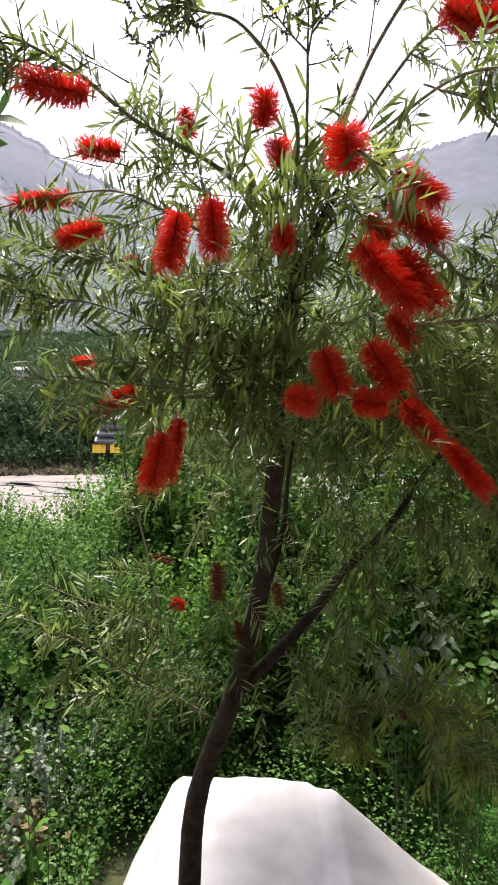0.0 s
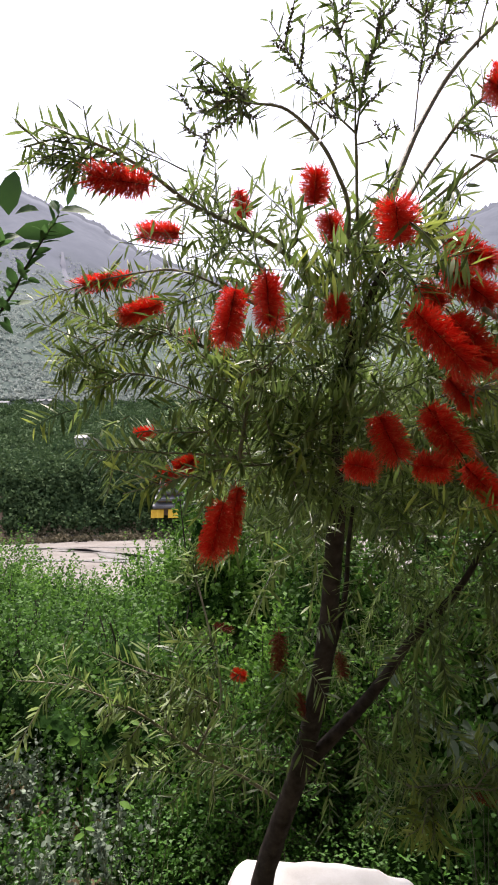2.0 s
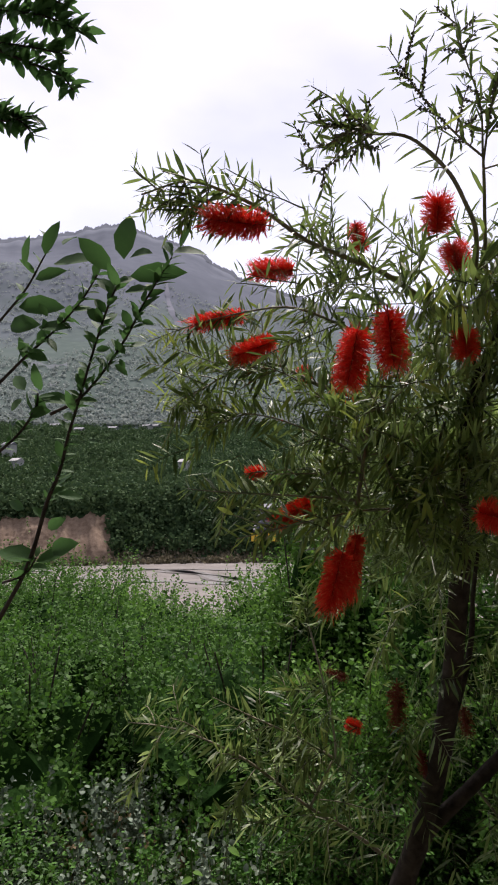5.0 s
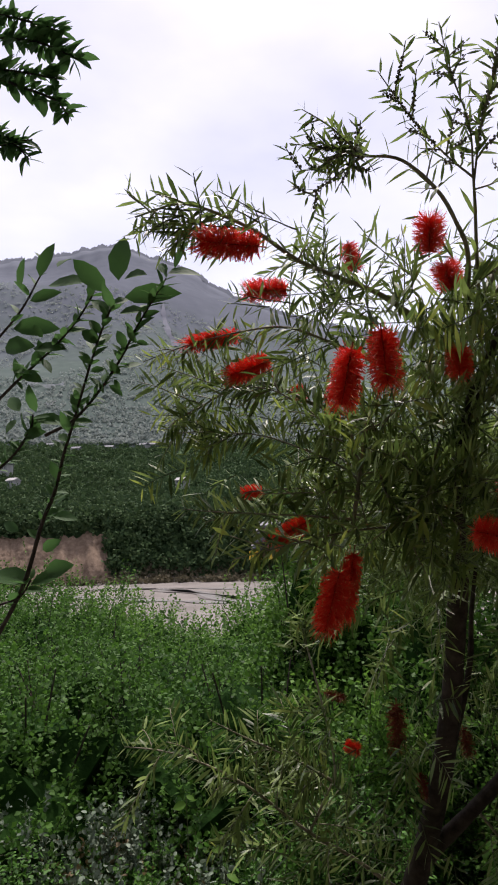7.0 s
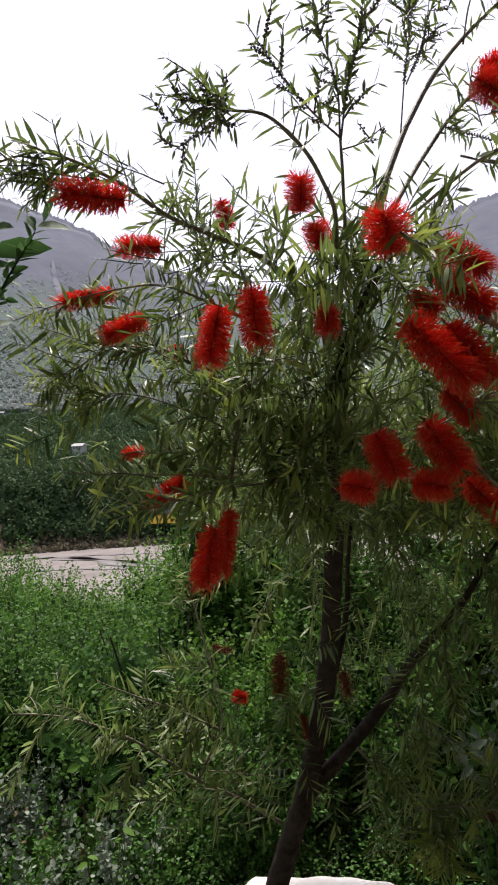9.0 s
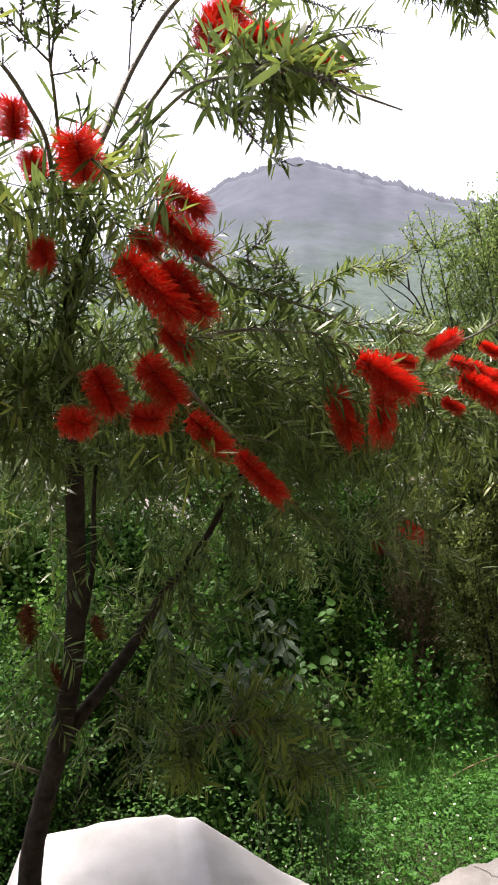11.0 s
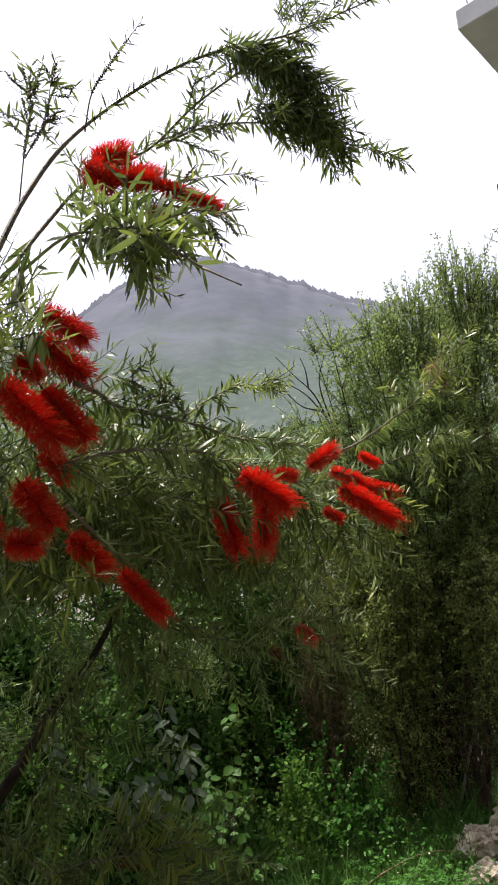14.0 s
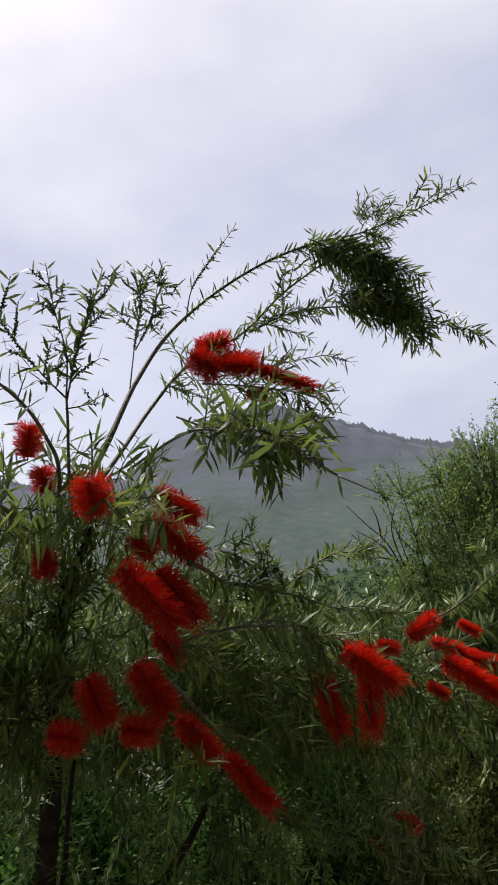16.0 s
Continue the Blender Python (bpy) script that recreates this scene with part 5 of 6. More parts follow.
for a, b, c in zip(x, y, z):
    if r.uniform() < 0.35 and a > 2:
        continue
    d = empty("daisy", (a, b, c + r.uniform(0.2, 0.3)), "small white daisy on a thin stalk in the grass", "flower", "daisies in the grass")
    d.scale = (0.62, 0.62, 0.9)
    d.rotation_euler = (r.uniform(-0.5, 0.5) + 0.35, r.uniform(-0.4, 0.4), r.uniform(0, 6))
    for me in (stalk_mesh, petal_mesh, heart_mesh):
        q = new(me.name, me)
        q.parent = d


# ---- shrubs ----
def shrub(name, base, height, wide, stems, seed, mat, leaf, label, category="shrub", shape=SMALL, twigs=10, twig_long=0.35, gap=0.03, stem_r=0.012, wood=BARK, upright=0.7, bare=0.1, half=0.35, group="", leader=True, top=0.8):
    """Stems from one foot, each with leafy side twigs; the stems and each stem's foliage are parts."""
    r = np.random.default_rng(seed)
    base = np.array((*base[:2], base[2]), float)
    ob = empty(name, base, label, category, group)
    for s in range(stems):
        a = r.uniform(0, 6.28)
        spread = wide * r.uniform(0.2, 1.0)
        h = height * r.uniform(0.6, 1.05) * (1 - 0.25 * spread / wide)
        foot = base + np.array((math.cos(a), math.sin(a), 0)) * wide * 0.12 * r.uniform(0, 1)
        mid = foot + np.array((math.cos(a) * spread * 0.45, math.sin(a) * spread * 0.45, h * 0.5)) + r.normal(0, 0.05 * wide, 3)
        end = foot + np.array((math.cos(a) * spread, math.sin(a) * spread, h))
        path = smooth_path([foot, mid, end], 6)
        heap = Heap()
        heap.add(*tube(path, stem_r * r.uniform(0.6, 1.2), stem_r * 0.1, 5, r, 0.05))
        at, ways = [], []
        for k in range(twigs):
            u = bare + (1 - bare) * r.uniform() ** top
            i = min(int(u * (len(path) - 1)), len(path) - 2)
            tan = unit(path[i + 1] - path[i])
            w = unit(tan * upright + unit(r.normal(0, 1, 3)) * (1 - upright * 0.5))
            t = sprout(path[i], w, twig_long * r.uniform(0.5, 1.3) * (1.15 - 0.5 * u), r, 0.1, 0.15, 1)
            heap.add(*tube(t, stem_r * 0.2, stem_r * 0.07, 3))
            p, q, _ = along(t, gap, r, lean=55, jitter=16, droop=0.1, start=0.1)
            at.append(p), ways.append(q)
        if leader:
            p, q, _ = along(path[len(path) // 2:], gap * 0.45, r, lean=50, jitter=18, droop=0.0)
            p = p + r.normal(0, 0.035 * min(1.0, height / 4), p.shape)
            at.append(p), ways.append(q)
        stem = heap.link("stem", wood, ob)
        if wood in (DRY, RED_BARK):
            tagged(stem, kind="stuff")
        at, ways = np.vstack(at), np.vstack(ways)
        size = leaf * r.uniform(0.55, 1.25, len(at))
        leaves("leaves", at, ways, size, size * half, mat, stem, shape, r.normal(0, 0.7, (len(at), 3)) + (0, 0, 0.6))
    return ob


def dome_bush(base, height, wide, seed, mat, leaf, label, gap, spacing, group="bushes on the river slope"):
    """A bush whose twig tips fill an uneven dome; stems, twigs, foliage and a painted shade core are parts."""
    r = np.random.default_rng(seed)
    base = np.asarray(base, float)
    ob = empty("bush", base, label, "bush", group)
    core = base + (0, 0, height * 0.25)
    n = int(2 * math.pi * wide * (wide + height * 0.8) / 2 / spacing ** 2)
    wood, twig = Heap(), Heap()
    for i in range(7):
        a = i * 2.4 + r.uniform(0, 1)
        end = core + np.array((math.cos(a) * wide * r.uniform(0.2, 0.6), math.sin(a) * wide * r.uniform(0.2, 0.6), height * r.uniform(0.4, 0.62)))
        wood.add(*tube(smooth_path([base + (math.cos(a) * 0.05, math.sin(a) * 0.05, -0.05), (base + end) / 2 + r.normal(0, 0.06 * wide, 3), end], 3), 0.01 + 0.004 * height, 0.006, 5))
    stem = wood.link("stem", BARK, ob)
    # dark blob inside the dome: shade behind the leaves put into colour
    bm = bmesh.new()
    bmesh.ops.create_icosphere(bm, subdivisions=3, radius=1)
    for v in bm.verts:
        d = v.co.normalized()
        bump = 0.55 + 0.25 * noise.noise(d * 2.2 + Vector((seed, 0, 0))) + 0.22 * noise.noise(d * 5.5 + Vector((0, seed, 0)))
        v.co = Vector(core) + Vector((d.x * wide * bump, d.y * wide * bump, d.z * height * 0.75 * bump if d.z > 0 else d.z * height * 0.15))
    part("shade_core", bm, CORE_SHADE, stem, "dark core that paints shade between the leaves")
    at, ways = [], []
    for i in range(n):
        d = unit(r.normal(0, 1, 3))
        d[2] = abs(d[2]) * 1.35 - 0.35
        if d[1] > 0.15:
            continue
        bump = 1 + 0.3 * noise.noise(Vector(d) * 2.2 + Vector((seed, 0, 0))) + 0.22 * noise.noise(Vector(d) * 5.5 + Vector((0, seed, 0)))
        depth = r.uniform(0.7, 1.0) * bump + (0.15 * r.uniform() if r.uniform() < 0.12 else 0)
        tip = core + d * (wide, wide, height * 0.75) * depth
        back = tip - unit(d + (0, 0, 0.7) + r.normal(0, 0.35, 3)) * (spacing * 2.2) * r.uniform(0.7, 1.4)
        line = np.array([back, tip])
        if i % (3 if spacing < 0.17 else 8) == 0:
            twig.add(*tube(line, 0.0025, 0.0012, 3))
        p, q, _ = along(line, gap, r, lean=55, jitter=18, droop=0.05)
        at.append(p), ways.append(q)
    at, ways = np.vstack(at), np.vstack(ways)
    tagged(twig.link("twig", BARK, stem), kind="stuff")
    size = leaf * r.uniform(0.55, 1.25, len(at))
    leaves("leaves", at, ways, size, size * 0.44, mat, stem, SMALL, r.normal(0, 0.5, (len(at), 3)) + (0, -0.15, 0.7), kind="stuff")
    return ob


# tall olive-green shrubs on the right with bare stems at the foot
def plumes(centre, radii, n, seed, long, parent, mat=SHRUB_LEAF):
    """Close upright leafy shoots that fill one stretch of a shrub's top."""
    q = np.random.default_rng(seed)
    wood, at, ways = Heap(), [], []
    for i in range(n):
        d = unit(q.normal(0, 1, 3)) * q.uniform() ** 0.4
        p = np.asarray(centre) + np.asarray(radii) * d
        t = sprout(p, (d[0] * 0.35 + q.normal(0, 0.16), d[1] * 0.35 + q.normal(0, 0.16), 1.0), long * q.uniform(0.6, 1.35), q, 0.0, 0.08, 2)
        wood.add(*tube(t, 0.004, 0.0012, 3))
        a, w, u = along(t, 0.0105, q, lean=48, jitter=16, droop=0.05)
        at.append(a + q.normal(0, 0.006, a.shape)), ways.append(w)
    shoot = tagged(wood.link("shoot", DARK_TWIG, parent), kind="stuff")
    at, ways = np.vstack(at), np.vstack(ways)
    size = 0.034 * q.uniform(0.55, 1.25, len(at))
    leaves("leaves", at, ways, size, size * 0.26, mat, shoot, SMALL, q.normal(0, 0.7, (len(at), 3)) + (0, 0, 0.6), kind="stuff")


tall = shrub("tall_shrub", (3.8, 5.4, -0.75), 5.3, 1.0, 30, 101, SHRUB_LEAF, 0.034, "tall dense olive-green shrub with reddish bare stems at its foot", shape=SMALL, twigs=60, twig_long=0.45, gap=0.0115, stem_r=0.02, upright=0.62, bare=0.25, half=0.25, top=0.62)
tall_back = shrub("tall_shrub", (4.95, 5.5, -0.75), 5.7, 1.1, 28, 102, SHRUB_LEAF, 0.034, "tall dense olive-green shrub with grey stems", shape=SMALL, twigs=58, twig_long=0.45, gap=0.012, stem_r=0.02, upright=0.62, bare=0.2, half=0.25, top=0.62)
shrub("tall_shrub", (3.7, 5.15, -0.78), 4.85, 0.6, 22, 124, SHRUB_LEAF, 0.034, "tall leafy green shrub beside the taller ones", shape=SMALL, twigs=60, twig_long=0.42, gap=0.0115, stem_r=0.014, upright=0.6, bare=0.3, half=0.25, top=0.62)
for k, (centre, radii, n_, long_, owner) in enumerate((((4.0, 5.4, 3.30), (0.36, 0.35, 0.36), 170, 0.32, tall), ((3.72, 5.35, 2.85), (0.42, 0.35, 0.42), 200, 0.30, tall), ((4.2, 5.4, 2.6), (0.5, 0.4, 0.5), 150, 0.30, tall),
                                                           ((4.85, 5.5, 3.66), (0.42, 0.4, 0.42), 220, 0.34, tall_back), ((5.3, 5.5, 3.48), (0.5, 0.4, 0.5), 190, 0.34, tall_back), ((4.75, 5.5, 3.0), (0.55, 0.4, 0.5), 190, 0.32, tall_back))):
    plumes(centre, radii, n_, 860 + k, long_, owner)
shrub("shrub", (3.3, 5.2, -0.78), 4.0, 0.5, 18, 103, FEATHER_LEAF, 0.036, "yellowish-green feathery shrub beside the taller one", shape=SMALL, twigs=70, twig_long=0.42, gap=0.013, stem_r=0.012, upright=0.6, bare=0.3, half=0.19)
shrub("shrub", (4.25, 4.95, -0.76), 3.7, 0.5, 14, 120, FEATHER_LEAF, 0.036, "yellowish-green feathery shrub in front of the tall ones", shape=SMALL, twigs=60, twig_long=0.45, gap=0.013, stem_r=0.012, upright=0.55, bare=0.55, half=0.17)
shrub("shrub", (3.15, 4.9, -0.78), 2.6, 0.45, 18, 121, FEATHER_LEAF, 0.035, "olive-green leafy shrub that reaches down to the grass", shape=SMALL, twigs=50, twig_long=0.36, gap=0.013, stem_r=0.01, upright=0.55, bare=0.03, half=0.2)
shrub("shrub", (3.95, 4.55, -0.78), 2.5, 0.5, 12, 125, FEATHER_LEAF, 0.035, "green leafy shrub before the tall ones", shape=SMALL, twigs=40, twig_long=0.36, gap=0.014, stem_r=0.01, upright=0.55, bare=0.4, half=0.22)
shrub("shrub", (3.7, 4.85, -0.78), 1.5, 0.4, 10, 123, SHRUB_LEAF, 0.035, "low dark leafy shrub among bare stems", shape=SMALL, twigs=30, twig_long=0.32, gap=0.022, stem_r=0.008, upright=0.55, bare=0.1, half=0.2)
thin = shrub("shrub", (2.8, 5.6, -0.8), 3.75, 0.5, 15, 104, FEATHER_LEAF, 0.036, "light green feathery shrub with bare tips", shape=SMALL, twigs=52, twig_long=0.42, gap=0.014, stem_r=0.011, upright=0.6, bare=0.12, half=0.19)
shrub("shrub", (2.25, 5.9, -0.85), 3.2, 0.6, 16, 122, BUSH_LEAF, 0.055, "mid-green shrub behind the boughs", shape=SMALL, twigs=50, twig_long=0.45, gap=0.02, stem_r=0.012, upright=0.6, bare=0.1, half=0.2)
shrub("shrub", (1.7, 6.6, -0.95), 3.1, 0.9, 18, 108, BUSH_LEAF, 0.06, "light green feathery shrub behind the boughs", shape=SMALL, twigs=55, twig_long=0.45, gap=0.022, stem_r=0.012, upright=0.6, bare=0.1, half=0.2)
for k, pts in enumerate(([(3.130, 5.500, 2.549), (2.993, 5.500, 2.860), (2.818, 5.500, 3.041), (2.647, 5.500, 3.228)], [(3.084, 5.500, 2.653), (2.909, 5.500, 2.862), (2.702, 5.500, 2.993)], [(3.136, 5.500, 2.600), (3.061, 5.500, 2.960), (3.149, 5.500, 3.238)],
                         [(3.033, 5.500, 2.706), (2.842, 5.500, 2.764), (2.645, 5.500, 2.970)], [(2.943, 5.500, 2.912), (2.934, 5.500, 3.089), (2.893, 5.500, 3.215)])):
    _v, _f = tube(smooth_path(pts), 0.009, 0.003, 5, np.random.default_rng(k), 0.08)
    link("bare_twig", _v, _f, DARK_TWIG, thin, "bare dark twig")
rb = np.random.default_rng(14)
n = 620
spot = np.array((1.734, 2.020, 2.234)) + rb.normal(0, 1, (n, 3)) * (0.022, 0.022, 0.03)
tagged(leaves("dried_bloom", spot, rb.normal(0, 0.7, (n, 3)) + (0, 0, 0.5), 0.014, 0.0024, PINK_BLOOM, tree, SMALL, rb.normal(0, 1, (n, 3)), "dried pinkish-brown bloom head"), kind="stuff")
for k, (pts, r0, r1) in enumerate((([(3.689, 4.700, -0.860), (3.713, 4.750, -0.625), (3.686, 4.800, -0.415), (3.732, 4.900, -0.204), (3.981, 5.100, 0.371), (4.264, 5.300, 0.998)], 0.045, 0.02), ([(3.335, 4.800, -0.719), (3.316, 4.850, -0.441), (3.329, 4.900, -0.167), (3.591, 5.100, 0.337)], 0.03, 0.014),
                                  ([(3.445, 4.850, -0.773), (3.495, 4.900, -0.350), (3.597, 5.000, 0.101), (3.929, 5.200, 0.785)], 0.022, 0.012), ([(3.851, 4.900, -0.681), (4.002, 4.950, -0.121), (4.167, 5.100, 0.496)], 0.02, 0.012), ([(4.055, 4.900, -0.730), (4.161, 4.950, -0.050), (4.441, 5.100, 0.716)], 0.028, 0.016))):
    _v, _f = tube(smooth_path(pts), r0, r1, 8, np.random.default_rng(k + 40), 0.12)
    link("old_stem", _v, _f, RED_BARK, tall, "gnarled reddish-brown stem", smooth=True)
shrub("dry_stalks", (2.62, 5.25, -0.82), 2.3, 0.22, 20, 109, DRY_LEAF, 0.05, "clump of reddish dry stalks among the grass", "dry weeds", NARROW, 12, 0.3, 0.028, 0.005, DRY, 0.7, 0.1, 0.1)
shrub("dry_stalks", (3.6, 4.75, -0.78), 1.25, 0.32, 16, 119, DRY_LEAF, 0.04, "bare brown stems at the shrub's foot", "dry weeds", NARROW, 10, 0.3, 0.05, 0.009, RED_BARK, 0.7, 0.3, 0.12)
for k, pts in enumerate(([(3.483, 4.800, -0.681), (3.698, 4.800, -0.181), (3.890, 4.850, 0.135), (4.103, 4.900, 0.613)], [(3.888, 4.850, 0.120), (3.997, 4.800, 0.237), (4.174, 4.750, 0.271)],
                         [(3.808, 4.900, -0.820), (3.945, 4.950, -0.221), (4.150, 5.000, 0.492)])):
    _v, _f = tube(smooth_path(pts), 0.012 if k != 1 else 0.006, 0.004, 6, np.random.default_rng(k), 0.08)
    tagged(link("dead_stick", _v, _f, PALE_STICK if k < 2 else RED_BARK, smooth=True), "thin dead stick leaning in the shrub", "stick", "dead sticks")
_v, _f = tube(smooth_path([(2.111, 4.000, -0.569), (2.432, 4.100, -0.559), (2.741, 4.150, -0.570), (3.085, 4.100, -0.632), (3.294, 4.050, -0.649)]), 0.006, 0.003, 5, np.random.default_rng(5), 0.08)
tagged(link("dead_stick", _v, _f, DRY, smooth=True), "long thin stalk lying over the grass", "stick", "dead sticks")
for i, (x, y, h) in enumerate(((3.4, 7.4, 3.0), (4.6, 7.6, 3.4), (5.8, 7.2, 3.6), (2.5, 8.2, 3.0), (6.2, 6.0, 4.5), (4.3, 6.4, 2.0), (3.5, 6.5, 2.0))):
    shrub("bush", (x, y, ground_z(x, y)), h, 1.0, 14, 600 + i, BUSH_LEAF, 0.075, "dense green bush behind the tall shrubs", "bush", SMALL, 18, 0.5, 0.045, 0.014, BARK, 0.5, 0.03, 0.4, "bushes behind the tall shrubs")
# broad-leaved plants under the crown
shrub("weed_bush", (1.05, 4.0, -0.74), 1.3, 0.4, 14, 105, WEED_LEAF, 0.052, "leafy green climber with rounded leaves under the tree", "plant", BROAD, 10, 0.25, 0.04, 0.006, TWIG, 0.5, 0.1, 0.38)


def leafy_stem(name, foot, spots, label, mat, long, seed, half=0.24, droop=0.75, count=6, group="", stem=SHOOT):
    """A slender plant: one stem from the foot to each knot of leaves; every leaf is a part of its stem."""
    q = np.random.default_rng(seed)
    foot = np.asarray(foot, float)
    ob = empty(name, foot, label, "plant", group)
    for at_ in spots:
        at_ = np.asarray(at_, float)
        mid = foot * 0.45 + at_ * 0.55 + (0, 0, 0.12) + q.normal(0, 0.03, 3)
        path = smooth_path([foot, mid, at_], 5)
        v, f = tube(path, 0.0022, 0.0012, 4)
        st = link("stem", v, f, stem, ob)
        for i in range(count):
            a = i * 2.4 + q.uniform(0, 1)
            p = at_ + (mid - at_) * (0.07 * i) * q.uniform(0.4, 1.2)
            w = (math.cos(a), math.sin(a) * 0.7 - 0.25, -droop * q.uniform(0.2, 1.3))
            tpl, fc = BROAD
            size = long * q.uniform(0.65, 1.2)
            y_ = unit(w)
            x_ = unit(np.cross(y_, q.normal(0, 0.25, 3) + (0, -0.5, 0.9)))
            z_ = np.cross(x_, y_)
            v = p + tpl[:, 0:1] * half * size * x_ + tpl[:, 1:2] * size * y_ + tpl[:, 2:3] * size * z_
            link("leaf", v, fc, mat, st, smooth=True)
    return ob


leafy_stem("weed", (0.95, 3.25, -0.74), [(0.802, 3.0, 1.006), (0.894, 3.0, 0.897), (0.900, 3.02, 0.820), (0.84, 3.1, 0.95), (0.75, 3.05, 1.02)], "dark weed with drooping pale-veined pointed leaves under the tree", PALE_LEAF, 0.085, 41, 0.22)
leafy_stem("weed", (0.75, 3.25, -0.74), [(0.578, 3.0, 0.750), (0.628, 3.0, 0.735), (0.703, 3.0, 0.740), (0.744, 3.0, 0.746), (0.66, 3.1, 0.80), (0.313, 3.0, 1.029), (0.45, 3.1, 0.85)], "dark weed with drooping pale-veined pointed leaves under the tree", PALE_LEAF, 0.08, 42, 0.22)
leafy_stem("climber", (1.05, 3.3, -0.74), [(0.825, 3.0, 0.653), (0.974, 3.0, 0.670), (1.033, 3.0, 0.590), (1.091, 3.0, 0.723), (1.100, 3.0, 0.333), (1.091, 3.0, 0.949), (0.890, 3.0, 0.533), (1.15, 3.1, 0.5), (1.0, 3.1, 0.42), (1.2, 3.1, 0.2)], "green climber with rounded leaves under the tree", WEED_LEAF, 0.05, 43, 0.4, 0.3, 5)
leafy_stem("climber", (-0.75, 2.45, -0.74), [(-0.484, 2.3, 1.176), (-0.365, 2.3, 1.162), (-0.441, 2.3, 1.140), (-0.521, 2.3, 0.918), (-0.666, 2.3, 0.822), (-0.780, 2.3, 0.619), (-0.693, 2.3, 0.401), (-0.659, 2.3, 0.708), (-0.795, 2.3, 0.938), (-0.618, 2.3, 0.976)], "slender climber with oval green leaves beside the tree", BRIGHT_BUSH, 0.042, 44, 0.32, 0.25, 2)
shrub("weed_bush", (1.5, 4.5, -0.75), 1.0, 0.45, 11, 107, WEED_LEAF, 0.05, "leafy green bramble beside the grass", "plant", BROAD, 9, 0.2, 0.045, 0.005, TWIG, 0.5, 0.15, 0.38)
for i, (x, y, h) in enumerate(((1.95, 4.7, 1.0), (2.3, 4.9, 1.2), (2.2, 5.4, 1.6), (2.6, 5.4, 1.5), (1.8, 5.4, 1.4), (2.45, 4.5, 0.8))):
    shrub("weed_bush", (x, y, ground_z(x, y)), h, 0.4, 10, 620 + i, CLOVER if i % 2 else BRIGHT_BUSH, 0.042, "bright green leafy weeds in the gap between tree and shrubs", "plant", BROAD, 12, 0.25, 0.03, 0.005, TWIG, 0.5, 0.05, 0.3)
r = np.random.default_rng(9)
for i, (x, y, h, w, lf, mt) in enumerate(((0.2, 5.0, 2.3, 0.8, 0.05, BUSH_LEAF), (1.0, 4.9, 2.5, 0.7, 0.055, BUSH_LEAF), (-0.5, 4.9, 1.9, 0.8, 0.05, BRIGHT_BUSH), (0.6, 4.5, 2.3, 0.6, 0.04, BUSH_LEAF), (-0.3, 4.3, 1.4, 0.5, 0.036, WEED_LEAF))):
    shrub("bush", (x, y, ground_z(x, y)), h, w, 14, 400 + i, mt, lf, "dense shady green bush close behind the tree", "bush", SMALL, 40, 0.42, 0.024, 0.012, BARK, 0.5, 0.05, 0.28, "bushes behind the tree")
for i in range(46):
    x, y = r.uniform(-3.6, -0.35), r.uniform(3.4, 6.2)
    shrub("weed_bush", (x, y, ground_z(x, y)), r.uniform(0.55, 1.05), r.uniform(0.3, 0.5), 8, 110 + i, SILVER_LEAF if x < -1.3 - 1.2 * (i % 3 == 0) else WEED_LEAF, r.uniform(0.026, 0.042), "knee-high leafy weeds on the bank", "plant", SMALL, 14, 0.24, 0.019, 0.005, TWIG, 0.5, 0.05, 0.33, "weeds on the bank")
rs = np.random.default_rng(19)
for i in range(44):
    a, d = radians(rs.uniform(-38, -15)), rs.uniform(3.4, 6.0)
    x, y = d * math.sin(a), d * math.cos(a)
    shrub("weed_bush", (x, y, ground_z(x, y)), rs.uniform(0.7, 1.1), rs.uniform(0.22, 0.34), 8, 900 + i, SILVER_LEAF if i % 3 else WEED_LEAF, rs.uniform(0.028, 0.04), "knee-high weed with matt silvery-green leaves on the bank", "plant", BROAD, 9, 0.16, 0.028, 0.004, TWIG, 0.5, 0.15, 0.36, "silvery weeds on the bank")


def palmate_weed(base, height, n, seed):
    """A weed whose long-stalked leaves spread like fingers."""
    q = np.random.default_rng(seed)
    ob = empty("leafy_weed", base, "bright green weed with fingered leaves in the grass", "plant", "weeds by the terrace")
    base = np.asarray(base, float)
    for i in range(n):
        a = i * 2.4 + q.uniform(0, 0.5)
        h = height * q.uniform(0.5, 1.0)
        hub = base + (math.cos(a) * h * 0.5, math.sin(a) * h * 0.5, h)
        v, f = tube(smooth_path([base, base + (math.cos(a) * h * 0.12, math.sin(a) * h * 0.12, h * 0.6), hub], 3), 0.003, 0.0015, 4)
        stalk = link("leaf_stalk", v, f, GRASS, ob)
        way = [(math.cos(a + t), math.sin(a + t), q.uniform(-0.15, 0.2)) for t in (-2.0, -1.3, -0.65, 0, 0.65, 1.3, 2.0)]
        leaves("fingered_leaf", np.tile(hub, (7, 1)), way, np.array((0.6, 0.8, 0.95, 1, 0.95, 0.8, 0.6)) * 0.055 * q.uniform(0.6, 1.15), 0.005, CLOVER, stalk, SMALL)


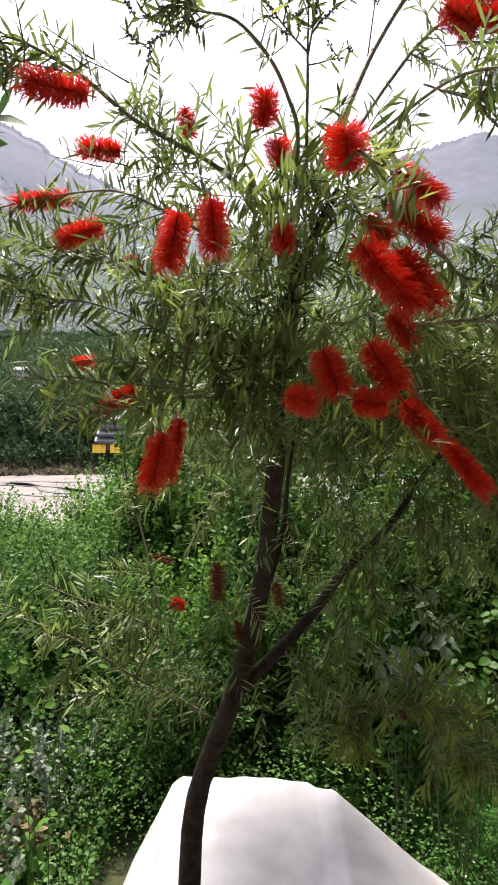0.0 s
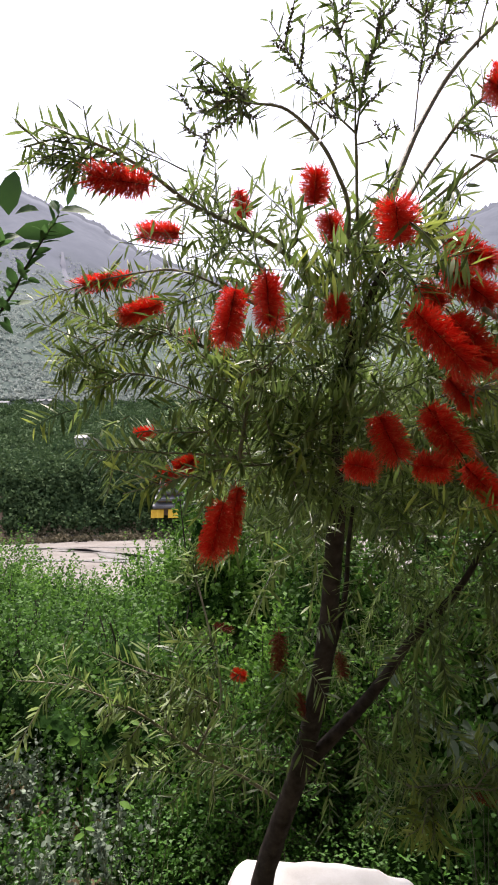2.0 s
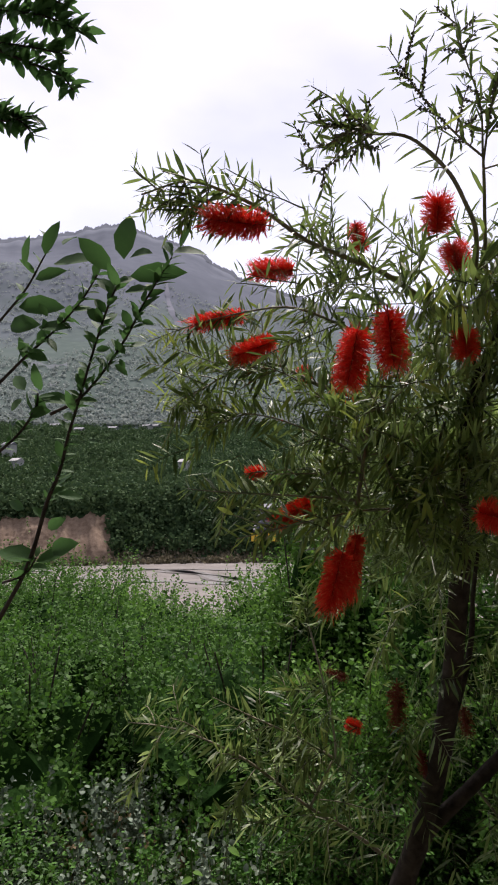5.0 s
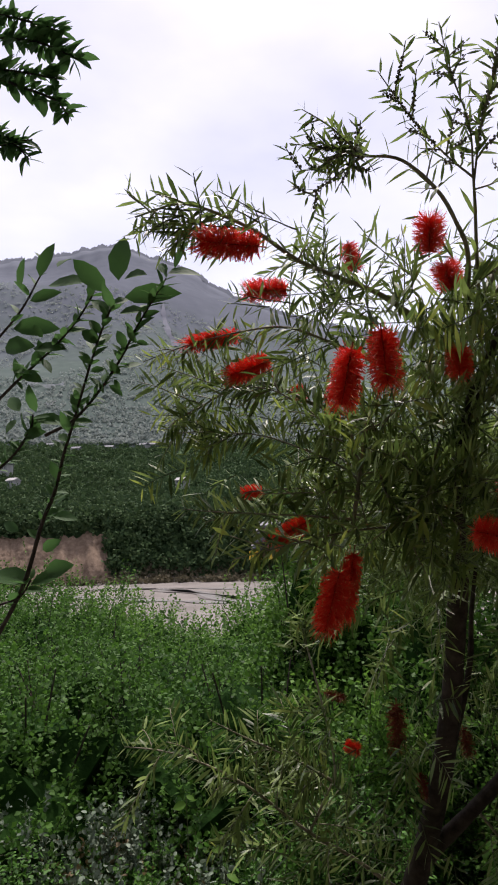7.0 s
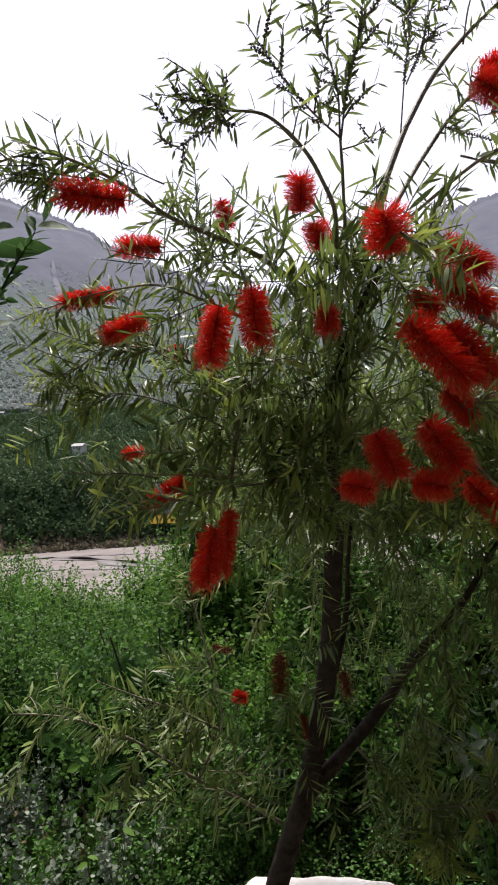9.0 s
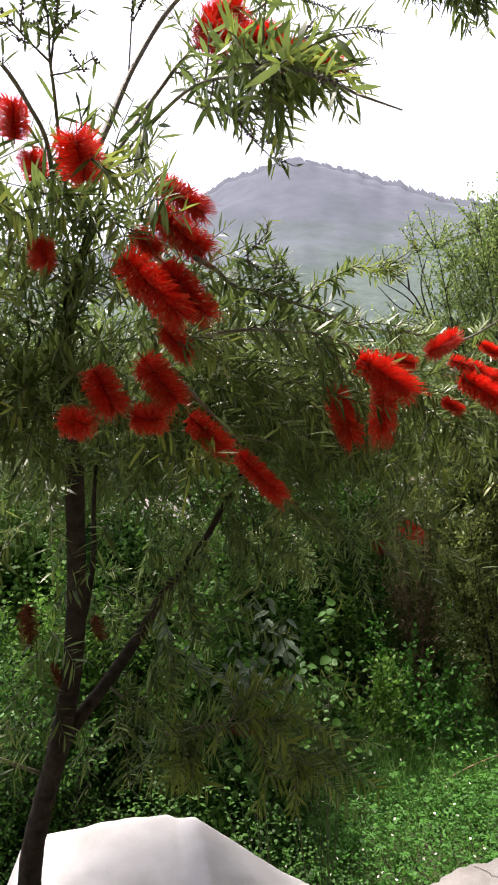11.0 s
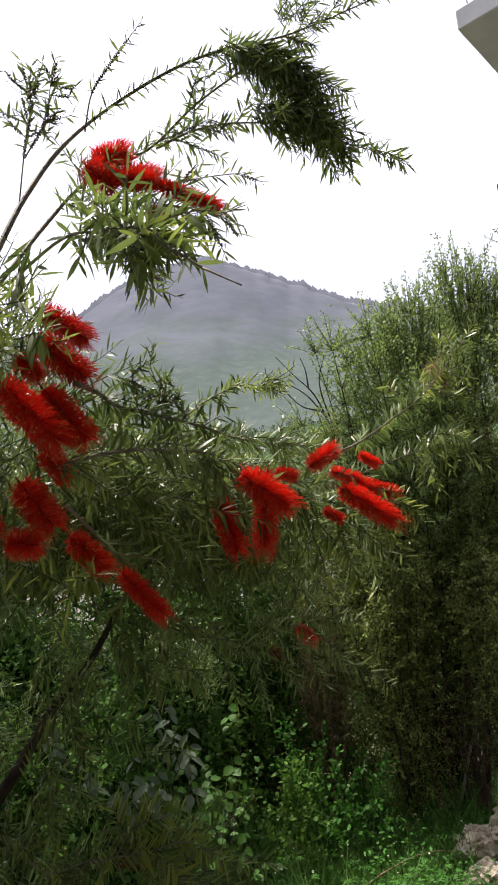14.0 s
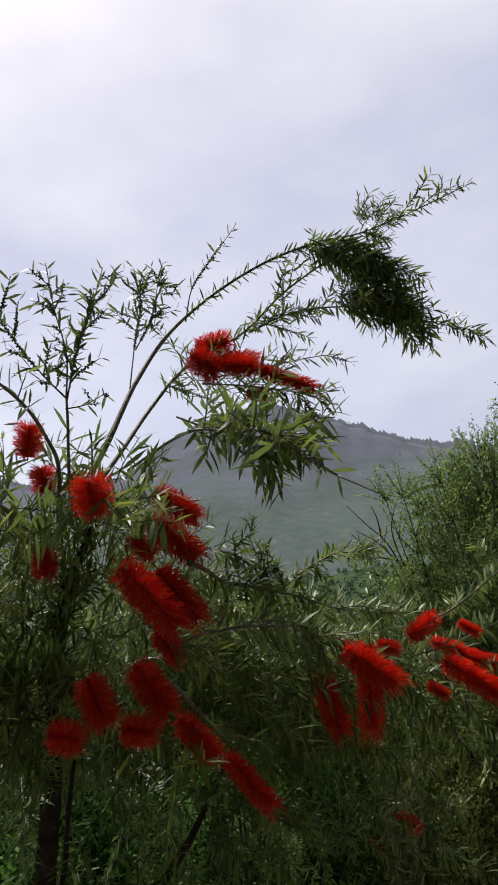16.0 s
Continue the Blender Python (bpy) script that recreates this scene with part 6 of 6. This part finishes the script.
for i in range(22):
    x, y = r.uniform(1.2, 2.75), r.uniform(3.05, 4.4)
    palmate_weed((x, y, ground_z(x, y)), r.uniform(0.2, 0.36), r.integers(5, 9), 500 + i)
for i in range(16):
    x, y = r.uniform(-2.1, -1.0), r.uniform(2.4, 3.6)
    shrub("weed_bush", (x, y, ground_z(x, y)), r.uniform(0.3, 0.55), 0.26, 7, 640 + i, (WEED_LEAF, WEED_LEAF, CLOVER, DRY_LEAF)[i % 4], 0.065, "low broad-leaved weed beside the sheeted heap", "plant", BROAD, 7, 0.16, 0.035, 0.004, TWIG, 0.4, 0.05, 0.36, "weeds by the sheeted heap")
for i in range(5):
    p = ((-1.9, 4.3), (-2.3, 4.5), (-2.1, 4.1), (-1.6, 4.2), (-2.6, 4.3))[i]
    shrub("dry_weed", (*p, ground_z(*p)), 0.7, 0.3, 7, 520 + i, DRY_LEAF, 0.04, "reddish withering weed on the bank", "plant", BROAD, 8, 0.2, 0.04, 0.005, DRY, 0.5, 0.1, 0.35, "withering weeds")
# thicket that falls away to the river: low where the river bed shows, higher on either side
TOP_AZ = [-50, -33, -29, -24, -20, -16, -14.4, -13, -9, -4, 4, 14]
TOP_EL = [-1.4, -1.4, -1.7, -3.4, -5.4, -7.4, -7.2, -3.2, -2.0, -0.5, 1.0, 2.0]
for i in range(62):
    d = 5.5 + 28 * (i / 62) ** 1.5
    az = -44 + 50 * ((i * 0.618034) % 1.0)
    x, y = d * math.sin(radians(az)), d * math.cos(radians(az))
    z = ground_z(x, y)
    h = EYE_Z + d * math.tan(radians(np.interp(az, TOP_AZ, TOP_EL))) - z - 0.05 - r.uniform(0, 0.35) * min(1, d / 14)
    if h < 0.5 or (d < 9 and az > -12) or (d > 14 and az > -4):
        continue
    h = min(h, 1.0 + d * 0.16) if d < 12 else h
    f_ = 0.75 + 0.05 * d
    dome_bush((x, y, z), h, min(0.62 * h, 2.4) + 0.3, 140 + i, BRIGHT_BUSH if i % 2 and d > 10 else BUSH_LEAF, 0.041 * f_, "dense fresh green bush on the slope above the river", 0.024 * f_, 0.125 * f_)
for i in range(13):
    az, d = -46 + 26 * i / 12 + r.uniform(-0.6, 0.6), r.uniform(19, 27)
    x, y = d * math.sin(radians(az)), d * math.cos(radians(az))
    z = ground_z(x, y)
    h = EYE_Z + d * math.tan(radians(np.interp(az, TOP_AZ, TOP_EL) - r.uniform(0.1, 0.8))) - z
    dome_bush((x, y, z), h, 2.4, 700 + i, BUSH_LEAF, 0.085, "dense fresh green bush at the brink of the slope", 0.055, 0.3)
# dense bushes that close the view behind the crown
for k, (x, y, top_, w) in enumerate(((0.25, 5.7, 2.05, 0.85), (1.05, 5.5, 2.1, 0.9), (1.8, 6.4, 1.8, 0.75), (2.6, 6.8, 1.75, 0.8), (0.7, 4.2, 0.75, 0.5))):
    z = ground_z(x, y)
    dome_bush((x, y, z), top_ - z, w, 330 + k, BUSH_LEAF, 0.05, "dense dark green bush behind the crown", 0.024, 0.075, "bushes behind the tree")
# taller bush that stands before the far end of the river bed
for k, (x, y, top_, w) in enumerate(((-1.12, 7.3, 2.15, 0.75), (-0.4, 7.2, 2.1, 0.8), (-1.35, 6.5, 0.45, 0.5), (-0.7, 6.3, 0.5, 0.6), (0.3, 6.9, 1.7, 0.7))):
    z = ground_z(x, y)
    dome_bush((x, y, z), top_ - z, w, 300 + k, BRIGHT_BUSH, 0.054, "tall rounded bright green bush behind the tree", 0.024, 0.058 if k < 2 else 0.09)

# ---- young fruit tree on the left ----
sapling = empty("young_fruit_tree", (-1.75, 1.8, -0.75), "young fruit tree with slender twigs and broad oval leaves", "tree")
BLADE_MESHES = []
for k in range(3):
    tpl, fc = BROAD
    me = bpy.data.meshes.new("leaf")
    v = tpl.copy()
    v[:, 0] *= 0.2 + 0.025 * k
    v[:, 2] *= 0.6 + 0.25 * k
    me.from_pydata(v, [], fc)
    me.materials.append(APPLE_LEAF)
    me.polygons.foreach_set("use_smooth", [True] * len(me.polygons))
    me.update()
    BLADE_MESHES.append(me)


def fruit_leaf(twig, base, tip, k=0, up=(0.1, -0.45, 0.9)):
    base, tip = np.asarray(base, float), np.asarray(tip, float)
    size = np.linalg.norm(tip - base)
    w = (tip - base) / size
    side = unit(np.cross(w, up))
    m = Matrix((side, w, np.cross(side, w))).transposed().to_4x4()
    q = new("leaf", BLADE_MESHES[k % 3])
    q.parent, q.matrix_parent_inverse = twig, world_of(twig).inverted()
    q.matrix_basis = Matrix.Translation(base) @ m @ Matrix.Diagonal((size, size, size, 1))


def fruit_twig(points, r0, r1, seed, n, long, begin=0.25, lean=60, tuft=0):
    """A twig of the sapling with each broad leaf as its own part, and a tuft of larger ones at its tip."""
    r = np.random.default_rng(seed)
    path = smooth_path(points)
    v, f = tube(path, r0, r1, 6, r, 0.05)
    twig = link("twig", v, f, DARK_TWIG, sapling, smooth=True)
    total = np.linalg.norm(np.diff(path, axis=0), axis=1).sum()
    at, ways, u = along(path, total * (1 - begin) / max(n, 1), r, lean=lean, jitter=18, droop=0.0, start=begin)
    for i, (p, w) in enumerate(zip(at, ways)):
        w = unit(w * (1, 0.4, 0.75) + (0, 0, 0.12))
        fruit_leaf(twig, p, p + w * long * r.uniform(0.5, 1.25), i, r.normal(0, 0.3, 3) + (0, -0.35, 0.9))
    for i in range(tuft):
        a = i * 2.4 + r.uniform(0, 0.6)
        w = unit((math.cos(a), 0.3 * math.sin(a), r.uniform(-0.05, 0.8)))
        fruit_leaf(twig, path[-1] - (0, 0, r.uniform(0, 0.02)), path[-1] + w * long * r.uniform(1.4, 2.3), i, r.normal(0, 0.25, 3) + (0, -0.4, 0.9))
    return twig


main = fruit_twig([(-1.022, 1.500, 1.522), (-0.900, 1.450, 1.685), (-0.837, 1.420, 1.828), (-0.794, 1.400, 1.902), (-0.763, 1.380, 1.981), (-0.729, 1.370, 2.072), (-0.694, 1.360, 2.169), (-0.666, 1.360, 2.249), (-0.641, 1.360, 2.304)], 0.0055, 0.002, 401, 66, 0.038, 0.42)
side_twig = fruit_twig([(-0.809, 1.380, 2.025), (-0.736, 1.370, 2.054), (-0.672, 1.360, 2.111), (-0.620, 1.360, 2.183), (-0.580, 1.350, 2.245), (-0.545, 1.350, 2.299), (-0.514, 1.350, 2.346)], 0.004, 0.0015, 402, 62, 0.037, 0.2)
left_twig = fruit_twig([(-0.985, 1.420, 2.095), (-0.887, 1.400, 2.165), (-0.799, 1.380, 2.219), (-0.733, 1.370, 2.276), (-0.691, 1.360, 2.327)], 0.004, 0.0018, 403, 44, 0.042, 0.25)
far_twig = fruit_twig([(-0.975, 1.420, 2.256), (-0.891, 1.400, 2.325), (-0.852, 1.400, 2.389), (-0.828, 1.400, 2.428)], 0.003, 0.0015, 404, 8, 0.04, 0.2)
low_twig = fruit_twig([(-0.980, 1.420, 1.935), (-0.897, 1.400, 1.989), (-0.858, 1.400, 2.045), (-0.853, 1.400, 2.078)], 0.004, 0.002, 405, 20, 0.042, 0.2)
fruit_twig([(-0.969, 1.460, 1.646), (-0.905, 1.450, 1.667), (-0.872, 1.440, 1.706)], 0.003, 0.002, 407, 8, 0.05, 0.2, tuft=2)
SAPLING_LEAVES = (
    (main, (-0.870, 1.360, 2.363), (-0.844, 1.325, 2.420)), (main, (-0.820, 1.360, 2.385), (-0.792, 1.360, 2.468)), (main, (-0.776, 1.360, 2.404), (-0.764, 1.395, 2.444)), (main, (-0.656, 1.360, 2.332), (-0.733, 1.343, 2.415)),
    (main, (-0.628, 1.360, 2.356), (-0.629, 1.378, 2.475)), (main, (-0.614, 1.360, 2.359), (-0.555, 1.325, 2.359)), (main, (-0.614, 1.360, 2.317), (-0.486, 1.360, 2.319)), (main, (-0.649, 1.360, 2.285), (-0.624, 1.395, 2.337)),
    (main, (-0.625, 1.360, 2.282), (-0.562, 1.343, 2.283)), (main, (-0.649, 1.360, 2.282), (-0.702, 1.378, 2.332)), (main, (-0.637, 1.360, 2.294), (-0.653, 1.325, 2.338)), (main, (-0.673, 1.360, 2.217), (-0.717, 1.360, 2.257)),
    (main, (-0.677, 1.360, 2.209), (-0.659, 1.395, 2.253)), (main, (-0.686, 1.360, 2.174), (-0.712, 1.342, 2.189)), (main, (-0.692, 1.360, 2.157), (-0.666, 1.378, 2.168)), (main, (-0.739, 1.360, 2.027), (-0.744, 1.325, 2.065)),
    (side_twig, (-0.595, 1.355, 2.223), (-0.537, 1.320, 2.259)), (side_twig, (-0.584, 1.355, 2.213), (-0.557, 1.355, 2.206)), (side_twig, (-0.611, 1.355, 2.158), (-0.585, 1.390, 2.178)), (side_twig, (-0.621, 1.355, 2.143), (-0.638, 1.338, 2.172)),
    (side_twig, (-0.646, 1.355, 2.122), (-0.619, 1.372, 2.102)), (side_twig, (-0.584, 1.355, 2.209), (-0.592, 1.320, 2.238)), (side_twig, (-0.634, 1.355, 2.134), (-0.621, 1.355, 2.111)), (side_twig, (-0.513, 1.355, 2.358), (-0.445, 1.390, 2.371)),
    (side_twig, (-0.497, 1.355, 2.367), (-0.467, 1.338, 2.421)), (side_twig, (-0.515, 1.355, 2.358), (-0.540, 1.372, 2.395)), (side_twig, (-0.657, 1.355, 2.107), (-0.650, 1.320, 2.127)), (left_twig, (-0.809, 1.380, 2.371), (-0.691, 1.345, 2.366)),
    (left_twig, (-0.855, 1.380, 2.339), (-0.781, 1.380, 2.358)), (left_twig, (-0.896, 1.380, 2.277), (-0.800, 1.415, 2.287)), (left_twig, (-0.845, 1.380, 2.226), (-0.755, 1.362, 2.219)), (left_twig, (-0.766, 1.380, 2.258), (-0.719, 1.398, 2.269)),
    (left_twig, (-0.916, 1.380, 2.234), (-0.832, 1.345, 2.226)), (left_twig, (-0.821, 1.380, 2.249), (-0.846, 1.380, 2.284)), (left_twig, (-0.869, 1.380, 2.170), (-0.917, 1.415, 2.205)), (left_twig, (-0.869, 1.380, 2.170), (-0.814, 1.362, 2.148)),
    (left_twig, (-0.791, 1.380, 2.256), (-0.766, 1.398, 2.236)), (low_twig, (-0.845, 1.400, 2.083), (-0.849, 1.365, 2.138)), (low_twig, (-0.847, 1.400, 2.067), (-0.768, 1.400, 2.060)), (low_twig, (-0.886, 1.400, 2.087), (-0.940, 1.435, 2.135)),
    (low_twig, (-0.875, 1.400, 2.031), (-0.814, 1.382, 2.035)), (low_twig, (-0.910, 1.400, 2.015), (-0.875, 1.418, 1.997)), (low_twig, (-0.896, 1.400, 2.069), (-0.898, 1.365, 2.036)), (low_twig, (-0.829, 1.400, 2.029), (-0.865, 1.400, 2.077)),
    (main, (-0.840, 1.450, 1.722), (-0.765, 1.415, 1.741)), (main, (-0.856, 1.450, 1.795), (-0.892, 1.450, 1.823)), (main, (-0.831, 1.450, 1.850), (-0.778, 1.485, 1.845)), (main, (-0.850, 1.450, 1.772), (-0.801, 1.432, 1.794)),
    (main, (-0.912, 1.450, 1.815), (-0.966, 1.468, 1.839)), (main, (-0.826, 1.450, 1.868), (-0.782, 1.415, 1.893)),
)
for k, (t_, b_, e_) in enumerate(SAPLING_LEAVES):
    fruit_leaf(t_, b_, e_, k, (0.25 * math.sin(k * 2.3), -1.0, 0.45 + 0.4 * math.sin(k * 1.7)))


def bare_limb(points, r0, r1, seed):
    v, f = tube(smooth_path(points), r0, r1, 7, np.random.default_rng(seed), 0.05)
    link("limb", v, f, DARK_TWIG, sapling, smooth=True)


bare_limb([(-1.75, 1.8, -0.8), (-1.7, 1.7, -0.2), (-1.4, 1.6, 0.55), (-1.022, 1.500, 1.522)], 0.02, 0.0055, 61)
bare_limb([(-1.74, 1.8, -0.5), (-1.85, 1.8, 0.8), (-1.8, 1.75, 1.9), (-1.735, 1.700, 3.579)], 0.02, 0.006, 62)
# crown of the older fruit tree that hangs in from above
fruit_twig([(-1.735, 1.700, 3.579), (-1.345, 1.600, 3.267), (-1.048, 1.500, 3.020), (-0.853, 1.450, 2.889), (-0.790, 1.420, 2.815)], 0.006, 0.002, 408, 200, 0.047, 0.3)
fruit_twig([(-1.419, 1.600, 3.210), (-1.152, 1.500, 3.070), (-0.972, 1.460, 2.993), (-0.833, 1.440, 2.931)], 0.005, 0.002, 411, 160, 0.046, 0.2)
fruit_twig([(-1.432, 1.600, 3.466), (-1.159, 1.500, 3.252), (-0.928, 1.460, 3.124), (-0.821, 1.440, 3.056)], 0.005, 0.002, 412, 150, 0.046, 0.2)
fruit_twig([(-1.406, 1.600, 2.962), (-1.143, 1.500, 2.853), (-1.014, 1.460, 2.794), (-0.906, 1.440, 2.780)], 0.004, 0.002, 413, 100, 0.043, 0.2)
fruit_twig([(-1.413, 1.600, 3.103), (-1.111, 1.500, 2.903), (-0.959, 1.450, 2.787), (-0.911, 1.450, 2.735)], 0.005, 0.002, 409, 160, 0.043, 0.2)
fruit_twig([(-1.345, 1.600, 3.267), (-1.052, 1.500, 3.133), (-0.888, 1.450, 3.047), (-0.763, 1.420, 2.955)], 0.005, 0.002, 410, 170, 0.047, 0.2)

# ---- far bank: woods, cliff, houses ----
def bank_at(az, r):
    x, y = r * math.sin(radians(az)), r * math.cos(radians(az))
    return x, y, ground_z(x, y)


r = np.random.default_rng(21)
at, ways, size = [], [], []
for i in range(8200):
    az = r.uniform(-38, 36) if i % 4 == 0 else r.uniform(-38, -6)
    d = bank_edge(az) + (4 + 215 * r.uniform() ** 1.15 if i % 5 else r.uniform(9, 50))
    if -36 < az < -25.0 and d < bank_edge(az) + 14:
        continue
    x, y, z = bank_at(az, d)
    tall = d < bank_edge(az) + 60
    h, w = (r.uniform(4, 8), r.uniform(1.2, 2.4)) if tall else (r.uniform(2, 4), r.uniform(1.3, 2.4))
    k = 32 if tall else 22
    p = r.normal(0, 1, (k, 3))
    p = p / np.linalg.norm(p, axis=1, keepdims=True) * r.uniform(0.5, 1.0, (k, 1)) * (w, w, h * 0.5)
    at.append(p + (x, y, z + h * 0.55))
    ways.append(r.normal(0, 0.7, (k, 3)) + (0, -0.2, 0.2))
    size.append(r.uniform(0.7, 1.4, k))
n_woods = len(at)
for i in range(1700):
    az = r.uniform(-38, 36)
    d = bank_edge(az) + r.uniform(-4, 8)
    x, y, z = bank_at(az, d)
    h, w = r.uniform(1.2, 3.0), r.uniform(0.8, 1.8)
    if -36 < az < -25.0 and d > bank_edge(az):
        continue
    p = r.normal(0, 1, (16, 3))
    p = p / np.linalg.norm(p, axis=1, keepdims=True) * r.uniform(0.5, 1.0, (16, 1)) * (w, w, h * 0.5)
    at.append(p + (x, y, z + h * 0.4))
    ways.append(r.normal(0, 0.7, (16, 3)) + (0, -0.2, 0.2))
    size.append(r.uniform(0.6, 1.2, 16))
for name_, mat_, sl, lab in (("bank_scrub", SCRUB, slice(n_woods, None), "dry brownish scrub along the far river bank"), ):
    a_, w_, s_ = np.vstack(at[sl]), np.vstack(ways[sl]), np.concatenate(size[sl])
    tagged(leaves(name_, a_, w_, s_, s_ * 0.45, mat_, None, SMALL, r.normal(0, 1, (len(a_), 3))), lab, "scrub", kind="stuff")
at, ways, size = np.vstack(at[:n_woods]), np.vstack(ways[:n_woods]), np.concatenate(size[:n_woods])
tagged(leaves("far_woods", at, ways, size, size * 0.5, WOODS, None, SMALL, r.normal(0, 1, (len(at), 3))), "dark mixed woods on the far bank and hillside", "forest", kind="stuff")

# bare earth cliff
cliff = Heap()
n, m_ = 110, 30
v = []
for j in range(m_):
    u = j / (m_ - 1)
    for i in range(n):
        az = -36 + 11.6 * i / (n - 1)
        e = bank_edge(az)
        d = e + 1 + 13 * u + 1.6 * wobble(az, u * 2, 1.1) + 0.8 * abs(wobble(az + 0.5 * u, u * 2.5, 4.0)) + 0.5 * abs(wobble(az - 0.3 * u, u * 5, 11.0))
        x, y = d * math.sin(radians(az)), d * math.cos(radians(az))
        fade = min(1, (n - 1 - i) / 5) * (0.93 + 0.14 * wobble(az, 0, 0.7) + 0.05 * wobble(az, 1.3, 2.3) + 0.035 * wobble(az, 4.7, 7.1))
        v.append((x, y, -14 + (16.5 * u ** 0.8 + 0.6 * wobble(az, u, 2.0)) * fade))
cliff.add(v, [(j * n + i, j * n + i + 1, (j + 1) * n + i + 1, (j + 1) * n + i) for j in range(m_ - 1) for i in range(n - 1)])
tagged(cliff.link("cliff", EARTH, smooth=True), "bare brown earth cliff above the river bed", "cliff", kind="structure")


def cottage(at, size, turn, roof_mat, label):
    """A far house: walls, pitched roof and dark windows."""
    w, d, h = size
    ob = empty("house", at, label, "house", "houses across the river")
    ob.rotation_euler.z = turn
    M = world_of(ob)

    def box(name, lo, hi, mat, parent):
        bm = bmesh.new()
        bmesh.ops.create_cube(bm, size=1, matrix=M @ Matrix.LocRotScale([(a + b) / 2 for a, b in zip(lo, hi)], None, [b - a for a, b in zip(lo, hi)]))
        return part(name, bm, mat, parent)

    wall = box("wall", (-w / 2, -d / 2, -2), (w / 2, d / 2, h), FAR_WALL, ob)
    bm = bmesh.new()
    q = [bm.verts.new(M @ Vector(c)) for c in ((-w * .56, -d * .6, h), (w * .56, -d * .6, h), (w * .56, d * .6, h), (-w * .56, d * .6, h), (-w * .56, 0, h + d * 0.3), (w * .56, 0, h + d * 0.3))]
    for idx in ((0, 1, 5, 4), (2, 3, 4, 5), (1, 2, 5), (3, 0, 4), (3, 2, 1, 0)):
        bm.faces.new([q[i] for i in idx])
    part("roof", bm, roof_mat, ob)
    for k in range(3):
        x0 = -w * 0.36 + k * w * 0.27
        box("window", (x0, -d / 2 - 0.05, h * 0.4), (x0 + w * 0.14, -d / 2 + 0.1, h * 0.8), ROOFING, wall)
    return ob


for az, d, w, h in ((-18.7, 300, 5, 2.0), (-33, 330, 5, 3.6), (-32.4, 300, 4, 2.2), (-27.5, 395, 5, 2), (-24.8, 420, 5, 2), (-29.5, 425, 6, 2), (-22, 428, 7, 2), (-21.2, 430, 4, 2), (-34.5, 425, 6, 2.5)):
    x, y, z = bank_at(az, d)
    cottage((x, y, z + (3 if d < 340 else 0.6)), (w, 4.5, h), r.uniform(-0.3, 0.3), FAR_WALL if d < 310 else ROOFING, "small white house among the far trees")
# dark riverside building with yellow sheets at its foot
x, y, z = bank_at(-11.6, bank_edge(-11.6) + 3)
shed = empty("riverside_shed", (x, y, z), "dark stepped slate shed above yellow tarpaulins on the bank", "shed")
for k in range(4):
    bm = bmesh.new()
    bmesh.ops.create_cube(bm, size=1, matrix=Matrix.LocRotScale((x, y + 1.2 * k, -3.2 + 2.4 * k), Euler((radians(18), 0, 0.12)), (10.5 - k, 4.2, 0.8)))
    part("roof", bm, ROOFING, shed, "dark slate roof strip")
    bm = bmesh.new()
    bmesh.ops.create_cube(bm, size=1, matrix=Matrix.LocRotScale((x, y + 2 + 1.2 * k, -5 + 2.4 * k), Euler((0, 0, 0.12)), (9.5 - k, 3.5, 3.2)))
    part("wall", bm, EARTH, shed)
for k, dx in enumerate((-3.6, 2.0)):
    bm = bmesh.new()
    bmesh.ops.create_grid(bm, x_segments=8, y_segments=6, size=0.5, matrix=Matrix.LocRotScale((x + dx, y - 1.6, -6.0), Euler((radians(80), 0, 0.1)), (4.2, 2.8, 1)))
    for q in bm.verts:
        q.co.y += 0.3 * math.sin(q.co.x * 3)
    bmesh.ops.solidify(bm, geom=bm.faces[:], thickness=0.1)
    part("tarpaulin", bm, YELLOW, shed, "bright yellow tarpaulin")

# ---- corner of the neighbouring house with its flat roof ----
corner = Vector((4.504, 4.600, 6.212))
house = empty("neighbouring_house", (corner.x + 3, corner.y - 1, ground_z(corner.x, corner.y)), "neighbouring house with a thick grey flat roof slab", "house")
yaw = radians(28)


def slab_box(name, lo, hi, mat, parent, label=""):
    bm = bmesh.new()
    bmesh.ops.create_cube(bm, size=1, matrix=Matrix.Translation(corner) @ Matrix.Rotation(yaw, 4, "Z") @ Matrix.LocRotScale([(a + b) / 2 for a, b in zip(lo, hi)], None, [b - a for a, b in zip(lo, hi)]))
    bmesh.ops.bevel(bm, geom=bm.edges[:], offset=0.01, segments=1, affect="EDGES")
    return part(name, bm, mat, parent, label)


slab_box("roof", (0, -5, -0.1), (6, 0, 0.1), EAVE, house, "grey concrete roof slab")
slab_box("wall", (0.9, -4.5, corner.z * -1 - 0.9), (5.6, -0.8, -0.1), WALLS, house, "pale plastered wall")
bm = bmesh.new()
bmesh.ops.create_cube(bm, size=1, matrix=Matrix.LocRotScale((6.235, 6.0, 2.35), None, (0.22, 0.22, 6.3)))
bmesh.ops.bevel(bm, geom=bm.edges[:], offset=0.015, segments=1, affect="EDGES")
part("post", bm, RED_BARK, house, "reddish-brown square post")
_v, _f = tube([corner + Vector((0.12, -0.05, 0.1)), corner + Vector((0.1, -0.05, 0.4))], 0.006, 0.006, 6)
link("rod", _v, _f, METAL, house, "thin upright metal rod")
